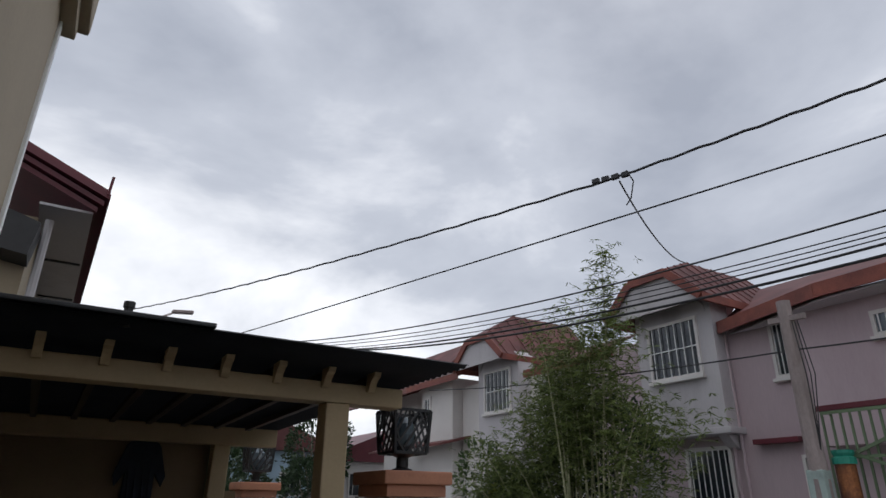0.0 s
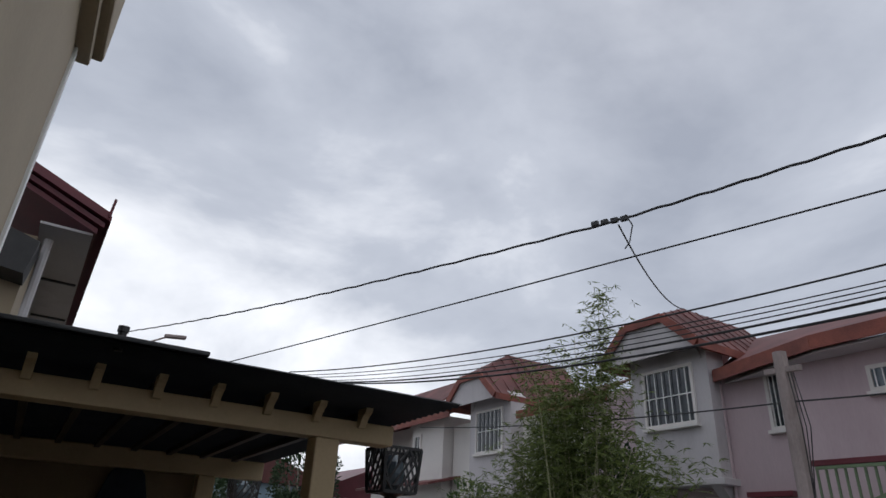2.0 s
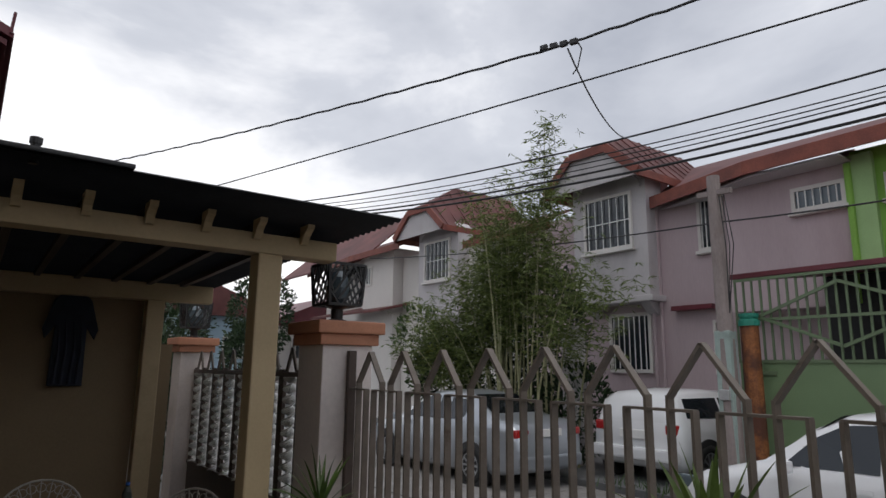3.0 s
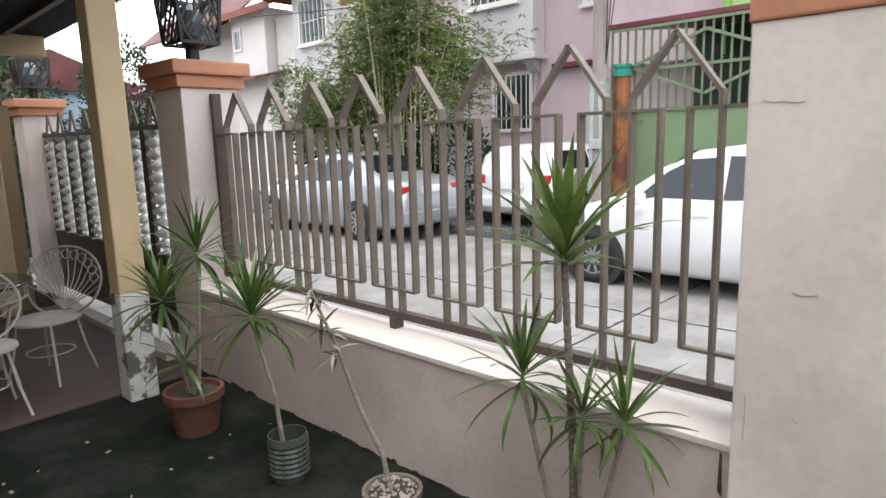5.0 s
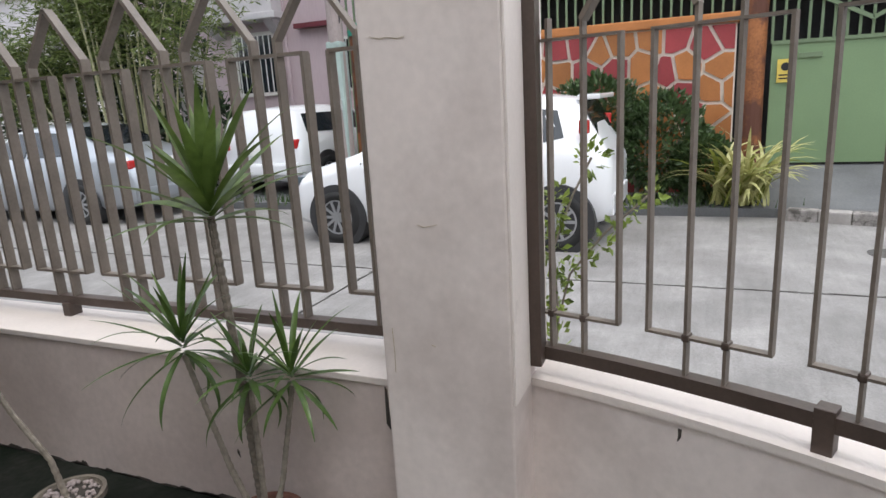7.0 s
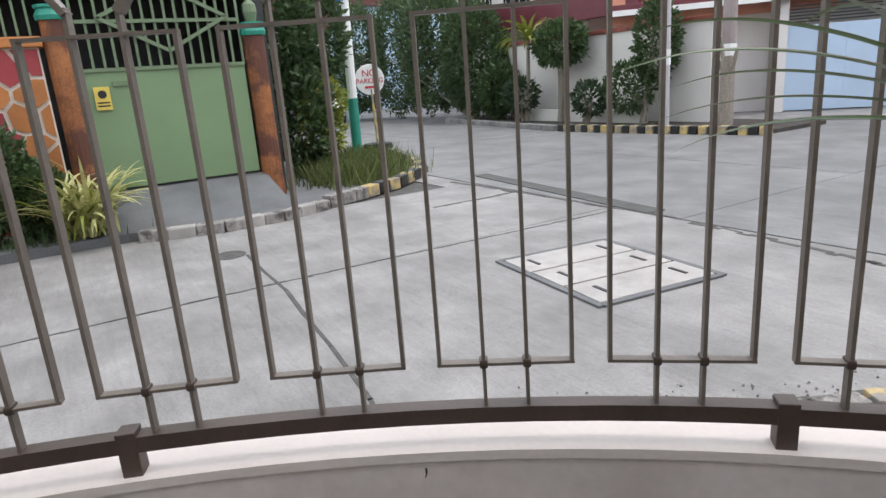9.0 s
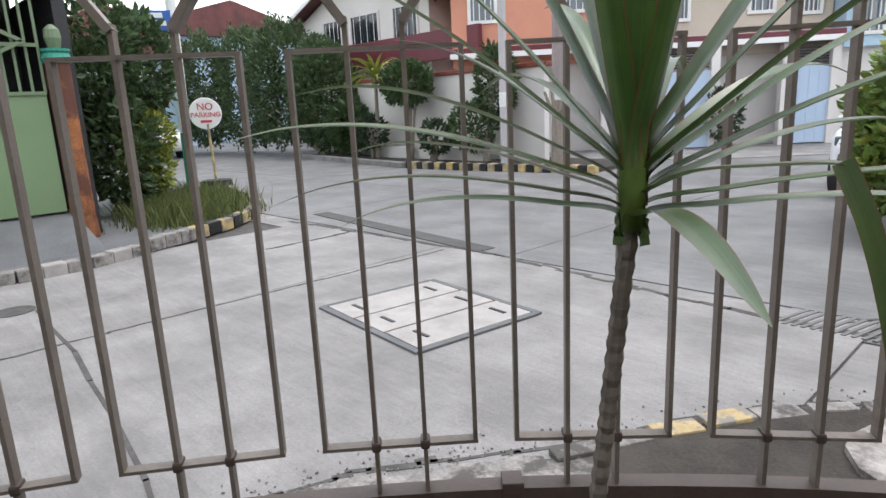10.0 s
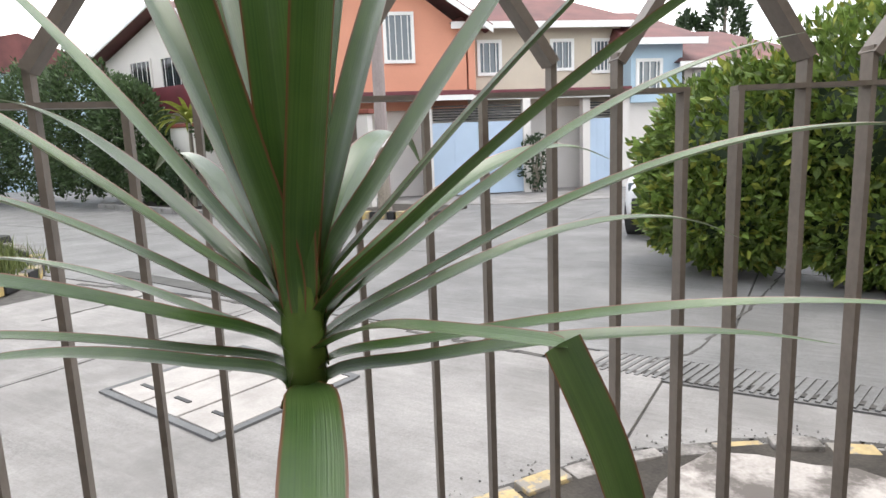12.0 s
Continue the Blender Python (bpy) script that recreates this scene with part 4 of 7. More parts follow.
part("fascia_board", bar((11.58, 18.0, 5.94), (11.58, 21.6, 5.92), 0.05, 0.22), "red_trim", white_end)
part("fascia_board", bar((11.58, 21.6, 5.92), (12.58, 27.5, 6.04), 0.05, 0.22), "red_trim", white_end)
part("back_roof", slab([(12.3, 22.0, 6.05), (12.3, 30.0, 6.05), (15.2, 30.0, 8.5), (15.2, 22.0, 8.5)], 0.08), "red_roof", white_end)
part("lower_roof", slab([(11.2, 18.5, 3.75), (11.2, 24, 3.75), (13.5, 24, 4.3), (13.5, 18.5, 4.3)], 0.08), "red_roof", white_end)
window(white_end, "x", 13.4, 22.0, 23.2, 4.4, 5.4, 4, 0.08, "white", "glass", False)
window(white_end, "x", 12.05, 20.6, 21.0, 4.9, 5.5, 2, 0.08, "white", "glass", False)

# far end of the street
for x, y, w, hgt, wall, roofm in ((9.5, 36, 8, 5.5, "skyblue", "red_roof"), (16, 34, 8, 5.0, "white_house", "maroon"), (3, 42, 9, 5.6, "white_house", "teal")):
    far = thing("far_house", (x, y, 0), "small house at the far end of the street", "house", "far houses")
    part("wall", box(x - w / 2, x + w / 2, y - 3, y + 3, -0.1, hgt - 1.2), wall, far)
    part("roof", prism([(x - w / 2 - 0.4, hgt - 1.2), (x, hgt + 0.6), (x + w / 2 + 0.4, hgt - 1.2)], "y", y - 3.4, y + 3.4), roofm, far)
    for k in (-0.25, 0.2):
        window(far, "-y", y - 3, x + w * k - 0.5, x + w * k + 0.5, 2.2, 3.2, 3, 0.07, "white", "glass", False)

# ---- boundary of the house row: gates, painted stone wall ----
def steel_gate(y0, y1, z0, z_mid, z_top, label, diamond=True):
    g = thing("steel_gate", (9.5, (y0 + y1) / 2, z0), label, "gate", "green gates")
    part("sheet", box(9.48, 9.52, y0, y1, z0, z_mid, 0.004), "gate_green", g, "solid sage green sheet")
    for z in (z_mid, z_top, z_mid + (z_top - z_mid) * 0.5):
        part("rail", box(9.455, 9.475, y0, y1, z - 0.022, z + 0.022), "gate_pale", g)
    n = int((y1 - y0) / 0.125)
    for k in range(n + 1):
        y = y0 + (y1 - y0) * k / n
        part("upright", box(9.49, 9.51, y - 0.016, y + 0.016, z_mid, z_top + 0.02), "gate_pale", g)
    if diamond:
        m, q = (y0 + y1) / 2 - 0.05, (z_mid + z_top) / 2 + 0.04
        wing = (y1 - y0) * 0.39
        pts = [(9.44, m - wing, q), (9.44, m, z_top - 0.14), (9.44, m + wing, q), (9.44, m, z_mid + 0.2)]
        for a, b in zip(pts, pts[1:] + pts[:1]):
            part("brace", bar(a, b, 0.03, 0.045), "gate_pale", g)
    part("latch", box(9.45, 9.48, y1 - 0.55, y1 - 0.3, z_mid - 0.2, z_mid - 0.14, 0.005), "gate_pale", g)
    return g


steel_gate(2.2, 5.05, 0.05, 1.91, 3.14, "sage green steel gate with barred top and diamond brace")
steel_gate(-2.92, -0.95, 0.38, 1.86, 3.0, "sage green steel gate at the top of a ramp")
top_strip = box(9.46, 9.54, 2.1, 5.1, 3.17, 3.25, 0.01)
structure("gate_capping", top_strip, "maroon", "red brown capping rail over the gate", "trim")
gate_sign = thing("notice", (9.44, -1.1, 1.4), "small yellow notice with black markings on the green gate", "sign")
part("plate", box(9.445, 9.46, -1.2, -1.02, 1.38, 1.66, 0.004), "sign_yellow", gate_sign)
part("symbol", prism([(-1.11 + 0.05 * math.cos(a), 1.57 + 0.05 * math.sin(a)) for a in (2 * math.pi * k / 14 for k in range(14))], "x", 9.438, 9.446), "black", gate_sign)
for z in (1.47, 1.43):
    part("line", box(9.44, 9.446, -1.18, -1.04, z - 0.008, z + 0.008), "black", gate_sign)

stone_wall = tagged(new("wall_stone"), "garden wall of orange and red painted stones with pale joints", "wall", "", "structure")
part("core", box(9.46, 9.7, -0.55, 2.15, -0.1, 2.15), "mortar", stone_wall)
part("coping", box(9.38, 9.75, -0.6, 2.2, 2.15, 2.27, 0.02), "orange", stone_wall)
rnd = random.Random(11)
sites = []
for r in range(7):
    for c in range(9):
        sites.append((-0.5 + 0.33 * (c + 0.5 * (r % 2)) + rnd.uniform(-0.1, 0.1), 0.05 + 0.32 * r + rnd.uniform(-0.09, 0.09)))


def cell(k, lo, hi):
    """The patch nearest to a site, cut from the wall's face by the lines midway to its neighbours."""
    poly = [(lo[0], lo[1]), (hi[0], lo[1]), (hi[0], hi[1]), (lo[0], hi[1])]
    s = sites[k]
    for j, o in enumerate(sites):
        if j == k or math.dist(s, o) > 0.9:
            continue
        mx, my, nx, ny = (s[0] + o[0]) / 2, (s[1] + o[1]) / 2, o[0] - s[0], o[1] - s[1]
        ln = math.hypot(nx, ny)
        off = lambda p: ((p[0] - mx) * nx + (p[1] - my) * ny) / ln + 0.022
        out = []
        for a, b in zip(poly, poly[1:] + poly[:1]):
            da, db = off(a), off(b)
            if da <= 0:
                out.append(a)
            if (da < 0) != (db < 0):
                t = da / (da - db)
                out.append((a[0] + (b[0] - a[0]) * t, a[1] + (b[1] - a[1]) * t))
        poly = out
        if len(poly) < 3:
            return None
    return poly


for k in range(len(sites)):
    poly = cell(k, (-0.53, 0.0), (2.13, 2.13))
    if poly:
        part("stone", prism(poly, "x", 9.435 - 0.012 * rnd.random(), 9.47), "stone_red" if rnd.random() < 0.45 else "orange", stone_wall)
for y, ht in ((-0.75, 2.45), (-3.1, 2.22)):
    post = thing("painted_post", (9.5, y, 0), "round post painted like an orange brown tree trunk", "post", "painted posts")
    part("trunk", lathe([(0.17, 0), (0.15, 0.3), (0.14, 1.2), (0.145, ht)], (9.5, y, 0), 16), "trunk_paint", post)
    part("cap", lathe([(0.17, ht), (0.18, ht + 0.05), (0.15, ht + 0.12), (0.17, ht + 0.14), (0.17, ht + 0.17)], (9.5, y, 0), 16), "teal", post, "teal ringed cap")
    if y < -2:
        part("lamp", lathe([(0.07, ht + 0.17), (0.1, ht + 0.3), (0.09, ht + 0.4), (0.03, ht + 0.46)], (9.5, y, 0), 12), "gate_pale", post)
orange_post = thing("painted_post", (9.2, 4.75, 0), "orange painted post with a teal cap before the pole", "post", "painted posts")
part("trunk", lathe([(0.13, 0), (0.13, 2.42)], (9.2, 4.72, 0), 14), "trunk_paint", orange_post)
part("cap", lathe([(0.15, 2.42), (0.15, 2.5), (0.12, 2.52), (0.14, 2.56), (0.14, 2.6)], (9.2, 4.72, 0), 14), "teal", orange_post, "teal ringed cap")

pole = thing("utility_pole", (9.0, 5.02, 0), "weathered concrete utility pole before the pink house", "pole")
part("shaft", tube([(8.98, 4.96, -0.1), (9.0, 4.98, 2.5), (9.03, 5.02, 4.75)], [0.14, 0.12, 0.1], 12), "pole", pole)
part("collar", box(8.88, 9.1, 4.86, 5.1, -0.1, 2.35, 0.02), "casing", pole, "pale lower casing")
part("bracket", bar((8.95, 4.7, 4.45), (9.05, 5.3, 4.5), 0.06, 0.08), "pole", pole)
part("meter", box(8.82, 8.9, 4.9, 5.05, 1.35, 1.5, 0.01), "silver", pole)
for k in range(3):
    part("wire", tube([(8.95, 4.9 - 0.04 * k, 4.4), (8.86, 4.8 - 0.06 * k, 3.6), (8.92, 4.85, 2.6)], 0.008, 5), "cable", pole)
gateposts = thing("yard_post", (9.5, 8.5, 0), "stained pale concrete gatepost", "post")
part("shaft", box(9.35, 9.65, 8.2, 8.55, -0.1, 2.6, 0.01), "pale", gateposts)

# ---- own house edge and carport ----
structure("house_side", box(-4.2, -0.4, 0.9, 3.0, 2.88, 6.5), "beige_wall", "beige upper storey of the own house overhead", "wall")
structure("corner_trim", box(-0.46, -0.385, 2.955, 3.02, 2.86, 6.5, 0.004), "white", "white corner board of the upper storey", "trim")
# black colour stands in for the shade on this underside
structure("soffit", box(-4.2, -0.385, 0.9, 3.015, 2.83, 2.88), "black", "porch ceiling below the upper storey, blackened for shade", "ceiling")
structure("cornice", box(-2.6, -0.33, 0.85, 3.08, 3.98, 4.06, 0.01), "beige_wall", "beige cornice of the upper storey", "trim")
structure("cornice_2", box(-2.6, -0.28, 0.8, 3.13, 4.06, 4.5, 0.02), "beige_wall", "beige balcony parapet over the cornice", "trim")
# unseen wall; place and height set by how much sky light it blocks
structure("house_wall", box(-4.2, -4.0, -9, 3.02, -0.1, 4.6), "beige_wall", "unseen beige wall standing for the own house, limits yard light", "wall")

carport = thing("carport", (0, 5.5, 0), "carport with black corrugated roof on cream posts and beams", "carport")


def corrugated(x0, x1, y0, y1, z0, z1, pitch=0.076, depth=0.012):
    bm = bmesh.new()
    n = int((y1 - y0) / pitch * 4)
    rows = []
    for x in (x0, x1):
        rows.append([bm.verts.new((x, y0 + (y1 - y0) * k / n, z0 + (z1 - z0) * k / n + depth * math.sin(k * math.pi / 2))) for k in range(n + 1)])
    for k in range(n):
        bm.faces.new((rows[0][k], rows[0][k + 1], rows[1][k + 1], rows[1][k]))
    bmesh.ops.solidify(bm, geom=list(bm.faces), thickness=0.004)
    return bm


part("roof_sheet", corrugated(-4.0, 2.21, 3.38, 7.4, 2.715, 2.64), "dark_roof", carport)
part("front_beam", box(-4.0, 2.03, 3.95, 4.12, 2.49, 2.62, 0.008), "cream", carport)
part("back_beam", box(-4.0, 2.1, 6.95, 7.1, 2.42, 2.6, 0.008), "cream", carport)
for k, x in enumerate([-0.18 + 0.325 * i for i in range(-6, 7)]):
    part("rafter", slab([(x - 0.025, 4.0, 2.682), (x + 0.025, 4.0, 2.682), (x + 0.025, 7.2, 2.62), (x - 0.025, 7.2, 2.62)], 0.05), "dark_wood", carport)
    part("rafter_tail", prism([(3.9, 2.595), (3.915, 2.575), (3.95, 2.575), (3.95, 2.695), (3.82, 2.695), (3.83, 2.665), (3.86, 2.65), (3.885, 2.625)], "x", x - 0.024, x + 0.024), "cream", carport)
post = part("post", box(1.475, 1.64, 3.96, 4.12, 0.0, 2.49, 0.012), "cream", carport, "cream post with chipped white lower part")
part("paint_band", box(1.471, 1.644, 3.956, 4.124, 0.0, 0.68, 0.012), "white_chip", post, "chipped white paint on the foot")
part("post", box(1.45, 1.62, 6.95, 7.12, 0.0, 2.42, 0.012), "cream", carport)
part("gutter", box(-2.6, 0.6, 3.36, 3.44, 2.725, 2.75, 0.008), "dark_roof", carport)
# both walls wear the darkened paint that carries the carport's shade
structure("wall_back", box(-4.0, 1.45, 7.12, 7.3, -0.1, 2.625), "back_wall", "beige back wall under the carport, its shade put into the colour", "wall")
structure("wall_gap", box(1.62, 1.78, 7.16, 7.3, -0.1, 1.98), "back_wall", "wall in shade-darkened brown between the carport post and the gate pillar", "wall")
vent = thing("roof_vent", (0.18, 3.5, 2.7), "short black vent pipe on the carport roof", "vent")
part("pipe", lathe([(0.022, 0.0), (0.022, 0.1), (0.028, 0.1), (0.028, 0.13)], (0.18, 3.5, 2.7), 14), "black", vent)

# neighbour's house with the maroon eave
neighbour = thing("neighbour_house", (-1.5, 10.5, 0), "cream house with maroon roof and grey soffit behind the carport", "house")
part("wall", box(-4.0, -0.62, 7.9, 13.0, -0.1, 5.0), "beige_wall", neighbour)
part("roof", slab([(0.02, 7.35, 5.27), (-0.03, 13.3, 5.27), (-3.0, 13.3, 6.55), (-3.0, 7.35, 6.55)], 0.07), "maroon", neighbour)
for k in range(3):
    part("fascia_step", slab([(0.03 - 0.05 * k, 7.33 + 0.05 * k, 5.22 - 0.07 * k), (0.0 - 0.05 * k, 13.3, 5.22 - 0.07 * k), (-3.0, 13.3, 6.47 - 0.07 * k), (-3.0, 7.33 + 0.05 * k, 6.47 - 0.07 * k)], 0.06), "maroon", neighbour)
part("soffit", slab([(-0.1, 7.5, 5.04), (-0.1, 13.2, 5.04), (-0.62, 13.2, 5.04), (-0.62, 7.5, 5.04)], 0.03), "pale", neighbour)
for y in (9.4, 11.3):
    part("soffit_joint", box(-0.6, -0.12, y - 0.02, y + 0.02, 4.985, 5.01), "black", neighbour)
part("rain_pipe", tube([(-0.5, 7.8, 4.95), (-0.5, 7.8, 2.5)], 0.045, 8), "pale", neighbour)
part("gutter_end", prism([(-0.95, 4.9), (-0.55, 4.78), (-0.6, 4.4), (-0.95, 4.45)], "y", 7.45, 7.9), "plastic", neighbour, "dark bent gutter end")
part("stub_post", tube([(0.0, 7.3, 5.2), (0.015, 7.28, 5.42)], 0.016, 6), "maroon", neighbour)


neighbour.location.z -= 0.16

# ---- pillar lamps: black cages ----
def cage_lamp(x, y, z):
    lamp = thing("pillar_lamp", (x, y, z), "black metal lattice lamp on a pillar cap", "lamp", "pillar lamps")
    part("neck", lathe([(0.075, 0.0), (0.075, 0.02), (0.045, 0.03), (0.045, 0.1), (0.09, 0.12), (0.09, 0.13)], (x, y, z), 14), "black", lamp)
    part("globe", lathe([(0.04, 0.14), (0.08, 0.18), (0.095, 0.26), (0.08, 0.34), (0.03, 0.39)], (x, y, z), 14), "glass_sky", lamp, "dull glass globe inside")
    h0, h1, w0, w1 = z + 0.13, z + 0.43, 0.13, 0.15
    for s in (-1, 1):
        for zz, w in ((h0, w0), (h1, w1)):
            part("frame_bar", bar((x - w, y + s * w, zz), (x + w, y + s * w, zz), 0.014, 0.02), "black", lamp)
            part("frame_bar", bar((x + s * w, y - w, zz), (x + s * w, y + w, zz), 0.014, 0.02), "black", lamp)
        for q in (-1, 1):
            part("corner_bar", bar((x + s * w0, y + q * w0, h0), (x + s * w1, y + q * w1, h1), 0.02, 0.02), "black", lamp)
    for face in range(4):
        c, s = math.cos(face * math.pi / 2), math.sin(face * math.pi / 2)
        put = lambda u, v: Vector((x + c * u * (w0 + (w1 - w0) * v) - s * -(w0 + (w1 - w0) * v), y + s * u * (w0 + (w1 - w0) * v) + c * -(w0 + (w1 - w0) * v), h0 + (h1 - h0) * v))
        for u0, v0, u1, v1 in ((-1, 0.35, -0.35, 1), (-1, 0.62, -0.62, 1), (-0.75, 0.25, 0.25, 0.95), (-0.45, 0.12, 0.6, 0.85), (-0.2, 0.0, 0.8, 0.7), (0.2, 0, 1, 0.5), (0.6, 0, 1, 0.25), (-1, 0.35, -0.4, 0), (-1, 0.62, -0.75, 0.25), (1, 0.5, 0.3, 1), (0.8, 0.7, 0.62, 1), (-0.2, 0.62, -0.2, 1), (0.1, 0.82, -0.05, 1)):
            part("lattice_bar", bar(put(u0, v0), put(u1, v1), 0.012, 0.014), "black", lamp)
    return lamp


cage_lamp(2.23, 4.3, 2.09)
cage_lamp(2.225, 8.02, 2.09)

# twisted-bar gate between the pillars
own_gate = thing("carport_gate", (2.25, 5.8, 0), "dark brown gate with white twisted bars and pointed tops", "gate")
part("lower_sheet", box(2.22, 2.26, 4.52, 7.84, 0.06, 0.68, 0.004), "rail", own_gate)
for z in (0.68, 1.7):
    part("rail", box(2.21, 2.27, 4.52, 7.84, z - 0.02, z + 0.02, 0.003), "rail", own_gate)
for k in range(9):
    y = 4.72 + 0.37 * k
    bm = bmesh.new()
    rings = []
    for i in range(145):
        z = 0.7 + 0.98 * i / 144
        a = i * 0.24
        rings.append([bm.verts.new((2.24 + 0.065 * math.cos(a) * s - 0.012 * math.sin(a) * q, y + 0.065 * math.sin(a) * s + 0.012 * math.cos(a) * q, z)) for s, q in ((1, 1), (1, -1), (-1, -1), (-1, 1))])
    for a, b in zip(rings, rings[1:]):
        for j in range(4):
            bm.faces.new((a[j], a[(j + 1) % 4], b[(j + 1) % 4], b[j]))
    part("twisted_bar", bm, "white", own_gate, "white twisted flat bar")
    part("stile", box(2.225, 2.255, y + 0.13, y + 0.23, 0.68, 1.74), "rail", own_gate)
    for s in (-1, 1):
        part("spike", bar((2.24, y + s * 0.1, 1.72), (2.24, y, 1.92), 0.014, 0.04), "bars", own_gate)


# ---- cars ----
def make_car(name, label, stations, half, front, axis_sign, centre, wheels, wheel_r, paint, side_glass, screens, lights, low_trim=True):
    """A car from cross sections. stations: distance from the nose, half width, sill, belt, roof, half roof width. The nose lies at front = (x, y); axis_sign gives the way from nose to tail."""
    car = thing(name, centre, label, "car", "parked cars")
    ax = Vector(axis_sign)
    lat = Vector((-ax.y, ax.x, 0))
    org = Vector((front[0], front[1], -0.1))

    def put(s, w, z):
        return org + ax * s + lat * w + Vector((0, 0, z))

    def half_ring(st):
        s, w, lo, belt, roof, wr = st
        return [(w * 0.86, lo), (w * 0.97, lo + 0.08), (w, lo + (belt - lo) * 0.45), (w * 0.985, belt - 0.1), (w * 0.94, belt), (wr + (w * 0.94 - wr) * 0.1, roof - (roof - belt) * 0.12), (wr * 0.8, roof), (wr * 0.4, roof + 0.015 * (roof > belt + 0.2))]

    bm = bmesh.new()
    rings = []
    for st in stations:
        h = half_ring(st)
        full = [(w, z) for w, z in h] + [(-w, z) for w, z in reversed(h)]
        rings.append([bm.verts.new(put(st[0], w, z)) for w, z in full])
    n = len(rings[0])
    for a, b in zip(rings, rings[1:]):
        for k in range(n):
            bm.faces.new((a[k], a[(k + 1) % n], b[(k + 1) % n], b[k]))
    bm.faces.new(rings[0][::-1])
    bm.faces.new(rings[-1])
    bmesh.ops.recalc_face_normals(bm, faces=list(bm.faces))
    body = part("body", bm, paint, car, "", True)

    def at(s):
        for a, b in zip(stations, stations[1:]):
            if a[0] <= s <= b[0]:
                t = (s - a[0]) / (b[0] - a[0])
                return [p + (q - p) * t for p, q in zip(a, b)]
        return list(stations[-1])

    def side_w(s, z):
        st = at(s)
        h = half_ring(st)
        for (w0, z0), (w1, z1) in zip(h, h[1:]):
            if z0 <= z <= z1 and z1 > z0:
                return w0 + (w1 - w0) * (z - z0) / (z1 - z0)
        return h[-3][0]

    for poly, mat, nm in side_glass:
        for sgn in (1, -1):
            bm = bmesh.new()
            a = [bm.verts.new(put(s, sgn * (side_w(s, z) + 0.008), z)) for s, z in poly]
            b = [bm.verts.new(put(s, sgn * (side_w(s, z) - 0.012), z)) for s, z in poly]
            m = len(poly)
            bm.faces.new(a), bm.faces.new(b[::-1])
            for k in range(m):
                bm.faces.new((a[k], b[k], b[(k + 1) % m], a[(k + 1) % m]))
            bmesh.ops.recalc_face_normals(bm, faces=list(bm.faces))
            part(nm, bm, mat, body if nm == "door_seam" else car)
    for s0, z0, w0, s1, z1, w1, nm in screens:
        d = Vector((0, 0, 0.012)) + ax * (-0.014 if s1 > s0 else 0.014)
        bm = bmesh.new()
        bm.faces.new([bm.verts.new(put(s, w, z) + d) for s, w, z in ((s0, -w0, z0), (s0, w0, z0), (s1, w1, z1), (s1, -w1, z1))])
        bmesh.ops.solidify(bm, geom=list(bm.faces), thickness=0.01)
        part(nm, bm, "glass", car)
    for s, w, z, ls, lw, lz, mat, nm in lights:
        for sgn in ((1, -1) if w else (1,)):
            c = put(s, sgn * w, z)
            part(nm, obox(c, ax, ls, lw, lz, bevel=min(ls, lw, lz) * 0.25), mat, car)
    for s in wheels:
        for sgn in (1, -1):
            c = put(s, sgn * (half - 0.1), wheel_r)
            turn = Matrix((ax, Vector((0, 0, 1)), lat * sgn)).transposed().to_4x4()
            if turn.to_3x3().determinant() < 0:
                turn = Matrix((-ax, Vector((0, 0, 1)), lat * sgn)).transposed().to_4x4()
            turn.translation = c
            r = wheel_r
            arch = lathe([(r * 1.22, -0.14), (r * 1.22, 0.108), (r * 1.05, 0.112)], (0, 0, 0), 28)
            bmesh.ops.transform(arch, matrix=turn, verts=arch.verts)
            part("wheel_arch", arch, "plastic", body)
            tyre = lathe([(r * 0.62, -0.1), (r * 0.97, -0.1), (r, -0.06), (r, 0.085), (r * 0.96, 0.115), (r * 0.66, 0.122), (r * 0.64, 0.1)], (0, 0, 0), 28)
            bmesh.ops.transform(tyre, matrix=turn, verts=tyre.verts)
            wheel = part("wheel", tyre, "tyre", car, "", True)
            rim = lathe([(r * 0.66, 0.1), (r * 0.66, 0.118), (r * 0.6, 0.12), (r * 0.58, 0.09)], (0, 0, 0), 28)
            for k in range(10):
                a = 2 * math.pi * k / 10
                obox((math.cos(a) * r * 0.34, math.sin(a) * r * 0.34, 0.112), (math.cos(a), math.sin(a), 0), r * 0.6, 0.03, 0.02, rim, (0, 0, 1))
            lathe([(r * 0.12, 0.1), (r * 0.12, 0.13)], (0, 0, 0), 12, rim)
            bmesh.ops.transform(rim, matrix=turn, verts=rim.verts)
            part("rim", rim, "rim", wheel)
    for sgn in (1, -1):
        mz = at(1.2)[3]
        part("mirror", obox(put(1.32, sgn * (half + 0.09), mz + 0.06), ax, 0.09, 0.19, 0.12, bevel=0.03), paint, car)
    return car


def seam(s, z0, z1, lean=0.0):
    return ([(s, z0), (s + 0.012, z0), (s + 0.012 + lean, z1), (s + lean, z1)], "plastic", "door_seam")


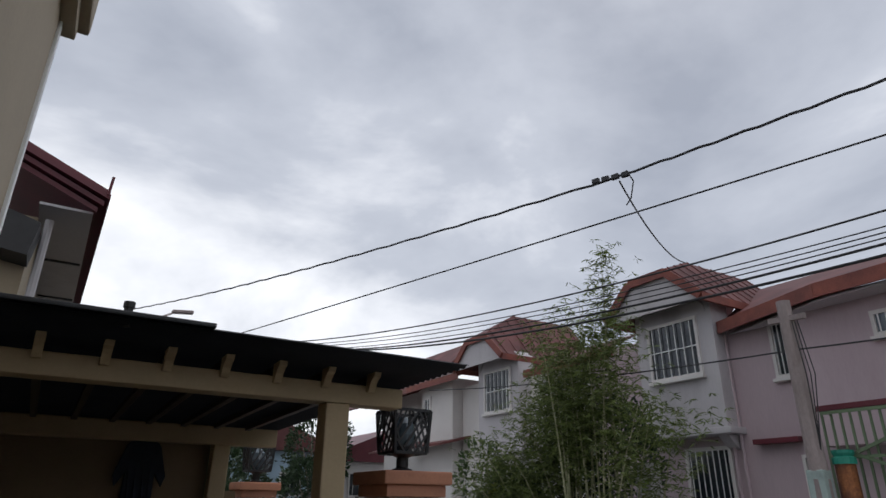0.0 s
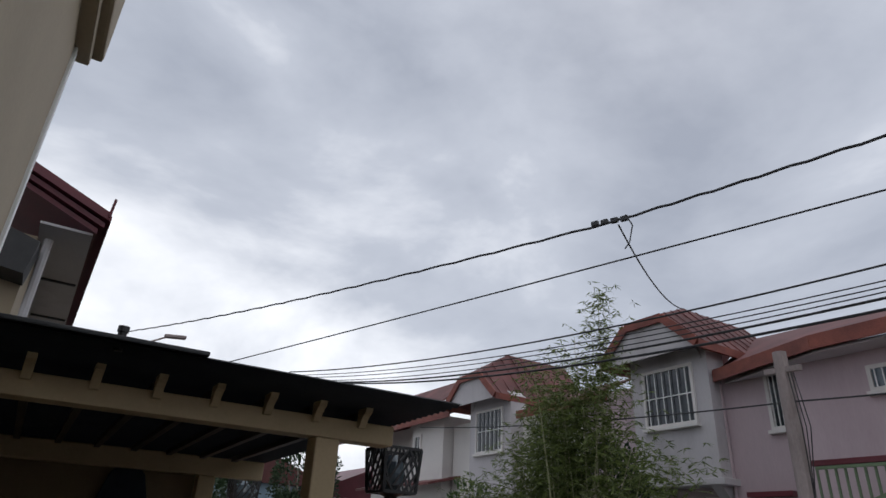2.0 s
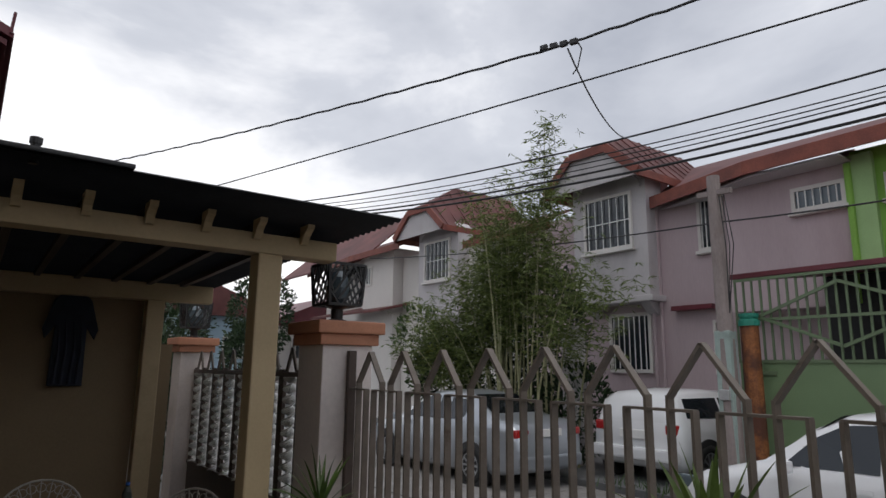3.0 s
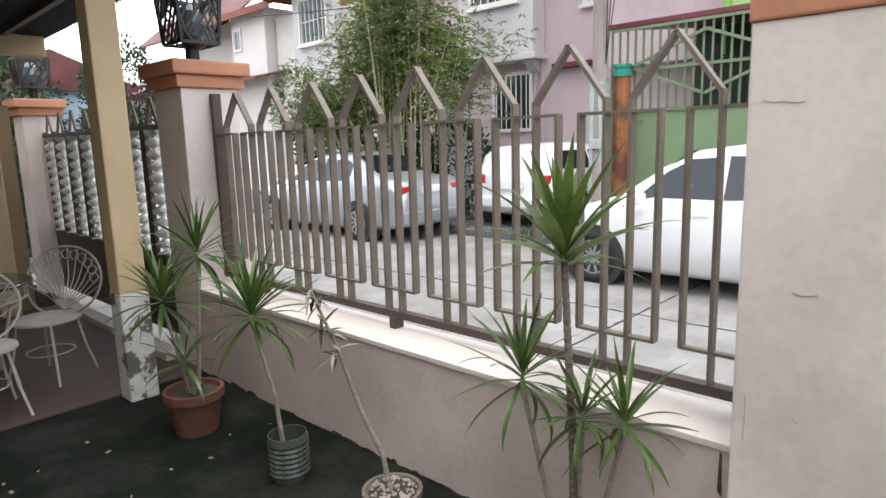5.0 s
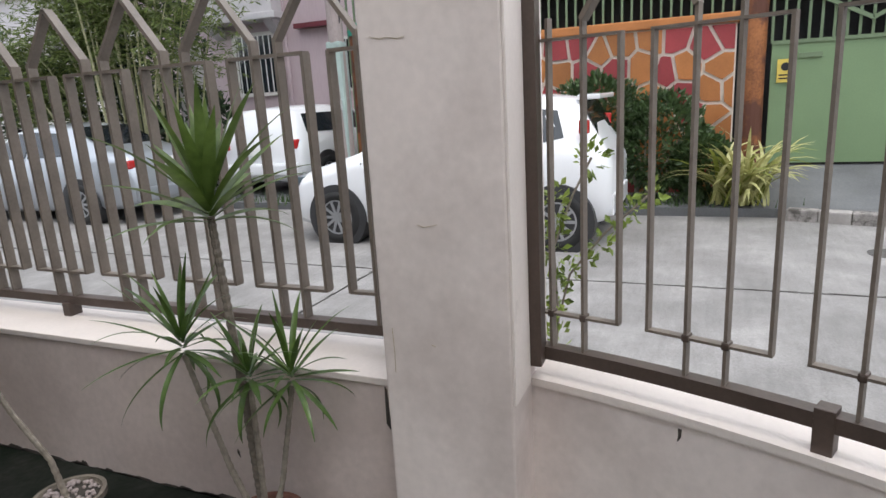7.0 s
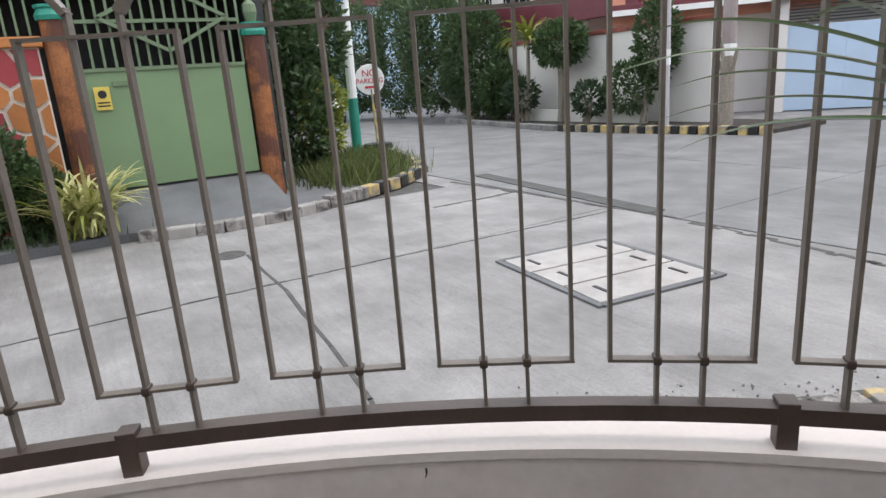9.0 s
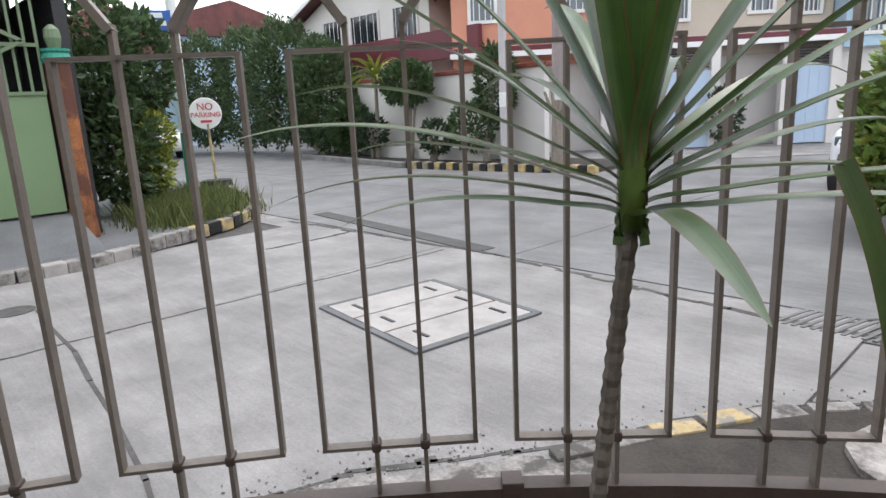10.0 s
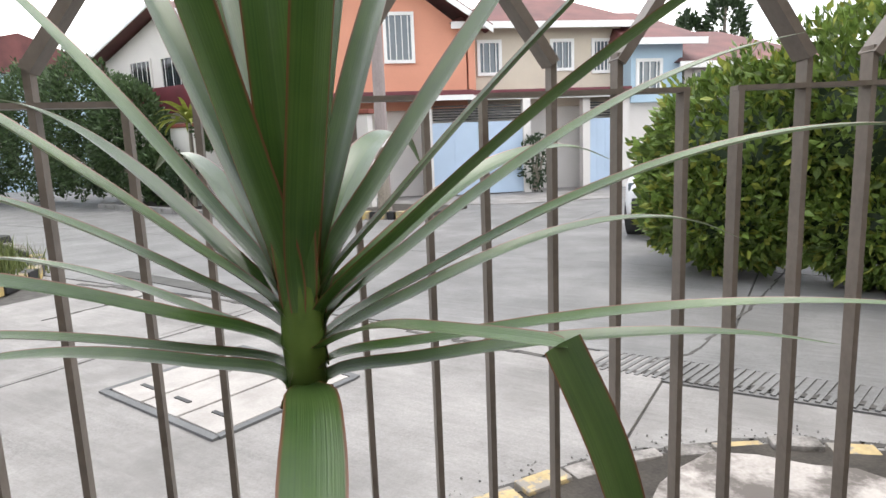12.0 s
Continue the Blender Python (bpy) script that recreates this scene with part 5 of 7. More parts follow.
hatch_st = [(0.0, 0.52, 0.3, 0.55, 0.6, 0.45), (0.1, 0.7, 0.2, 0.66, 0.7, 0.55), (0.35, 0.79, 0.17, 0.76, 0.82, 0.6), (0.75, 0.82, 0.17, 0.87, 0.93, 0.62), (1.0, 0.825, 0.17, 0.92, 1.0, 0.64), (1.4, 0.83, 0.17, 0.93, 1.3, 0.6), (1.75, 0.83, 0.17, 0.94, 1.46, 0.57), (2.3, 0.83, 0.17, 0.95, 1.52, 0.57), (3.0, 0.82, 0.18, 0.98, 1.5, 0.56), (3.4, 0.8, 0.2, 0.99, 1.44, 0.54), (3.52, 0.79, 0.24, 0.98, 1.25, 0.55), (3.66, 0.76, 0.28, 0.92, 1.0, 0.56), (3.74, 0.66, 0.34, 0.8, 0.85, 0.5)]
hatch_glass = [([(1.22, 0.98), (2.05, 0.99), (2.05, 1.4), (1.75, 1.38), (1.5, 1.25)], "glass", "side_window"),
               ([(2.12, 0.99), (2.9, 1.02), (2.84, 1.4), (2.12, 1.41)], "glass", "side_window"),
               ([(2.98, 1.04), (3.3, 1.1), (3.22, 1.36), (2.92, 1.39)], "glass", "side_window"),
               seam(2.08, 0.25, 0.97), seam(1.08, 0.35, 0.9), seam(2.98, 0.45, 1.0, -0.06),
               ([(1.8, 0.82), (2.0, 0.82), (2.0, 0.86), (1.8, 0.86)], "car_white", "door_handle"),
               ([(2.6, 0.85), (2.8, 0.85), (2.8, 0.89), (2.6, 0.89)], "car_white", "door_handle"),
               ([(0.95, 0.16), (3.0, 0.17), (3.0, 0.24), (0.95, 0.23)], "car_white", "side_skirt")]
make_car("hatchback", "white hatchback with alloy wheels parked along the far kerb", hatch_st, 0.83, (7.2, 4.33), (0, -1, 0), (7.2, 2.4, -0.1), (0.75, 3.25), 0.3, "car_white", hatch_glass,
         [(1.02, 1.0, 0.6, 1.72, 1.45, 0.5, "windscreen"), (3.6, 1.06, 0.52, 3.43, 1.42, 0.48, "rear_window")],
         [(3.5, 0.74, 1.2, 0.1, 0.06, 0.13, "lamp_red", "tail_lamp"), (3.7, 0.62, 0.55, 0.06, 0.06, 0.12, "plastic", "reflector"), (0.2, 0.66, 0.68, 0.3, 0.1, 0.13, "glass_sky", "headlamp"), (3.5, 0, 1.47, 0.22, 1.0, 0.05, "car_white", "spoiler"), (3.72, 0, 0.42, 0.08, 1.2, 0.2, "car_white", "bumper")])
sedan_st = [(0.0, 0.55, 0.3, 0.58, 0.62, 0.5), (0.12, 0.74, 0.2, 0.68, 0.73, 0.6), (0.5, 0.84, 0.17, 0.8, 0.86, 0.66), (1.1, 0.86, 0.17, 0.9, 0.98, 0.68), (1.5, 0.865, 0.17, 0.92, 1.22, 0.62), (1.95, 0.865, 0.17, 0.93, 1.43, 0.56), (2.5, 0.865, 0.17, 0.94, 1.47, 0.56), (3.1, 0.86, 0.17, 0.96, 1.42, 0.55), (3.6, 0.85, 0.18, 0.99, 1.16, 0.6), (3.85, 0.85, 0.2, 1.0, 1.06, 0.66), (4.25, 0.82, 0.24, 0.97, 1.05, 0.64), (4.38, 0.76, 0.28, 0.85, 0.95, 0.6), (4.44, 0.66, 0.34, 0.6, 0.64, 0.5)]
sedan_glass = [([(1.4, 0.98), (2.3, 0.99), (2.3, 1.37), (2.0, 1.36), (1.7, 1.24)], "glass", "side_window"),
               ([(2.36, 0.99), (3.1, 1.01), (3.25, 1.2), (3.0, 1.34), (2.36, 1.38)], "glass", "side_window"), seam(2.32, 0.25, 0.97), seam(3.2, 0.4, 0.98), seam(1.3, 0.35, 0.9),
               ([(2.0, 0.84), (2.2, 0.84), (2.2, 0.88), (2.0, 0.88)], "car_silver", "door_handle"), ([(2.85, 0.86), (3.05, 0.86), (3.05, 0.9), (2.85, 0.9)], "car_silver", "door_handle")]
make_car("sedan", "silver sedan with red tail lamps parked before the bamboo", sedan_st, 0.865, (7.7, 11.75), (0, -1, 0), (7.7, 9.5, -0.1), (0.85, 3.45), 0.31, "car_silver", sedan_glass,
         [(1.12, 0.98, 0.64, 1.92, 1.42, 0.5, "windscreen"), (3.66, 1.12, 0.56, 3.12, 1.41, 0.48, "rear_window")],
         [(4.32, 0.6, 0.86, 0.16, 0.3, 0.13, "lamp_red", "tail_lamp"), (4.42, 0, 0.86, 0.04, 0.5, 0.12, "white", "plate"), (0.2, 0.68, 0.68, 0.3, 0.12, 0.13, "glass_sky", "headlamp"), (4.4, 0, 0.42, 0.14, 1.4, 0.2, "car_silver", "bumper")])
suv_st = [(0.0, 0.7, 0.4, 0.75, 0.82, 0.6), (0.15, 0.84, 0.3, 0.95, 1.0, 0.7), (0.8, 0.88, 0.3, 1.02, 1.08, 0.72), (1.0, 0.88, 0.3, 1.02, 1.24, 0.68), (1.35, 0.88, 0.3, 1.02, 1.5, 0.64), (2.2, 0.88, 0.3, 1.02, 1.55, 0.64), (3.15, 0.87, 0.3, 1.02, 1.5, 0.63), (3.3, 0.86, 0.34, 1.0, 1.4, 0.64), (3.4, 0.8, 0.4, 0.95, 1.06, 0.66)]
suv_glass = [([(1.2, 1.1), (2.05, 1.1), (2.05, 1.42), (1.4, 1.42)], "glass", "side_window"), ([(2.12, 1.1), (3.1, 1.12), (3.05, 1.42), (2.12, 1.42)], "glass", "side_window")]
make_car("sport_utility_car", "white sport utility car with tinted glass parked in a yard", suv_st, 0.88, (12.3, 6.6), (-1, 0, 0), (10.6, 6.6, -0.1), (0.7, 2.7), 0.36, "car_white", suv_glass,
         [(3.36, 1.1, 0.6, 3.2, 1.42, 0.54, "rear_window"), (1.0, 1.12, 0.66, 1.36, 1.46, 0.6, "windscreen")],
         [(3.36, 0.68, 0.95, 0.12, 0.2, 0.16, "lamp_red", "tail_lamp"), (3.42, 0, 0.55, 0.16, 1.6, 0.2, "car_white", "bumper"), (3.44, 0, 0.85, 0.04, 0.5, 0.14, "white", "plate")])
make_car("parked_van", "white car parked by the hedge across the street", suv_st, 0.88, (2.18, -11.25), (0, -1, 0), (2.18, -13, -0.1), (0.72, 2.7), 0.36, "car_white", suv_glass,
         [(1.0, 1.12, 0.66, 1.36, 1.46, 0.6, "windscreen")], [(0.12, 0.66, 0.82, 0.1, 0.24, 0.14, "glass_sky", "headlamp"), (0.02, 0, 0.55, 0.12, 1.4, 0.2, "plastic", "bumper")])


# ---- plants ----
def leaf_cloud(rows, per, size, rng, long=2.2, up=0.25):
    """Many small folded leaves spread through ellipsoids, thicker near their skins. rows: centre, radii."""
    verts, faces = [], []
    for (cx, cy, cz), (rx, ry, rz), share in rows:
        for _ in range(int(per * share)):
            d = Vector((rng.gauss(0, 1), rng.gauss(0, 1), rng.gauss(0, 1))).normalized()
            bump = 1 + 0.22 * noise.noise(Vector((cx + d.x * 2.3, cy + d.y * 2.3, cz + d.z * 2.3)) * 1.7)
            r = rng.uniform(0.55, 1.0) ** 0.45 * bump
            p = Vector((cx + d.x * rx * r, cy + d.y * ry * r, cz + d.z * rz * r))
            out = (d + Vector((rng.gauss(0, 0.6), rng.gauss(0, 0.6), rng.gauss(0, 0.6) + up))).normalized()
            side = out.cross(Vector((rng.gauss(0, 1), rng.gauss(0, 1), rng.gauss(0, 1)))).normalized()
            nrm = out.cross(side)
            ln = size * rng.uniform(0.6, 1.3)
            w = ln / long
            k = len(verts)
            verts += [p, p + out * ln * 0.5 + side * w * 0.5 + nrm * w * 0.15, p + out * ln, p + out * ln * 0.5 - side * w * 0.5 + nrm * w * 0.15]
            faces += [(k, k + 1, k + 2), (k, k + 2, k + 3)]
    return verts, faces


def leafy(name, data, mat, parent=None, label=""):
    me = bpy.data.meshes.new(name)
    me.from_pydata([tuple(v) for v in data[0]], [], data[1])
    me.materials.append(M[mat])
    ob = new(name, me)
    if parent is not None:
        ob.parent = parent
        me.transform(Matrix.Translation(-world_place(parent)))
    if label:
        ob["label"] = label
    return ob


def shrub(name, at, rows, per, size, mat, label, category, rng, stems=5, stem_r=0.02, stem_mat="bark", long=2.2, group=""):
    s = thing(name, at, label, category, group)
    for k in range(stems):
        (cx, cy, cz), (rx, ry, rz), _ = rows[k % len(rows)]
        top = Vector((cx + rng.uniform(-0.5, 0.5) * rx, cy + rng.uniform(-0.5, 0.5) * ry, cz + rng.uniform(0.0, 0.6) * rz))
        b = Vector(at) + Vector((rng.uniform(-0.1, 0.1), rng.uniform(-0.1, 0.1), 0))
        m = b.lerp(top, 0.5) + Vector((rng.uniform(-0.1, 0.1), rng.uniform(-0.1, 0.1), 0.1))
        part("trunk", tube([b, m, top], [stem_r, stem_r * 0.7, stem_r * 0.3], 6), stem_mat, s)
    leafy("crown", leaf_cloud(rows, per, size, rng, long), mat, s)
    return s


def strap_leaf(base, azim, elev, droop, length, width, twist=0.0, segs=9):
    """A long strap leaf that leaves its crown and bends over."""
    bm = bmesh.new()
    p = Vector(base)
    rows = []
    e = elev
    out = Vector((math.cos(azim), math.sin(azim), 0))
    side = Vector((-math.sin(azim), math.cos(azim), 0))
    for i in range(segs + 1):
        t = i / segs
        w = width * (0.5 + 0.5 * min(1, t / 0.25)) * (1 - max(0, (t - 0.45) / 0.55) ** 1.6) * 0.5 + 0.0008
        d = out * math.cos(e) + Vector((0, 0, math.sin(e)))
        n = out * -math.sin(e) + Vector((0, 0, math.cos(e)))
        sd = side * math.cos(twist * t) + n * math.sin(twist * t)
        rows.append([bm.verts.new(p + sd * w + n * w * 0.28), bm.verts.new(p), bm.verts.new(p - sd * w + n * w * 0.28)])
        p = p + d * (length / segs)
        e = e - droop * (0.4 + 1.2 * t) / segs
    for a, b in zip(rows, rows[1:]):
        bm.faces.new((a[0], a[1], b[1], b[0]))
        bm.faces.new((a[1], a[2], b[2], b[1]))
    return bm


def dracaena_head(plant, at, count, length, width, rng, low=-15, high=82, mat="dracaena", bend=65):
    for k in range(count):
        a = 2.399963 * k + rng.uniform(-0.25, 0.25)
        t = k / count
        e = radians(low + (high - low) * t ** 0.8 + rng.uniform(-7, 7))
        base = Vector(at) + Vector((0.008 * math.cos(a), 0.008 * math.sin(a), 0.10 * t * length / 0.4))
        part("leaf", strap_leaf(base, a, e, radians(rng.uniform(15, bend)) * (1.25 - t), length * rng.uniform(0.75, 1.1), width * rng.uniform(0.8, 1.15), rng.uniform(-0.4, 0.4)), mat, plant, "", True)


rng = random.Random(21)


def ringed_stem(points, radii, plant, mat="bark_dark"):
    """A stem with leaf-scar rings."""
    pts = [Vector(p) for p in points]
    fine, rr = [], []
    for i in range(len(pts) - 1):
        ln = (pts[i + 1] - pts[i]).length
        n = max(2, int(ln / 0.014))
        for k in range(n):
            t = k / n
            fine.append(pts[i].lerp(pts[i + 1], t))
            r = radii[i] + (radii[i + 1] - radii[i]) * t
            rr.append(r * (1.0 if k % 2 else 0.82))
    fine.append(pts[-1])
    rr.append(radii[-1])
    return part("stem", tube(fine, rr, 8), mat, plant)


def pot(plant_at, r, h, mat, label):
    x, y = plant_at
    p = thing("plant_pot", (x, y, 0), label, "pot", "plant pots")
    part("wall", lathe([(r * 0.72, 0.0), (r * 0.92, h * 0.8), (r * 1.02, h * 0.8), (r * 1.02, h), (r * 0.9, h), (r * 0.86, h * 0.88)], (x, y, 0), 26), mat, p)
    part("soil", lathe([(r * 0.85, h * 0.86), (r * 0.8, h * 0.9), (r * 0.2, h * 0.93)], (x, y, 0), 18), "soil", p)
    return p


# tall dracaena with four heads before the fence
tall = thing("dracaena", (1.86, 1.09, 0.0), "tall dracaena with one high and three low leaf heads", "plant", "dracaenas")
ringed_stem([(1.86, 1.09, 0.0), (1.855, 1.1, 0.5), (1.868, 1.146, 1.14)], [0.019, 0.016, 0.013], tall)
dracaena_head(tall, (1.868, 1.146, 1.12), 30, 0.35, 0.04, rng, 4, 84, "dracaena_near", 45)
for head, n, ln in (((1.79, 1.26, 0.71), 30, 0.28), ((1.83, 1.05, 0.62), 24, 0.22), ((1.88, 0.93, 0.61), 26, 0.25)):
    ringed_stem([(1.86, 1.09, 0.02), ((head[0] + 1.86) / 2, (head[1] + 1.09) / 2, head[2] * 0.42), head], [0.013, 0.011, 0.009], tall, "bark")
    dracaena_head(tall, head, n, ln, 0.017, rng, -40, 80, "dracaena", 105)
pot((1.86, 1.09), 0.13, 0.12, "pot", "low terracotta pot of the tall dracaena")

# second: in a cut clear bottle
second_d = thing("dracaena", (1.62, 2.5, 0.05), "slender dracaena growing in a cut clear bottle", "plant", "dracaenas")
ringed_stem([(1.62, 2.5, 0.08), (1.6, 2.52, 0.4), (1.56, 2.6, 0.74)], [0.013, 0.011, 0.01], second_d, "bark")
dracaena_head(second_d, (1.56, 2.6, 0.74), 46, 0.32, 0.022, rng, -35, 80)
bottle = thing("bottle_planter", (1.62, 2.47, 0.0), "cut clear plastic bottle with ribs used as a planter", "planter", "plant pots")
prof = [(0.085, 0.0), (0.09, 0.02)] + [(0.09 + 0.006 * (k % 2), 0.03 + 0.012 * k) for k in range(14)] + [(0.09, 0.22), (0.085, 0.22), (0.082, 0.05)]
part("wall", lathe(prof, (1.62, 2.47, 0), 22), "clear_plastic", bottle)
part("soil", lathe([(0.08, 0.05), (0.078, 0.1), (0.01, 0.11)], (1.62, 2.47, 0), 16), "soil", bottle)

# third: two heads in a terracotta pot
third = thing("dracaena", (1.57, 3.3, 0.2), "dracaena with two heads in a terracotta pot", "plant", "dracaenas")
for base, mid_p, head, n, ln in (((1.6, 3.31, 0.18), (1.66, 3.36, 0.55), (1.71, 3.4, 0.92), 40, 0.33), ((1.55, 3.3, 0.18), (1.5, 3.3, 0.5), (1.46, 3.32, 0.72), 36, 0.32), ((1.56, 3.27, 0.18), (1.54, 3.25, 0.3), (1.5, 3.22, 0.4), 14, 0.24)):
    ringed_stem([base, mid_p, head], [0.014, 0.012, 0.01], third, "bark")
    dracaena_head(third, head, n, ln, 0.022, rng, -45, 80)
pot((1.57, 3.3), 0.155, 0.24, "pot", "large terracotta pot on the mossy floor")

# thin bent shrub
thin = thing("young_shrub", (1.74, 1.9, 0.05), "thin bent young shrub with sparse drooping leaves", "plant")
ringed_stem([(1.74, 1.89, 0.05), (1.73, 1.93, 0.25), (1.68, 2.0, 0.45), (1.62, 2.05, 0.72), (1.55, 2.12, 0.98)], [0.014, 0.012, 0.011, 0.009, 0.005], thin, "bark")
for k in range(34):
    t = rng.uniform(0.0, 1.0)
    b = Vector((1.62, 2.05, 0.66)).lerp(Vector((1.55, 2.12, 0.98)), t)
    part("leaf", strap_leaf(b, rng.uniform(0, 6.28), radians(rng.uniform(-60, 40)), radians(rng.uniform(10, 70)), rng.uniform(0.06, 0.14), 0.014, 0.3, 5), "leaf_dark" if k % 3 else "bark", thin)
pot((1.74, 1.89), 0.125, 0.11, "bark_dark", "shallow dark brown pot filled with pebbles")
pebbles = bmesh.new()
for k in range(90):
    a, r = rng.uniform(0, 6.28), 0.1 * math.sqrt(rng.random())
    bmesh.ops.create_icosphere(pebbles, subdivisions=1, radius=rng.uniform(0.005, 0.011), matrix=Matrix.Translation((1.74 + r * math.cos(a), 1.89 + r * math.sin(a), 0.108)))
tagged(part("pebbles", pebbles, "pole"), "pale pebbles in a plant pot", "pebbles", "", "stuff")

# close dracaena before the curved fence
def blade(points, width, face, parent, mat="dracaena_close", name="leaf", label="", fold=0.3, taper=0.45, neck=0.55):
    """A strap leaf along a curve: a shallow channel with a midrib, broad above its neck and drawn to a point. face: the way its upper side looks."""
    pts = [Vector(p) for p in points]
    fine = []
    for i in range(len(pts) - 1):
        a, b, c, d = pts[max(i - 1, 0)], pts[i], pts[i + 1], pts[min(i + 2, len(pts) - 1)]
        for k in range(6):
            t = k / 6
            fine.append(0.5 * (2 * b + (c - a) * t + (2 * a - 5 * b + 4 * c - d) * t * t + (3 * b - a - 3 * c + d) * t ** 3))
    fine.append(pts[-1])
    bm = bmesh.new()
    uv = bm.loops.layers.uv.new("across")
    n = len(fine) - 1
    rows = []
    for i, p in enumerate(fine):
        t = i / n
        d = (fine[min(i + 1, n)] - fine[max(i - 1, 0)]).normalized()
        f = Vector(face)
        f = (f - d * f.dot(d)).normalized()
        s = d.cross(f)
        w = 0.5 * width * (neck + (1 - neck) * min(1, t / 0.22)) * max(0.02, 1 - max(0, (t - taper) / (1 - taper)) ** 1.7)
        rows.append([(bm.verts.new(p + s * w * u + f * w * fold * abs(u) ** 1.3), (u + 1) / 2, t) for u in (-1, -0.62, -0.12, 0.12, 0.62, 1)])
    for a, b in zip(rows, rows[1:]):
        for k in range(5):
            quad_f = bm.faces.new((a[k][0], a[k + 1][0], b[k + 1][0], b[k][0]))
            for loop, (_, u, t) in zip(quad_f.loops, (a[k], a[k + 1], b[k + 1], b[k])):
                loop[uv].uv = (u, t)
    return part(name, bm, mat, parent, label, True)


def arching(base, azim, elev, droop, length):
    """Points of a leaf that leaves its crown at an elevation and bends over on its way."""
    p, e, out = Vector(base), elev, [Vector(base)]
    for k in range(6):
        p = p + Vector((math.cos(azim) * math.cos(e), math.sin(azim) * math.cos(e), math.sin(e))) * (length / 6)
        out.append(p.copy())
        e -= droop * (0.35 + 0.22 * k) / 5
    return out


close_d = thing("dracaena", (0.86, -1.56, 0.0), "tall close dracaena with long glossy leaves and a ringed stem", "plant", "dracaenas")
CROWN = Vector((0.733, -1.55, 1.335))
ringed_stem([(0.86, -1.56, 0.0), (0.83, -1.585, 0.6), (0.795, -1.6, 1.0), (0.757, -1.57, 1.22), tuple(CROWN)], [0.017, 0.0155, 0.0145, 0.0135, 0.013], close_d)
part("sheath", tube([CROWN - Vector((0, 0, 0.02)), CROWN + Vector((0, 0, 0.03)), CROWN + Vector((0, 0, 0.09)), CROWN + Vector((0, 0, 0.15))], [0.0135, 0.0175, 0.015, 0.006], 12), "dracaena_near", close_d, "", True)
BACK = math.atan2(-0.858, 0.514)
# ring after ring, from the old drooping leaves below to the young upright ones: azimuth from the street side, elevation, droop, length, width, height on the stem
ROSETTE = [
    (82, 6, 22, 0.44, 0.022, 0.0), (-80, 5, 38, 0.44, 0.022, 0.0), (-96, 14, 40, 0.46, 0.023, 0.012), (97, 11, 22, 0.5, 0.022, 0.014),
    (-70, 18, 36, 0.46, 0.024, 0.022), (-104, 22, 42, 0.5, 0.025, 0.03), (62, 20, 50, 0.5, 0.024, 0.026), (88, 30, 52, 0.62, 0.026, 0.034),
    (-84, 30, 44, 0.5, 0.026, 0.042), (74, 36, 30, 0.5, 0.026, 0.046), (-62, 36, 34, 0.46, 0.027, 0.05), (100, 40, 26, 0.56, 0.026, 0.056),
    (-98, 42, 22, 0.52, 0.026, 0.058), (48, 34, 62, 0.42, 0.03, 0.05), (-40, 36, 66, 0.42, 0.03, 0.054), (14, 50, 105, 0.36, 0.034, 0.06),
    (-72, 49, 16, 0.52, 0.028, 0.068), (84, 49, 14, 0.52, 0.028, 0.072), (-20, 52, 60, 0.44, 0.03, 0.066),
    (-52, 57, 8, 0.52, 0.035, 0.078), (60, 53, 6, 0.54, 0.034, 0.08), (-36, 66, 10, 0.5, 0.034, 0.088), (30, 62, 12, 0.5, 0.033, 0.09),
    (-150, 70, 4, 0.48, 0.034, 0.096), (150, 70, 6, 0.5, 0.032, 0.098), (12, 74, 8, 0.5, 0.034, 0.104), (-14, 78, 6, 0.48, 0.03, 0.11), (178, 80, 2, 0.5, 0.036, 0.1), (70, 80, 4, 0.44, 0.024, 0.118), (-110, 82, 4, 0.44, 0.024, 0.12)]
for turn, elev, droop, length, width, high in ROSETTE:
    a = BACK - radians(turn) + rng.uniform(-0.05, 0.05)
    e = radians(elev + rng.uniform(-2, 2))
    base = CROWN + Vector((0.012 * math.cos(a), 0.012 * math.sin(a), high))
    up = Vector((-math.cos(a) * math.sin(e), -math.sin(a) * math.sin(e), math.cos(e))) + Vector((rng.uniform(-0.2, 0.2), rng.uniform(-0.2, 0.2), 0))
    root = CROWN + Vector((0.0145 * math.cos(a), 0.0145 * math.sin(a), high - 0.04))
    blade([root] + arching(base + Vector((0.006 * math.cos(a), 0.006 * math.sin(a), 0)), a, e, radians(droop), length), width, up, close_d, "dracaena_close", "leaf", "", 0.34, 0.45, 0.72)
KINK = Vector((0.499, -1.498, 1.408))
blade([CROWN + Vector((-0.012, 0, 0.025)), CROWN.lerp(KINK, 0.35) + Vector((0, 0, 0.03)), CROWN.lerp(KINK, 0.7) + Vector((0, 0, 0.016)), KINK], 0.024, (0, 0, 1), close_d, "dracaena_close", "leaf", "leaf broken over at its middle", 0.3, 0.9)
blade([KINK + Vector((0.004, 0, 0.002)), KINK + Vector((-0.022, -0.004, -0.06)), KINK + Vector((-0.042, -0.006, -0.14)), KINK + Vector((-0.058, -0.004, -0.235))], 0.024, (-0.75, 0.6, 0.1), close_d, "dracaena_close", "broken_leaf", "broken half of a leaf hanging down", 0.25, 0.3, 0.95)
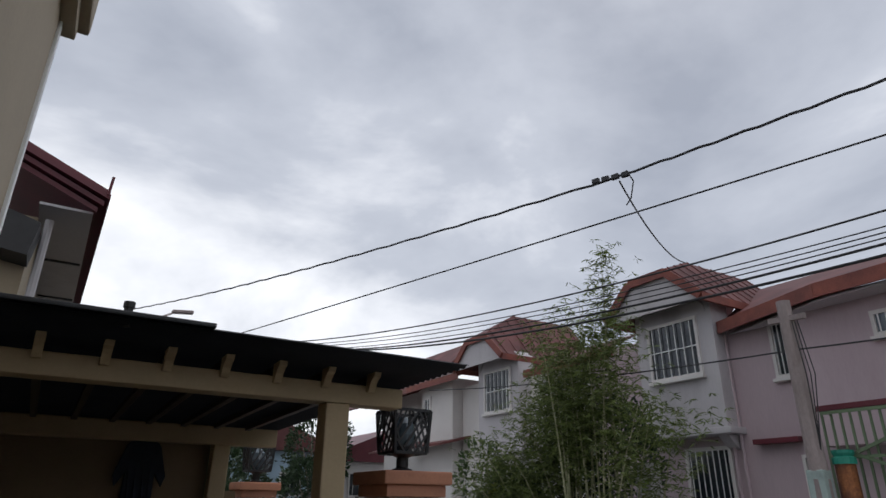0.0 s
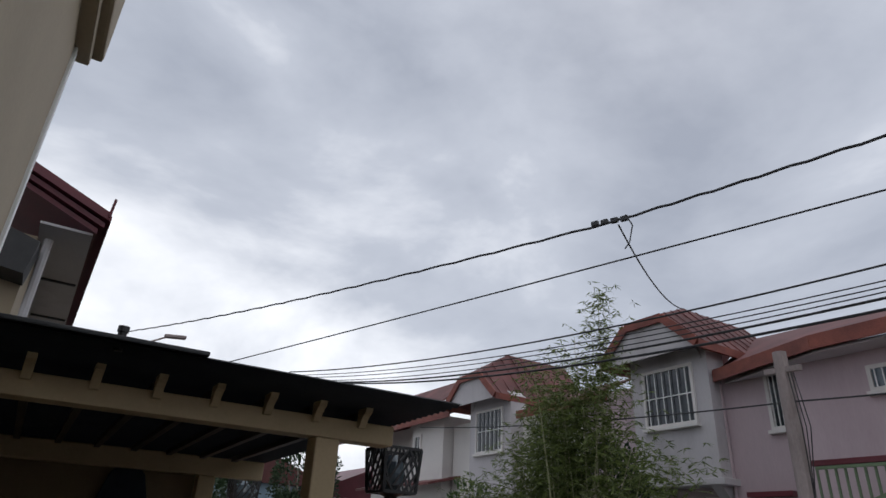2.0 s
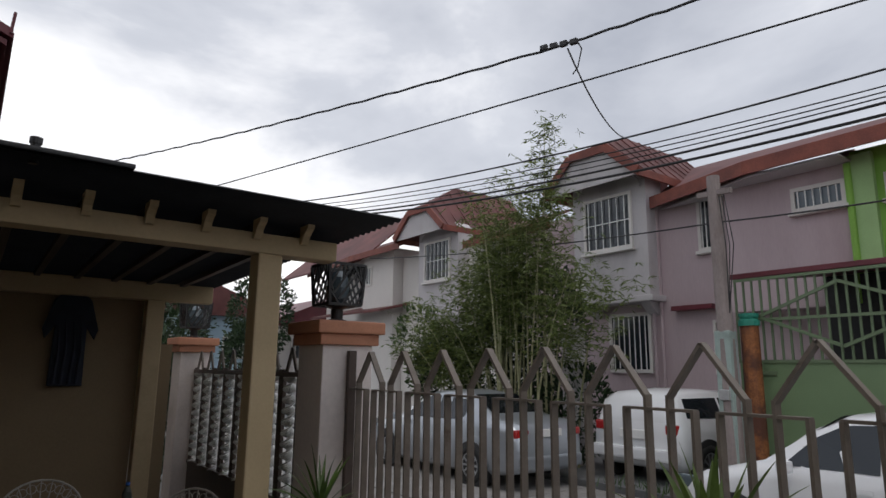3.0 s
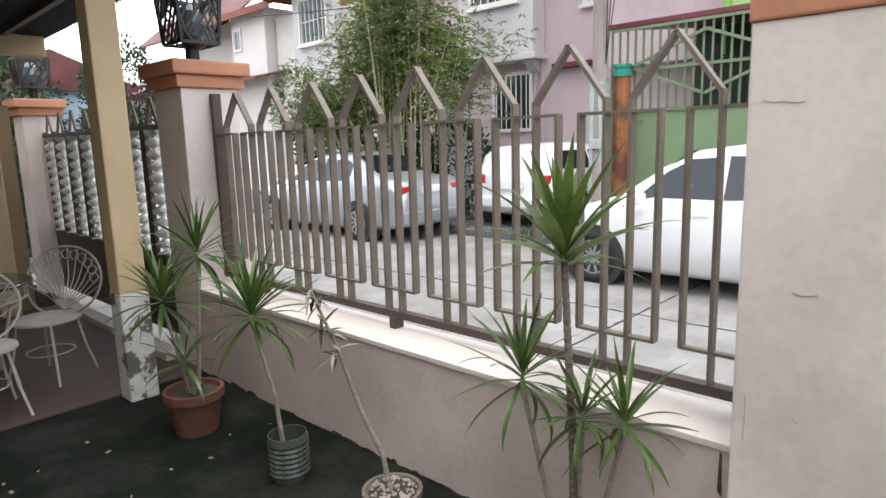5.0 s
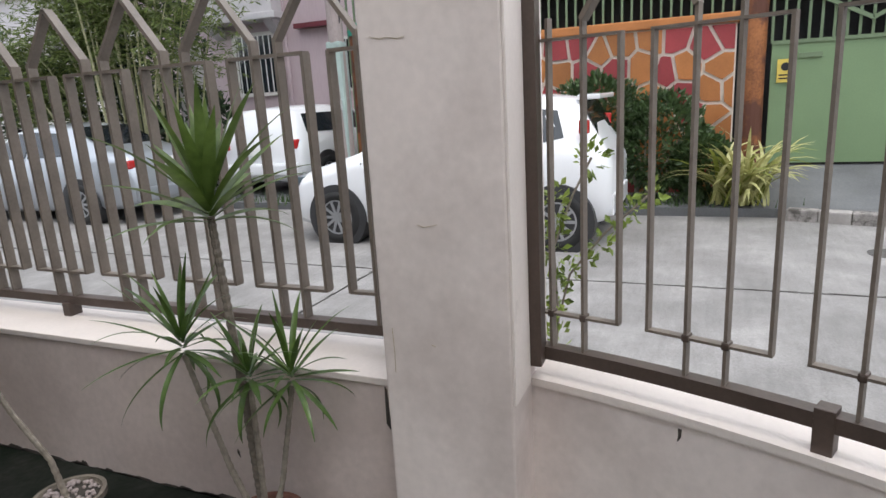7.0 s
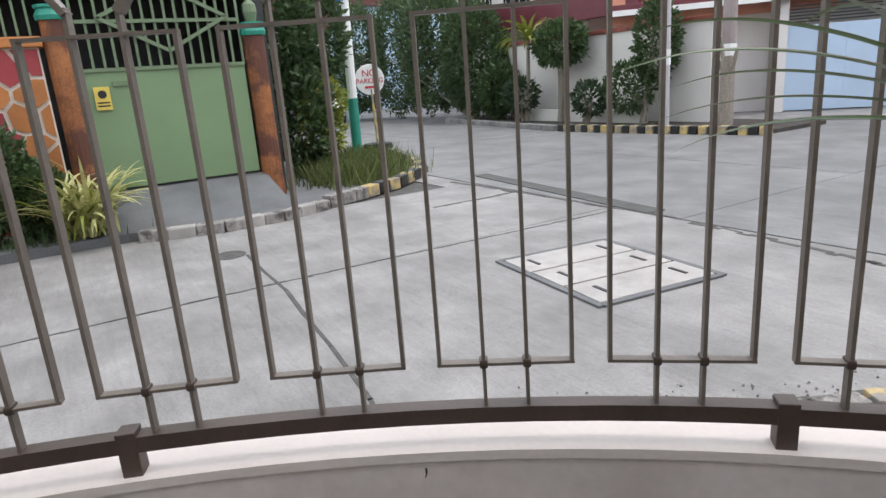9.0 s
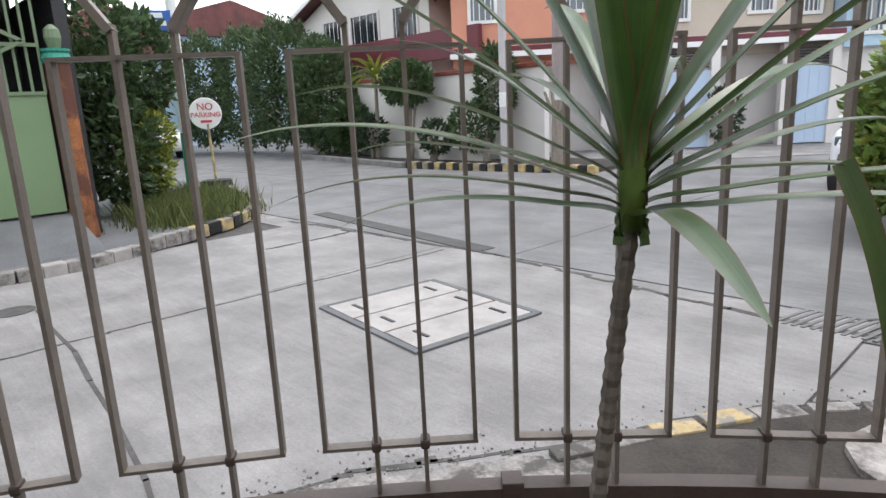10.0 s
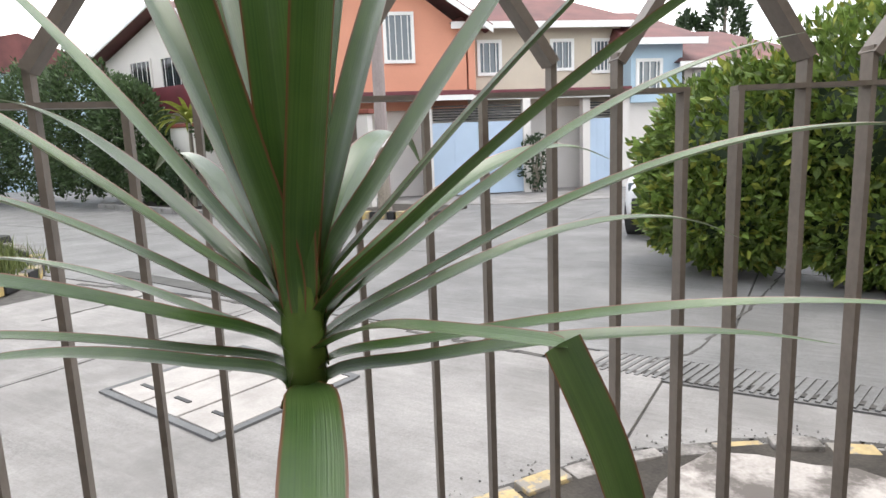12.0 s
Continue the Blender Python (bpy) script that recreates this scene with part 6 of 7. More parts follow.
blade([CROWN + Vector((-0.01, 0.012, 0.0)), CROWN + Vector((-0.085, 0.085, 0.022)), CROWN + Vector((-0.17, 0.18, 0.016)), CROWN + Vector((-0.255, 0.28, -0.008))], 0.035, (0, 0, 1), close_d, "dracaena_close", "low_leaf", "lowest leaf arching over the yard", 0.2, 0.5)

# creeper at the end post
creeper = thing("creeper", (2.25, 0.1, 0.0), "yellow green creeper climbing beside the end post", "plant")
cp = [(2.42, 0.28, -0.05), (2.4, 0.24, 0.35), (2.4, 0.21, 0.7), (2.4, 0.17, 0.86), (2.4, 0.06, 1.0), (2.4, -0.08, 1.13)]
part("vine", tube(cp, 0.004, 5), "bark", creeper)
part("vine", tube([(2.4, 0.21, 0.7), (2.39, 0.22, 0.95), (2.4, 0.16, 1.12), (2.4, 0.1, 1.24)], 0.004, 5), "bark", creeper)
rows = [((2.4, 0.215, z), (0.03, 0.03, 0.09), 0.8) for z in (0.45, 0.62, 0.78, 0.95, 1.08)]
rows += [((2.4, 0.17 - 0.05 * k, 0.86 + 0.054 * k), (0.03, 0.028, 0.028), 0.35) for k in range(6)] + [((2.4, 0.1, 1.24), (0.05, 0.045, 0.05), 0.6)]
leafy("foliage", leaf_cloud(rows, 60, 0.032, rng, 1.7), "creeper_leaf", creeper)

# bamboo clump
clump = thing("bamboo_clump", (9.0, 9.6, 0.0), "tall green bamboo clump with thin canes and feathery leaves", "bamboo")
tops = ((7.3, 3.6), (8, 5.3), (8.5, 6.0), (9, 5.9), (10, 5.3), (11, 4.2), (12, 3.4), (12.8, 2.6))


def clump_top(y):
    for (a, b), (c, d) in zip(tops, tops[1:]):
        if a <= y <= c:
            return b + (d - b) * (y - a) / (c - a)
    return 2.5


bv, bf = [], []
for k in range(40):
    y0 = rng.gauss(9.5, 0.7)
    x0 = rng.gauss(9.05, 0.2)
    y1 = min(12.6, max(7.4, y0 + (y0 - 9.5) * 1.3 + rng.uniform(-0.5, 0.5)))
    z1 = clump_top(y1) * rng.uniform(0.72, 1.02) if k else 6.75
    if k == 0:
        y0, y1 = 8.7, 8.42
    x1 = x0 + rng.uniform(-0.5, 0.35)
    pts = [Vector((x0 + (x1 - x0) * t ** 2, y0 + (y1 - y0) * t ** 2, z1 * t)) for t in (0, 0.2, 0.4, 0.6, 0.8, 1.0)]
    part("cane", tube(pts, [0.026, 0.025, 0.022, 0.017, 0.011, 0.004], 6), "bamboo", clump)
    for j in range(165 if k else 230):
        t = rng.uniform(0.36, 1.0) ** 0.6 if k else rng.uniform(0.7, 1.0)
        c = Vector((x0 + (x1 - x0) * t ** 2, y0 + (y1 - y0) * t ** 2, z1 * t)) + Vector((rng.gauss(0, 0.2), rng.gauss(0, 0.42), rng.gauss(0, 0.18))) * (1 if k else 0.5)
        for q in range(5):
            a = rng.uniform(0, 6.28)
            out = Vector((math.cos(a), math.sin(a), rng.uniform(-0.9, 0.2))).normalized()
            side = out.cross(Vector((rng.gauss(0, 1), rng.gauss(0, 1), 1))).normalized()
            ln, w = rng.uniform(0.11, 0.2), 0.024
            i = len(bv)
            bv += [c, c + out * ln * 0.4 + side * w * 0.5, c + out * ln, c + out * ln * 0.4 - side * w * 0.5]
            bf += [(i, i + 1, i + 2), (i, i + 2, i + 3)]
leafy("foliage", (bv, bf), "leaf_bamboo", clump)
shrub("street_shrub", (9.0, 12.0, 0), [((9.3, 12.2, 1.5), (0.5, 1.0, 1.2), 1), ((9.6, 10.7, 1.7), (0.45, 1.3, 1.5), 1.4), ((9.5, 8.4, 1.0), (0.45, 0.9, 0.9), 0.8), ((9.7, 9.4, 2.3), (0.4, 1.2, 1.7), 1.8)], 2300, 0.13, "leaf_dark", "dark leafy undergrowth below the bamboo", "shrub", rng, 8)
small_tree = shrub("street_shrub", (8.9, 12.9, 0), [((8.9, 12.9, 2.5), (0.5, 0.7, 0.8), 1), ((8.9, 12.5, 1.6), (0.4, 0.5, 0.6), 0.6)], 420, 0.14, "leaf", "slender shrub with broad leaves beside the bamboo", "shrub", rng, 6)
shrub("street_shrub", (9.0, 12.2, 0.0), [((8.8, 11.9, 2.05), (0.2, 0.35, 0.2), 1)], 90, 0.14, "leaf_yellow", "yellow leaved shrub among the bamboo", "shrub", rng, 3)

# by the painted stone wall
shrub("wall_shrub", (8.9, 0.5, 0.0), [((8.95, 1.1, 1.0), (0.35, 0.6, 0.6), 1), ((8.9, 0.3, 0.72), (0.35, 0.55, 0.62), 1), ((8.85, -0.2, 0.42), (0.3, 0.35, 0.4), 0.7)], 4200, 0.085, "leaf", "dense green shrub before the painted stone wall", "shrub", rng, 6)
striped = thing("striped_plant", (8.5, -0.62, 0.0), "clump of arching yellow and green striped leaves", "plant")
for k in range(130):
    a = rng.uniform(0, 6.28)
    part("leaf", strap_leaf((8.5 + rng.gauss(0, 0.1), -0.62 + rng.gauss(0, 0.14), 0.02), a, radians(rng.uniform(45, 85)), radians(rng.uniform(60, 130)), rng.uniform(0.7, 1.15), 0.05, 0.3, 8), "leaf_stripe" if k % 4 else "leaf_yellow", striped, "", True)

# corner verge plants by the street sign
shrub("corner_shrub", (11.2, -4.4, 0.0), [((11.7, -4.15, 2.5), (0.95, 0.65, 1.3), 1), ((12.2, -4.2, 1.8), (0.9, 0.7, 1.0), 1), ((12.0, -4.9, 2.35), (0.8, 0.55, 0.95), 0.9), ((11.2, -4.2, 1.0), (0.7, 0.5, 0.9), 0.8)], 2600, 0.16, "leaf_garden", "tall dark green shrub beside the end of the gate", "shrub", rng, 8)
shrub("corner_shrub", (11.5, -5.0, 0.0), [((11.4, -4.7, 1.2), (0.5, 0.42, 0.42), 1), ((11.2, -4.55, 0.7), (0.5, 0.4, 0.5), 0.8)], 1300, 0.11, "leaf_yellow", "rounded yellow green shrub on the corner verge", "shrub", rng, 6)


def grass_patch(name, spots, n, height, mat, label):
    verts, faces = [], []
    for _ in range(n):
        (x, y), (rx, ry) = spots[rng.randrange(len(spots))]
        p = Vector((x + rng.gauss(0, rx), y + rng.gauss(0, ry), -0.02))
        a = rng.uniform(0, 6.28)
        h = height * rng.uniform(0.4, 1.2)
        s = Vector((math.cos(a), math.sin(a), 0)) * 0.012
        lean = Vector((rng.gauss(0, 0.25), rng.gauss(0, 0.25), 0)) * h
        k = len(verts)
        verts += [p - s, p + s, p + lean * 0.5 + Vector((0, 0, h * 0.6)), p + lean + Vector((0, 0, h))]
        faces += [(k, k + 1, k + 2), (k + 2, k + 3, k)]
    return tagged(leafy(name, (verts, faces), mat), label, "grass", "", "stuff")


grass_patch("grass", [((10.6, -4.6), (0.5, 0.35)), ((11.2, -5.4), (0.5, 0.3)), ((9.6, -4.4), (0.3, 0.3)), ((10.2, -5.0), (0.4, 0.3))], 5600, 0.36, "grass_leaf", "tall unmown grass on the corner verge")
grass_patch("ground_weeds", [((8.5, 0.3), (0.1, 0.5)), ((8.4, 5.5), (0.1, 0.8))], 500, 0.2, "leaf", "weeds along the kerb")

for at, rows in (((2.7, 11.4, 0.0), [((2.7, 11.4, 2.0), (0.6, 0.9, 1.1), 1), ((2.4, 10.4, 1.2), (0.5, 0.8, 1.0), 1)]), ((3.0, 14.2, 0.0), [((2.9, 14.2, 2.5), (0.8, 1.2, 1.5), 1), ((2.2, 13.0, 1.4), (0.6, 0.9, 1.2), 1)]), ((1.4, 9.8, 0.0), [((1.4, 9.9, 1.9), (0.7, 0.7, 1.0), 1), ((1.0, 9.4, 1.0), (0.7, 0.6, 0.9), 1)])):
    shrub("verge_tree", at, rows, 1500, 0.14, "leaf_dark", "dark leafy garden tree beyond the carport gate", "tree", rng, 6, 0.03, "bark", 2.2, "trees beyond the gate")
for at, rows in (((11.2, 29.5, 0.0), [((11.2, 29.5, 4.2), (1.5, 1.5, 2.2), 1), ((10.4, 28.6, 2.2), (1.2, 1.2, 1.6), 0.8)]), ((8.0, 33.0, 0.0), [((8.0, 33.0, 3.6), (1.9, 1.5, 2.2), 1), ((6.6, 32.0, 2.0), (1.4, 1.2, 1.6), 0.8)])):
    shrub("street_tree", at, rows, 2200, 0.24, "leaf_dark", "dark green tree at the far end of the street", "tree", rng, 7, 0.07, "bark", 2.2, "far street trees")
# hedge across the street on the own side
hedge = thing("hedge", (0.0, -9.4, 0.0), "big rounded hedge with glossy green and yellow leaves", "hedge")
hrows = [((1.0, -9.3, 1.2), (1.25, 0.9, 1.15), 1.0), ((-0.2, -9.2, 1.5), (1.3, 1.0, 1.3), 1.1), ((-1.6, -9.0, 1.6), (1.4, 1.1, 1.6), 1.2), ((-3.2, -9.0, 1.8), (1.5, 1.1, 1.7), 1.0), ((1.6, -9.7, 0.95), (0.75, 0.7, 0.75), 0.6), ((1.2, -9.0, 0.62), (0.95, 0.7, 0.62), 0.7), ((-0.3, -8.85, 0.55), (1.1, 0.7, 0.6), 0.8), ((-2.0, -8.75, 0.55), (1.3, 0.75, 0.65), 0.8)]
leafy("foliage", leaf_cloud(hrows, 5200, 0.14, rng, 2.0), "hedge_leaf", hedge)
leafy("new_leaves", leaf_cloud([(c, (r[0] * 1.04, r[1] * 1.04, r[2] * 1.04), s) for c, r, s in hrows], 1100, 0.13, rng, 2.0), "leaf_yellow", hedge, "bright yellow green young leaves")
# solid dark cores imitate the shaded depth between the hedge leaves
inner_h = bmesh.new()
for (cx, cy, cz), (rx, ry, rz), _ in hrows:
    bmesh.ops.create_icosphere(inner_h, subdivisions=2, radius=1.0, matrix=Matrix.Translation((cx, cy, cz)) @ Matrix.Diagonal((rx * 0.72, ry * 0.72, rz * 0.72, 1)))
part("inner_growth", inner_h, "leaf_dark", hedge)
for x in (0.8, -0.4, -1.8):
    part("trunk", tube([(x, -9.8, -0.1), (x + 0.1, -9.5, 1.0)], [0.05, 0.03], 7), "bark", hedge)

# garden plants behind the striped kerb
for at, rows, per, mat, label in (((19.5, -13.6, 0), [((19.6, -13.7, 2.1), (1.6, 1.0, 1.9), 1), ((22.5, -13.9, 2.6), (2.0, 1.2, 2.4), 1), ((25.5, -14.0, 2.6), (2.0, 1.2, 2.5), 0.9), ((18.0, -13.6, 1.0), (0.8, 0.6, 0.9), 0.4), ((28.0, -13.2, 2.6), (1.8, 1.0, 2.5), 0.8), ((31.0, -13.0, 2.7), (1.8, 1.0, 2.5), 0.6)], 9500, "leaf_garden", "wall of dark green garden trees over the street"),
                                  ((14.6, -13.3, 0), [((14.7, -13.4, 2.2), (0.95, 0.55, 0.6), 1)], 2600, "leaf", "clipped square garden tree before the wall"),
                                  ((11.6, -13.4, 0), [((11.4, -13.6, 2.0), (0.55, 0.45, 1.0), 1), ((12.0, -13.3, 0.9), (0.7, 0.5, 0.6), 0.7)], 1500, "leaf_garden", "narrow dark garden tree beside a pole"),
                                  ((16.2, -13.2, 0), [((16.3, -13.2, 0.8), (0.6, 0.5, 0.5), 1)], 800, "leaf_dark", "low dark shrub on the verge"),
                                  ((13.3, -13.0, 0), [((13.2, -13.1, 0.65), (0.5, 0.4, 0.45), 1)], 600, "leaf_dark", "low dark shrub on the verge"),
                                  ((7.9, -19.6, 0), [((7.9, -19.6, 0.9), (0.5, 0.5, 0.8), 1)], 700, "leaf_dark", "shrub beside the pale gate")):
    shrub("garden_tree", at, rows, per, 0.17, mat, label, "tree", rng, 5, 0.05)
palm = thing("garden_palm", (16.0, -13.2, 0.0), "small yellow green palm before the garden wall", "palm")
part("trunk", tube([(16.0, -13.2, 0), (15.9, -13.2, 1.4), (15.8, -13.15, 2.4)], [0.07, 0.06, 0.05], 8), "bark", palm)
for k in range(34):
    part("frond", strap_leaf((15.8, -13.15, 2.4), 2.4 * k, radians(rng.uniform(10, 80)), radians(rng.uniform(70, 130)), rng.uniform(0.8, 1.2), 0.13, 0.4, 7), "leaf_yellow", palm, "", True)
conifer = thing("tall_conifer", (5.3, -42, 0), "tall dark narrow conifer far behind the houses", "tree")
part("trunk", tube([(5.3, -42, 0), (5.3, -42, 9)], [0.2, 0.08], 8), "bark", conifer)
leafy("crown", leaf_cloud([((5.3, -42, 6.5), (1.2, 1.2, 3.2), 1), ((7.3, -42, 6.0), (0.9, 0.9, 2.6), 0.7)], 2200, 0.45, rng, 2.5), "leaf_dark", conifer)


# ---- under the carport: wire chairs, table, shirt ----
# added wall just out of view, keeps side light out of the carport
structure("wall_side", box(-1.1, -0.9, 3.02, 7.12, -0.1, 2.62), "beige_wall", "unseen beige wall added to darken the carport", "wall")


def wire_chair(at, turn):
    """A white wire chair: round fan back on a scroll rim, plate seat, four splayed legs. Built facing -y at the origin, then placed."""
    ch = thing("wire_chair", (0, 0, 0), "white wire chair with a round fan back", "chair", "chairs round the table")
    part("seat", lathe([(0.2, 0.42), (0.215, 0.425), (0.215, 0.44), (0.2, 0.445), (0.05, 0.44)], (0, 0, 0), 22), "wire", ch)
    ring = [Vector((0.3 * math.sin(a), 0.1 + 0.14 * (1 - abs(math.cos(a / 2)) ** 2) * 0 + 0.16 * (0.5 + 0.5 * math.cos(a)) + 0.02, 0.66 + 0.24 * math.cos(a))) for a in (2 * math.pi * k / 28 for k in range(29))]
    part("back_rim", tube(ring, 0.009, 6), "wire", ch)
    low = Vector((0, 0.17, 0.45))
    for k in range(13):
        a = radians(-96 + 16 * k)
        end = Vector((0.3 * math.sin(a), 0.12 + 0.16 * (0.5 + 0.5 * math.cos(a)), 0.66 + 0.24 * math.cos(a)))
        part("back_rib", tube([low, low.lerp(end, 0.5) + Vector((0, 0.03, 0)), end], 0.005, 5), "wire", ch)
    for k in range(11):
        a = radians(-80 + 16 * k)
        c = Vector((0.245 * math.sin(a), 0.13 + 0.13 * (0.5 + 0.5 * math.cos(a)), 0.65 + 0.195 * math.cos(a)))
        part("scroll", tube([c + Vector((0.035 * math.cos(b), 0, 0.035 * math.sin(b))) for b in (2 * math.pi * j / 9 for j in range(10))], 0.004, 4), "wire", ch)
    for sx in (-1, 1):
        for sy in (-1, 1):
            part("leg", tube([(0.13 * sx, 0.12 * sy, 0.43), (0.16 * sx, 0.15 * sy, 0.2), (0.2 * sx, 0.19 * sy, 0.0)], 0.009, 6), "wire", ch)
    part("leg_ring", tube([(0.15 * math.cos(a), 0.15 * math.sin(a), 0.2) for a in (2 * math.pi * k / 16 for k in range(17))], 0.005, 5), "wire", ch)
    ch.matrix_basis = pose(at[0], at[1], 0, 0, 0, turn) @ Matrix.Scale(0.97, 4)
    return ch


first_chair = wire_chair((0.82, 4.4), 0)
copy_thing(first_chair, pose(0.66, 5.75, 0, 0, 0, 8))
copy_thing(first_chair, pose(1.3, 4.85, 0, 0, 0, -55))
copy_thing(first_chair, pose(0.02, 4.6, 0, 0, 0, 60))
table = thing("wire_table", (0.85, 5.05, 0), "round glass topped table with white wire apron and legs", "table")
part("tabletop", lathe([(0.43, 0.684), (0.44, 0.689), (0.44, 0.696), (0.43, 0.70), (0.1, 0.70)], (0.85, 5.05, 0), 32), "glass", table, "dark glass top")
for z in (0.679, 0.594):
    part("apron_ring", tube([(0.85 + 0.4 * math.cos(a), 5.05 + 0.4 * math.sin(a), z) for a in (2 * math.pi * k / 30 for k in range(31))], 0.008, 5), "wire", table)
for k in range(20):
    a = 2 * math.pi * k / 20
    c = Vector((0.85 + 0.4 * math.cos(a), 5.05 + 0.4 * math.sin(a), 0.637))
    t = Vector((-math.sin(a), math.cos(a), 0))
    part("scroll", tube([c + t * 0.045 * math.cos(b) + Vector((0, 0, 0.042 * math.sin(b))) for b in (2 * math.pi * j / 9 for j in range(10))], 0.004, 4), "wire", table)
for k in range(4):
    a = math.pi / 4 + k * math.pi / 2
    part("leg", tube([(0.85 + 0.36 * math.cos(a), 5.05 + 0.36 * math.sin(a), 0.594), (0.85 + 0.28 * math.cos(a), 5.05 + 0.28 * math.sin(a), 0.3), (0.85 + 0.34 * math.cos(a), 5.05 + 0.34 * math.sin(a), 0.0)], 0.011, 6), "wire", table)
water = thing("water_bottle", (1.08, 5.2, 0.70), "clear plastic water bottle with a pale label", "bottle")
part("bottle", lathe([(0.03, 0), (0.034, 0.02), (0.034, 0.14), (0.03, 0.17), (0.014, 0.2), (0.014, 0.215)], (1.08, 5.2, 0.70), 16), "clear_plastic", water)
part("label", lathe([(0.0355, 0.06), (0.0355, 0.12)], (1.08, 5.2, 0.70), 16), "skyblue", water)
part("cap", lathe([(0.015, 0.212), (0.015, 0.232)], (1.08, 5.2, 0.70), 12), "sign_blue", water)
bowl = thing("bowl", (0.9, 5.2, 0.70), "low dark bowl with a small white cup", "bowl")
part("wall", lathe([(0.05, 0), (0.09, 0.05), (0.085, 0.05), (0.045, 0.01)], (0.9, 5.2, 0.70), 18), "plastic", bowl)
part("cup", lathe([(0.02, 0.01), (0.03, 0.07), (0.026, 0.07), (0.018, 0.015)], (0.93, 5.02, 0.70), 12), "white", bowl)
tray = thing("tray", (0.72, 5.2, 0.70), "small red plastic tray on the table", "tray")
part("base", box(0.64, 0.82, 5.057, 5.49, 0.701, 0.729, 0.008), "sign_red", tray)
shirt = thing("hanging_shirt", (0.81, 7.06, 1.55), "navy cotton shirt hanging on the back wall", "shirt")
outline = [(0.3, 1.56), (0.82, 1.56), (0.8, 2.12), (0.93, 2.0), (0.98, 2.1), (0.84, 2.38), (0.68, 2.47), (0.62, 2.43), (0.5, 2.43), (0.44, 2.47), (0.28, 2.38), (0.14, 2.1), (0.19, 2.0), (0.32, 2.12)]
outline = [(0.81 + (x - 0.56) * 0.56, z) for x, z in outline]
cloth = prism(outline, "y", 7.04, 7.09, bevel=0.008)
for v in cloth.verts:
    v.co.y += 0.018 * math.sin(v.co.x * 23) * (2.5 - v.co.z)
part("body", cloth, "navy", shirt)
for k, x in enumerate((0.71, 0.77, 0.84, 0.9)):
    part("fold", tube([(x, 7.03, 1.58), (x + 0.015, 7.028, 1.9), (x - 0.01, 7.04, 2.2)], [0.016, 0.012, 0.003], 6), "navy", shirt)
part("hanger", tube([(0.72, 7.06, 2.46), (0.81, 7.06, 2.52), (0.9, 7.06, 2.46)], 0.006, 6), "white", shirt)

# ---- garage roof behind the green gates, grille on the stone wall ----
structure("garage_roof", slab([(9.6, -3.3, 3.2), (9.6, 4.75, 3.2), (12.1, 4.75, 3.5), (12.1, -3.3, 3.5)], 0.06), "maroon", "low roof over the yard behind the green gates", "roof")
# back and end take a near-black colour to deepen the shade behind the bars
structure("garage_back", box(11.9, 12.0, -3.2, 4.7, -0.1, 3.4), "plastic", "back of the yard behind the green gates, coloured dark for shade", "wall")
structure("garage_end", box(9.7, 12.0, -3.35, -3.2, -0.1, 3.2), "plastic", "side wall of the yard behind the gates, coloured dark for shade", "wall")
grille = thing("wall_grille", (9.55, 0.8, 2.27), "pale green steel grille on the painted stone wall", "grille")
for k in range(22):
    y = -0.5 + 2.6 * k / 21
    part("upright", box(9.54, 9.56, y - 0.014, y + 0.014, 2.27, 3.15), "gate_pale", grille)
part("rail", box(9.52, 9.54, -0.55, 2.15, 2.7, 2.74), "gate_pale", grille)

# ---- street signs and poles on the corner ----
no_park = thing("parking_sign", (13.2, -6.62, 0.0), "round white sign with red letters on a yellow post", "sign")
part("post", tube([(13.2, -6.62, -0.05), (13.2, -6.58, 1.35)], 0.03, 8), "yellow", no_park)
face = Vector((-0.9, 0.42, 0)).normalized()
facing = face.to_track_quat("Z", "Y").to_matrix().to_4x4()
facing.translation = Vector((13.2, -6.56, 1.56))
disc = lathe([(0.31, -0.012), (0.32, 0.0), (0.31, 0.012)], (0, 0, 0), 32)
bmesh.ops.transform(disc, matrix=facing, verts=disc.verts)
part("disc", disc, "white", no_park, "white round plate")
across = Vector((0, 0, 1)).cross(face).normalized()


def lettering(text, centre, size, parent, mat):
    cu = bpy.data.curves.new("lettering", "FONT")
    cu.body, cu.size, cu.align_x, cu.align_y, cu.extrude = text, size, "CENTER", "CENTER", 0.003
    tmp = bpy.data.objects.new("lettering", cu)
    scene.collection.objects.link(tmp)
    bpy.context.view_layer.update()
    me = bpy.data.meshes.new_from_object(tmp.evaluated_get(bpy.context.evaluated_depsgraph_get()))
    bpy.data.objects.remove(tmp)
    m = Matrix((across, Vector((0, 0, 1)), face)).transposed().to_4x4()
    m.translation = Vector(centre) + face * 0.02
    me.transform(m)
    bm = bmesh.new()
    bm.from_mesh(me)
    bpy.data.meshes.remove(me)
    return part("lettering", bm, mat, parent)


lettering("NO", (13.2, -6.56, 1.69), 0.2, no_park, "sign_red")
lettering("PARKING", (13.2, -6.56, 1.53), 0.14, no_park, "sign_red")
part("underline", obox(Vector((13.2, -6.56, 1.4)) + face * 0.018, across, 0.22, 0.006, 0.05), "sign_red", no_park)
base_tyre = thing("sign_base", (13.2, -6.62, 0.0), "black rubber tyre holding the sign post", "tyre")
part("ring", lathe([(0.1, -0.02), (0.3, -0.02), (0.33, 0.08), (0.3, 0.18), (0.1, 0.18)], (13.2, -6.62, 0.0), 20), "tyre", base_tyre)
street_pole = thing("street_sign_pole", (12.9, -5.98, 0.0), "white pole with teal foot carrying a blue sign", "pole")
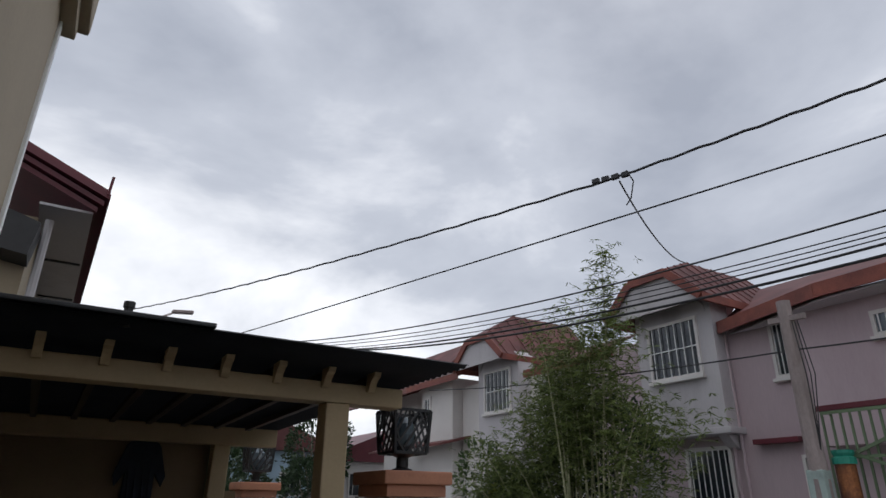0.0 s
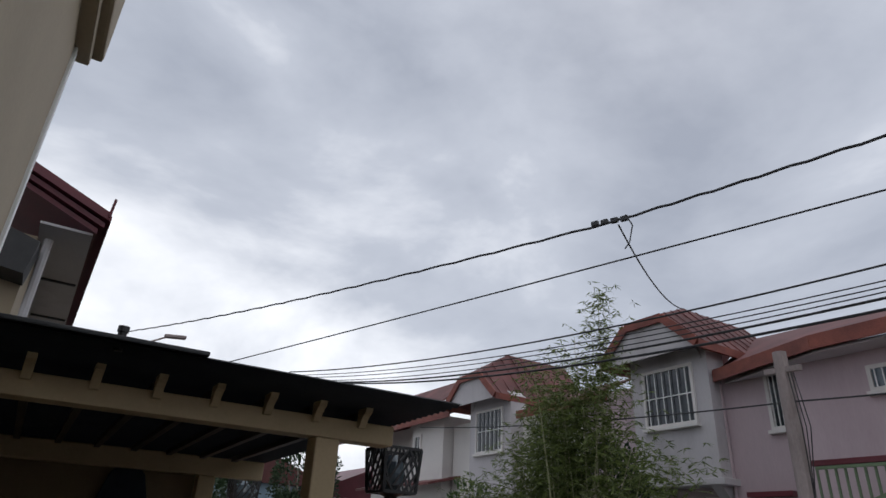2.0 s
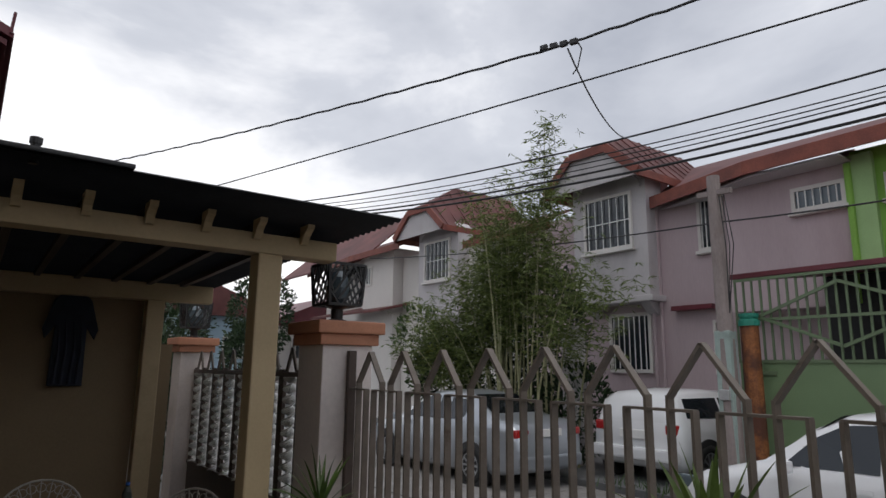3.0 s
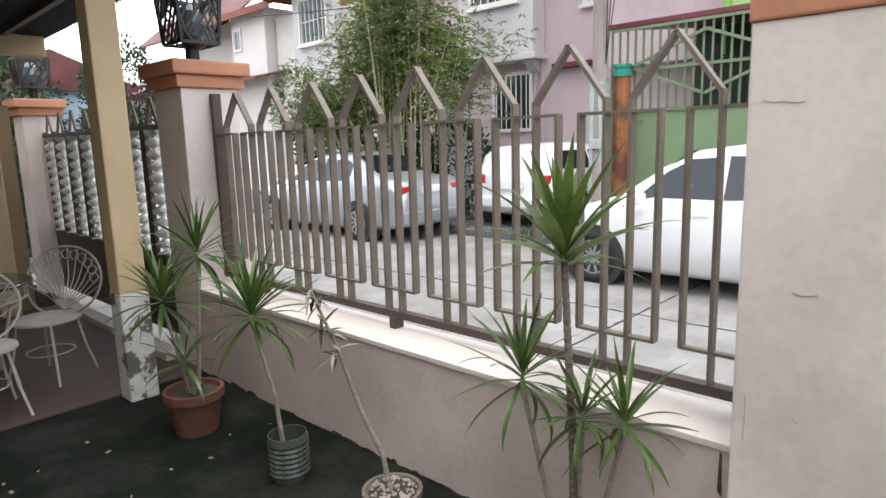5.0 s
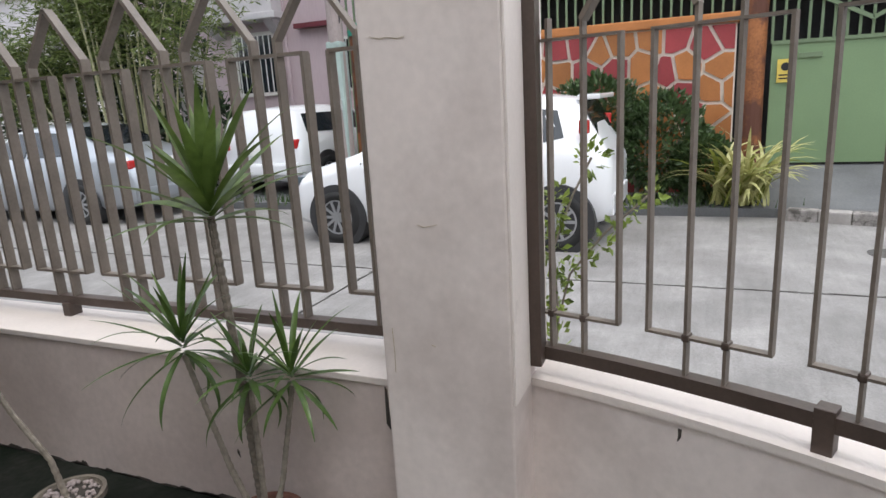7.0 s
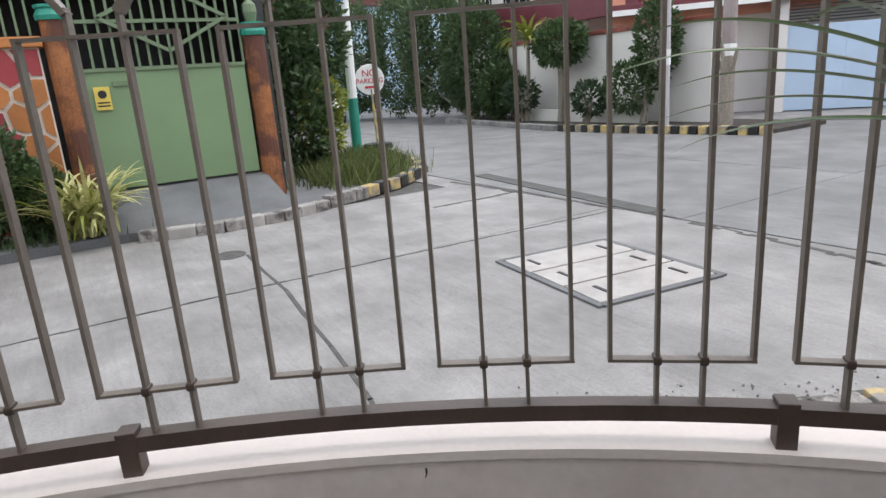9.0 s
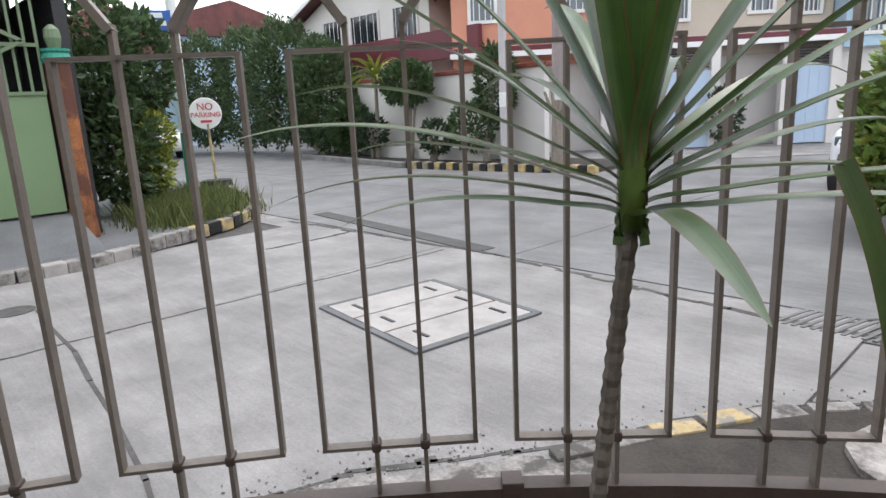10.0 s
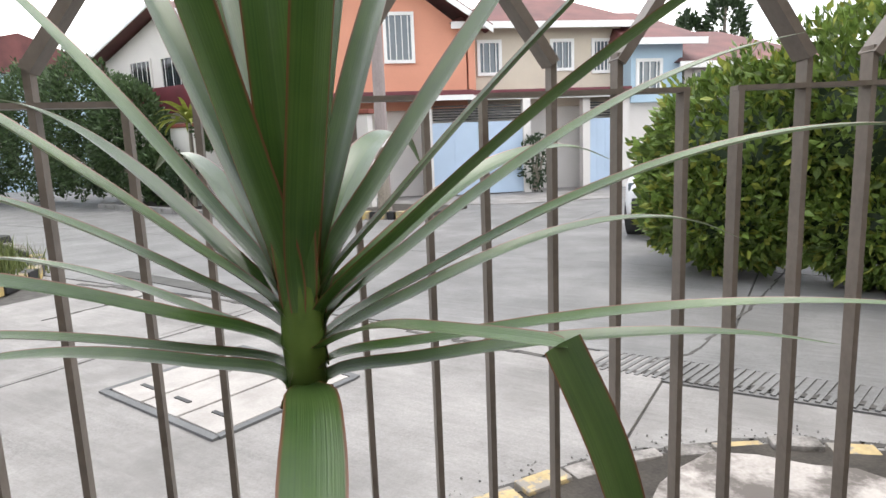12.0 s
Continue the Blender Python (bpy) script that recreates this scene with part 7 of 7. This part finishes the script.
part("shaft", tube([(12.9, -5.98, 0.95), (12.9, -6.05, 5.5)], 0.1, 12), "white", street_pole)
part("foot", tube([(12.9, -5.97, -0.05), (12.9, -5.98, 1.2)], 0.108, 12), "teal", street_pole, "teal painted foot")
plate_c = Vector((12.85, -5.55, 3.28))
part("plate", obox(plate_c, across, 0.78, 0.02, 0.36, bevel=0.004), "sign_blue", street_pole, "blue plate with white bars")
for dz, ln in ((0.09, 0.5), (-0.05, 0.6)):
    part("bar_line", obox(plate_c + face * 0.014 + Vector((0, 0, dz)), across, ln, 0.006, 0.09), "white", street_pole)

lamp_post = thing("street_lamp", (1.9, 30.0, 0.0), "street lamp arm and head far down the street", "street lamp")
part("post", tube([(1.6, 26.0, 0), (1.6, 26.0, 7.4)], [0.09, 0.06], 8), "pole", lamp_post)
part("arm", tube([(1.6, 26.0, 7.4), (2.0, 26.0, 7.95), (2.62, 26.0, 8.4), (3.4, 26.0, 8.82)], 0.04, 6), "pole", lamp_post)
part("head", obox((3.65, 26.0, 8.86), (1, 0, 0.1), 0.8, 0.3, 0.12, bevel=0.03), "pole", lamp_post)

# ---- overhead cables ----
def cable(name, ends, sag, r, label, wave=0.0, n=26):
    a, b = Vector(ends[0]), Vector(ends[1])
    pts = []
    for k in range(n + 1):
        t = k / n
        p = a.lerp(b, t) - Vector((0, 0, sag * 4 * t * (1 - t)))
        p.z += wave * math.sin(k * 2.1)
        pts.append(p)
    c = thing(name, tuple(a), label, "cable", "overhead cables")
    part("strand", tube(pts, r, 6), "cable", c)
    return c


def along(p, q, lo, hi):
    """The line through two points, drawn out past both: parameters lo and hi."""
    p, q = Vector(p), Vector(q)
    return p + (q - p) * lo, p + (q - p) * hi


splice_at = Vector((7.13, 6.42, 6.93))
cable("power_cable", ((1.93, 27.0, 8.95), splice_at), 0.2, 0.022, "thick black twisted overhead cable", 0.012, 60)
cable("power_cable", (splice_at, (9.48, -1.87, 7.16)), 0.06, 0.022, "thick black twisted overhead cable", 0.012, 40)
e0, e1 = along((3.95, 16.5, 6.1), (8.15, 2.81, 6.25), -0.6, 1.35)
cable("phone_cable", (e0, e1), 0.06, 0.014, "thin black overhead cable along the street")
for p, q, r in (((5.93, 13.0, 5.52), (8.15, 2.34, 5.22), 0.014), ((6.0, 13.0, 5.42), (8.15, 2.36, 5.02), 0.009), ((6.2, 13.0, 5.39), (8.15, 2.37, 4.95), 0.009), ((6.5, 13.0, 5.36), (8.15, 2.375, 4.89), 0.009), ((6.9, 13.0, 5.38), (8.15, 2.38, 4.82), 0.018), ((7.1, 13.0, 5.36), (8.15, 2.4, 4.68), 0.02)):
    e0, e1 = along((p[0], p[1], p[2] + 0.26), (q[0], q[1], q[2] + 0.19), -0.3, 1.2)
    cable("phone_cable", (e0, e1), 0.4, r, "thin black overhead cable along the street")
cable("service_drop", (splice_at + Vector((0.1, -0.1, -0.05)), (12.0, 8.75, 7.2)), 0.32, 0.014, "thin cable drooping from the splice to a roof")
cable("service_drop", ((9.0, 4.9, 4.0), (9.0, 15.5, 4.85)), 0.12, 0.012, "thin cable between the pole and the far houses")
cable("service_drop", ((9.0, 4.9, 4.0), (9.0, -1.5, 3.98)), 0.12, 0.012, "thin cable between the pole and the green house")
clamp = thing("cable_splice", tuple(splice_at), "black cable splice with clamps and a loose loop", "splice")
for k in range(4):
    c = splice_at + Vector((-0.05 * k + 0.08, 0.17 * k - 0.25, 0.02 * k))
    part("clamp", obox(c, (-0.3, 1, 0.02), 0.13, 0.07, 0.09, bevel=0.015), "black", clamp)
part("loop", tube([splice_at + Vector(v) for v in ((0, -0.35, 0), (0.06, -0.42, -0.2), (0.1, -0.3, -0.45), (0.15, -0.15, -0.5))], 0.012, 6), "cable", clamp)

# ---- the houses across the second street ----
RO = Vector((12.65, -16.6, 0))
RU = Vector((-0.77, -0.64, 0)).normalized()
RV = Vector((-RU.y, RU.x, 0)) * -1
RM = Matrix((RU, RV, Vector((0, 0, 1)))).transposed().to_4x4()
RM.translation = RO


def row_part(name, bm, mat, parent, label=""):
    """A part given along the row: u along the fronts, v towards the street."""
    bmesh.ops.transform(bm, matrix=RM, verts=bm.verts)
    bmesh.ops.recalc_face_normals(bm, faces=list(bm.faces))
    return part(name, bm, mat, parent, label)


def row_window(parent, v, u0, u1, z0, z1, n=4, glass="glass_sky"):
    c = RM @ Vector(((u0 + u1) / 2, v, z0))
    w = thing("window", tuple(c))
    w.parent = parent
    w.location = w.location - world_place(parent)
    row_part("pane", box(u0, u1, v + 0.004, v + 0.02, z0, z1), glass, w)
    for ua, ub, za, zb in ((u0 - 0.1, u1 + 0.1, z1, z1 + 0.1), (u0 - 0.1, u1 + 0.1, z0 - 0.1, z0), (u0 - 0.1, u0, z0, z1), (u1, u1 + 0.1, z0, z1)):
        row_part("frame", box(ua, ub, v, v + 0.07, za, zb), "white", w)
    for k in range(n):
        u = u0 + (u1 - u0) * (k + 0.5) / n
        row_part("grille_bar", box(u - 0.014, u + 0.014, v + 0.07, v + 0.09, z0, z1), "white", w)
    return w


def row_house(u0, u1, wall, label, roof_z, gates, wins, v=0.0, rise=0.0, awning=True):
    c = RM @ Vector(((u0 + u1) / 2, -3, 0))
    h = thing("row_house", tuple(c), label, "house", "houses across the cross street")
    row_part("wall", box(u0, u1, -6, v, 2.6, roof_z), wall, h, "upper storey wall")
    row_part("lower_wall", box(u0, u1, -6, v - 0.3, -0.1, 2.6), "white_house", h)
    if rise:
        m = (u0 + u1) / 2
        for a, b in ((u0 - 0.7, m), (u1 + 0.7, m)):
            row_part("roof", prism([(a, roof_z - 0.05), (b, roof_z + rise), (b, roof_z + rise + 0.1), (a, roof_z + 0.05)], "y", -6.4, v + 0.7), "red_roof", h)
            row_part("rake_board", prism([(a, roof_z - 0.2), (b, roof_z + rise - 0.15), (b, roof_z + rise + 0.04), (a, roof_z)], "y", v + 0.7, v + 0.75), "white", h)
        row_part("gable_wall", prism([(u0, roof_z), (m, roof_z + rise * 0.93), (u1, roof_z)], "y", v - 0.25, v - 0.003), wall, h)
    else:
        bm = bmesh.new()
        lo = [(u0 - 0.5, v + 0.6), (u1 + 0.5, v + 0.6), (u1 + 0.5, -6.4), (u0 - 0.5, -6.4)]
        m = (u0 + u1) / 2
        a = [bm.verts.new((x, y, roof_z)) for x, y in lo]
        r0, r1 = bm.verts.new((m - 0.8, -2.9, roof_z + 1.5)), bm.verts.new((m + 0.8, -2.9, roof_z + 1.5))
        bm.faces.new((a[0], a[1], r1, r0)), bm.faces.new((a[2], a[3], r0, r1)), bm.faces.new((a[1], a[2], r1)), bm.faces.new((a[3], a[0], r0)), bm.faces.new(a[::-1])
        row_part("roof", bm, "red_roof", h)
        row_part("eave_board", box(u0 - 0.5, u1 + 0.5, v + 0.58, v + 0.63, roof_z - 0.2, roof_z), "white", h)
    if awning:
        row_part("awning", box(u0, u1, v - 0.1, v + 0.9, 2.85, 3.1, 0.02), "maroon", h, "maroon canopy over the gates")
        row_part("awning_edge", box(u0, u1, v + 0.9, v + 0.94, 2.8, 2.95), "white", h)
    for g0, g1 in gates:
        g = row_part("garage_gate", box(g0, g1, v + 0.5, v + 0.56, -0.05, 2.15), "garage_blue", h, "pale blue sheet gate")
        for k in range(6):
            row_part("vent_slat", box(g0 + 0.05, g1 - 0.05, v + 0.5, v + 0.55, 2.22 + 0.08 * k, 2.26 + 0.08 * k), "black", g)
        for k in range(1, 4):
            u = g0 + (g1 - g0) * k / 4
            row_part("gate_rib", box(u - 0.012, u + 0.012, v + 0.56, v + 0.572, 0.0, 2.12), "garage_blue", g)
        for u in (g0 - 0.12, g1 + 0.12):
            row_part("gate_post", box(u - 0.12, u + 0.12, v + 0.35, v + 0.65, -0.1, 2.8), "white_house", h)
    for w in wins:
        row_window(h, v, *w)
    return h


row_house(-2.3, 3.6, "peach", "peach two storey house with white windows and red gabled roof", 4.95, [(2.35, 5.2)], [(-1.7, -1.0, 3.95, 4.95, 4), (1.15, 1.9, 4.1, 5.4, 4)], 0.0, 2.35)
row_house(3.6, 8.8, "cream_house", "cream two storey house with red hipped roof and pale gates", 5.15, [(7.5, 8.6)], [(4.1, 4.7, 3.7, 4.6, 3), (6.5, 7.1, 3.8, 4.6, 3), (7.9, 8.4, 3.7, 4.6, 4)], -0.3)
row_house(8.85, 10.6, "skyblue", "light blue two storey house with a hipped roof", 4.5, [], [(9.1, 9.8, 3.0, 3.85, 3)], 0.4, 0.0, False)
row_house(10.8, 15.5, "white_house", "white house with red roof farther along the row", 3.8, [(11.2, 13.2)], [(11.2, 12.0, 2.9, 3.5, 3), (13, 14, 2.9, 3.5, 3)], 0.2)
structure("forecourt", prism([(7, -16.2), (14.5, -13.6), (16, -17), (4, -25), (3, -20)], "z", -0.3, -0.085), "road", "pale concrete forecourt before the row gates", "forecourt")

strip = RM @ Vector((3.75, 0, 0))
front_pier = thing("house_pier", tuple(strip), "orange painted pier on the front of a cream house", "pier")
row_part("shaft", box(3.65, 3.87, -0.3, 0.05, 3.1, 5.1), "peach", front_pier)
white_gable = thing("gabled_house", (20, -18, 0), "white gabled house with red roof and maroon balcony wall", "house", "houses across the cross street")
part("wall", box(16.3, 24.0, -22, -16, -0.1, 5.15), "white_house", white_gable)
part("gable_wall", prism([(16.3, 5.1), (20, 6.65), (24.0, 5.1)], "y", -16.25, -16.003), "white_house", white_gable)
part("roof", prism([(15.7, 4.92), (20, 6.68), (24.7, 4.92), (24.7, 5.05), (20, 6.82), (15.7, 5.05)], "y", -22.4, -15.4), "red_roof", white_gable)
for a, b in ((15.7, 20), (24.7, 20)):
    part("rake_board", prism([(a, 4.86), (b, 6.62), (b, 6.78), (a, 5.02)], "y", -15.4, -15.35), "white", white_gable)
part("parapet", box(13.6, 22.6, -15.6, -15.42, 2.95, 3.85, 0.01), "maroon", white_gable, "maroon balcony parapet")
for x0, x1 in ((16.9, 18.1), (19.0, 20.6), (21.3, 22.4)):
    window(white_gable, "y", -16.0, x0, x1, 3.7, 4.9, 4, 0.08, "white", "glass", False)
garden_wall = box(10.2, 18.0, -14.3, -14.1, -0.1, 2.35)
structure("garden_wall", garden_wall, "white_house", "cream garden wall behind the verge plants", "wall")
structure("garden_coping", box(10.1, 18.1, -14.36, -14.04, 2.35, 2.47, 0.02), "red_trim", "red coping on the garden wall", "trim")
planter_box = box(11.8, 16.6, -13.7, -13.5, -0.1, 0.32, 0.02)
structure("planter_edge", planter_box, "white_house", "low pale edge of the planted verge", "kerb")
for x, y, r, h, mat in ((10.7, -13.1, 0.11, 7.5, "pale"), (9.2, -13.3, 0.16, 7.0, "pole")):
    p = thing("roadside_pole", (x, y, 0), "tall grey roadside pole on the verge", "pole", "roadside poles")
    part("shaft", tube([(x, y, -0.1), (x, y, h)], [r, r * 0.75], 12), mat, p)
    part("band", tube([(x, y, 1.4), (x, y, 1.75)], r * 1.03, 12), "white", p)
trunk_cut = thing("cut_tree", (9.0, -13.0, 0), "pale cut tree trunk with short branch stumps", "tree")
part("trunk", tube([(9.0, -13.0, -0.05), (9.02, -13.0, 0.8), (9.0, -12.98, 1.5)], [0.16, 0.13, 0.1], 9), "bark", trunk_cut)
for dx, dz in ((0.3, 0.5), (-0.28, 0.45), (0.12, 0.7)):
    part("branch", tube([(9.0, -13.0, 1.1), (9.0 + dx * 0.6, -12.95, 1.35), (9.0 + dx, -12.9, 1.2 + dz)], [0.07, 0.05, 0.03], 7), "bark", trunk_cut)
for x, y, w, wall, roofm, hh in ((31, -9.5, 6, "skyblue", "red_roof", 5.2), (36, -2.5, 8, "white_house", "red_roof", 5.5), (40, -19.5, 13, "skyblue", "red_roof", 7.3), (27, -24, 8, "white_house", "maroon", 5.2), (-9, -27, 9, "white_house", "red_roof", 5.0)):
    far = thing("far_house", (x, y, 0), "house with red roof at the far end of the cross street", "house", "far houses")
    part("wall", box(x - 2.5, x + 4, y - w / 2, y + w / 2, -0.1, hh - 1.2), wall, far)
    part("roof", prism([(y - w / 2 - 0.5, hh - 1.2), (y, hh + 0.9), (y + w / 2 + 0.5, hh - 1.2)], "x", x - 3.0, x + 4.4), roofm, far)
    for k in (-0.3, 0.15):
        window(far, "x", x - 2.5, y + w * k - 0.5, y + w * k + 0.5, 2.2, 3.3, 3, 0.09, "white", "glass", False)
make_car("distant_van", "white van parked at the far end of the cross street", suv_st, 0.88, (26.0, -10.6), (1, 0, 0), (27.7, -10.6, -0.1), (0.72, 2.7), 0.36, "car_white", suv_glass, [(1.0, 1.12, 0.66, 1.36, 1.66, 0.6, "windscreen")], [(0.12, 0.66, 0.82, 0.1, 0.24, 0.14, "glass_sky", "headlamp")])
shrub("garden_tree", (24, -4.5, 0), [((24, -5.0, 2.4), (2.2, 1.4, 1.8), 1), ((19.5, -4.6, 2.2), (2.0, 1.2, 1.8), 1)], 3000, 0.22, "leaf_dark", "dark garden trees along the cross street", "tree", rng, 5, 0.06)

# stuff on the street: grit beside the kerb
grit = bmesh.new()
for k in range(420):
    d = rng.uniform(-26, -80)
    r = verge_edge(d) + 0.02 + abs(rng.gauss(0, 0.12))
    p = arc(r, d)
    bmesh.ops.create_cube(grit, size=rng.uniform(0.005, 0.013), matrix=Matrix.Translation((p.x, p.y, -0.095)) @ Euler((rng.random() * 3, rng.random() * 3, rng.random() * 3)).to_matrix().to_4x4() @ Matrix.Diagonal((1, 1, 0.5, 1)))
tagged(part("street_grit", grit, "road"), "broken concrete grit beside the kerb", "grit", "", "stuff")
litter = bmesh.new()
for k in range(60):
    x, y = rng.uniform(-0.4, 1.95), rng.uniform(0.3, 4.0)
    bmesh.ops.create_cube(litter, size=rng.uniform(0.01, 0.03), matrix=Matrix.Translation((x, y, 0.003)) @ Euler((0, 0, rng.random() * 3)).to_matrix().to_4x4() @ Matrix.Diagonal((1, 0.6, 0.15, 1)))
tagged(part("leaf_litter", litter, "bark"), "bits of dry leaf on the yard floor", "litter", "", "stuff")
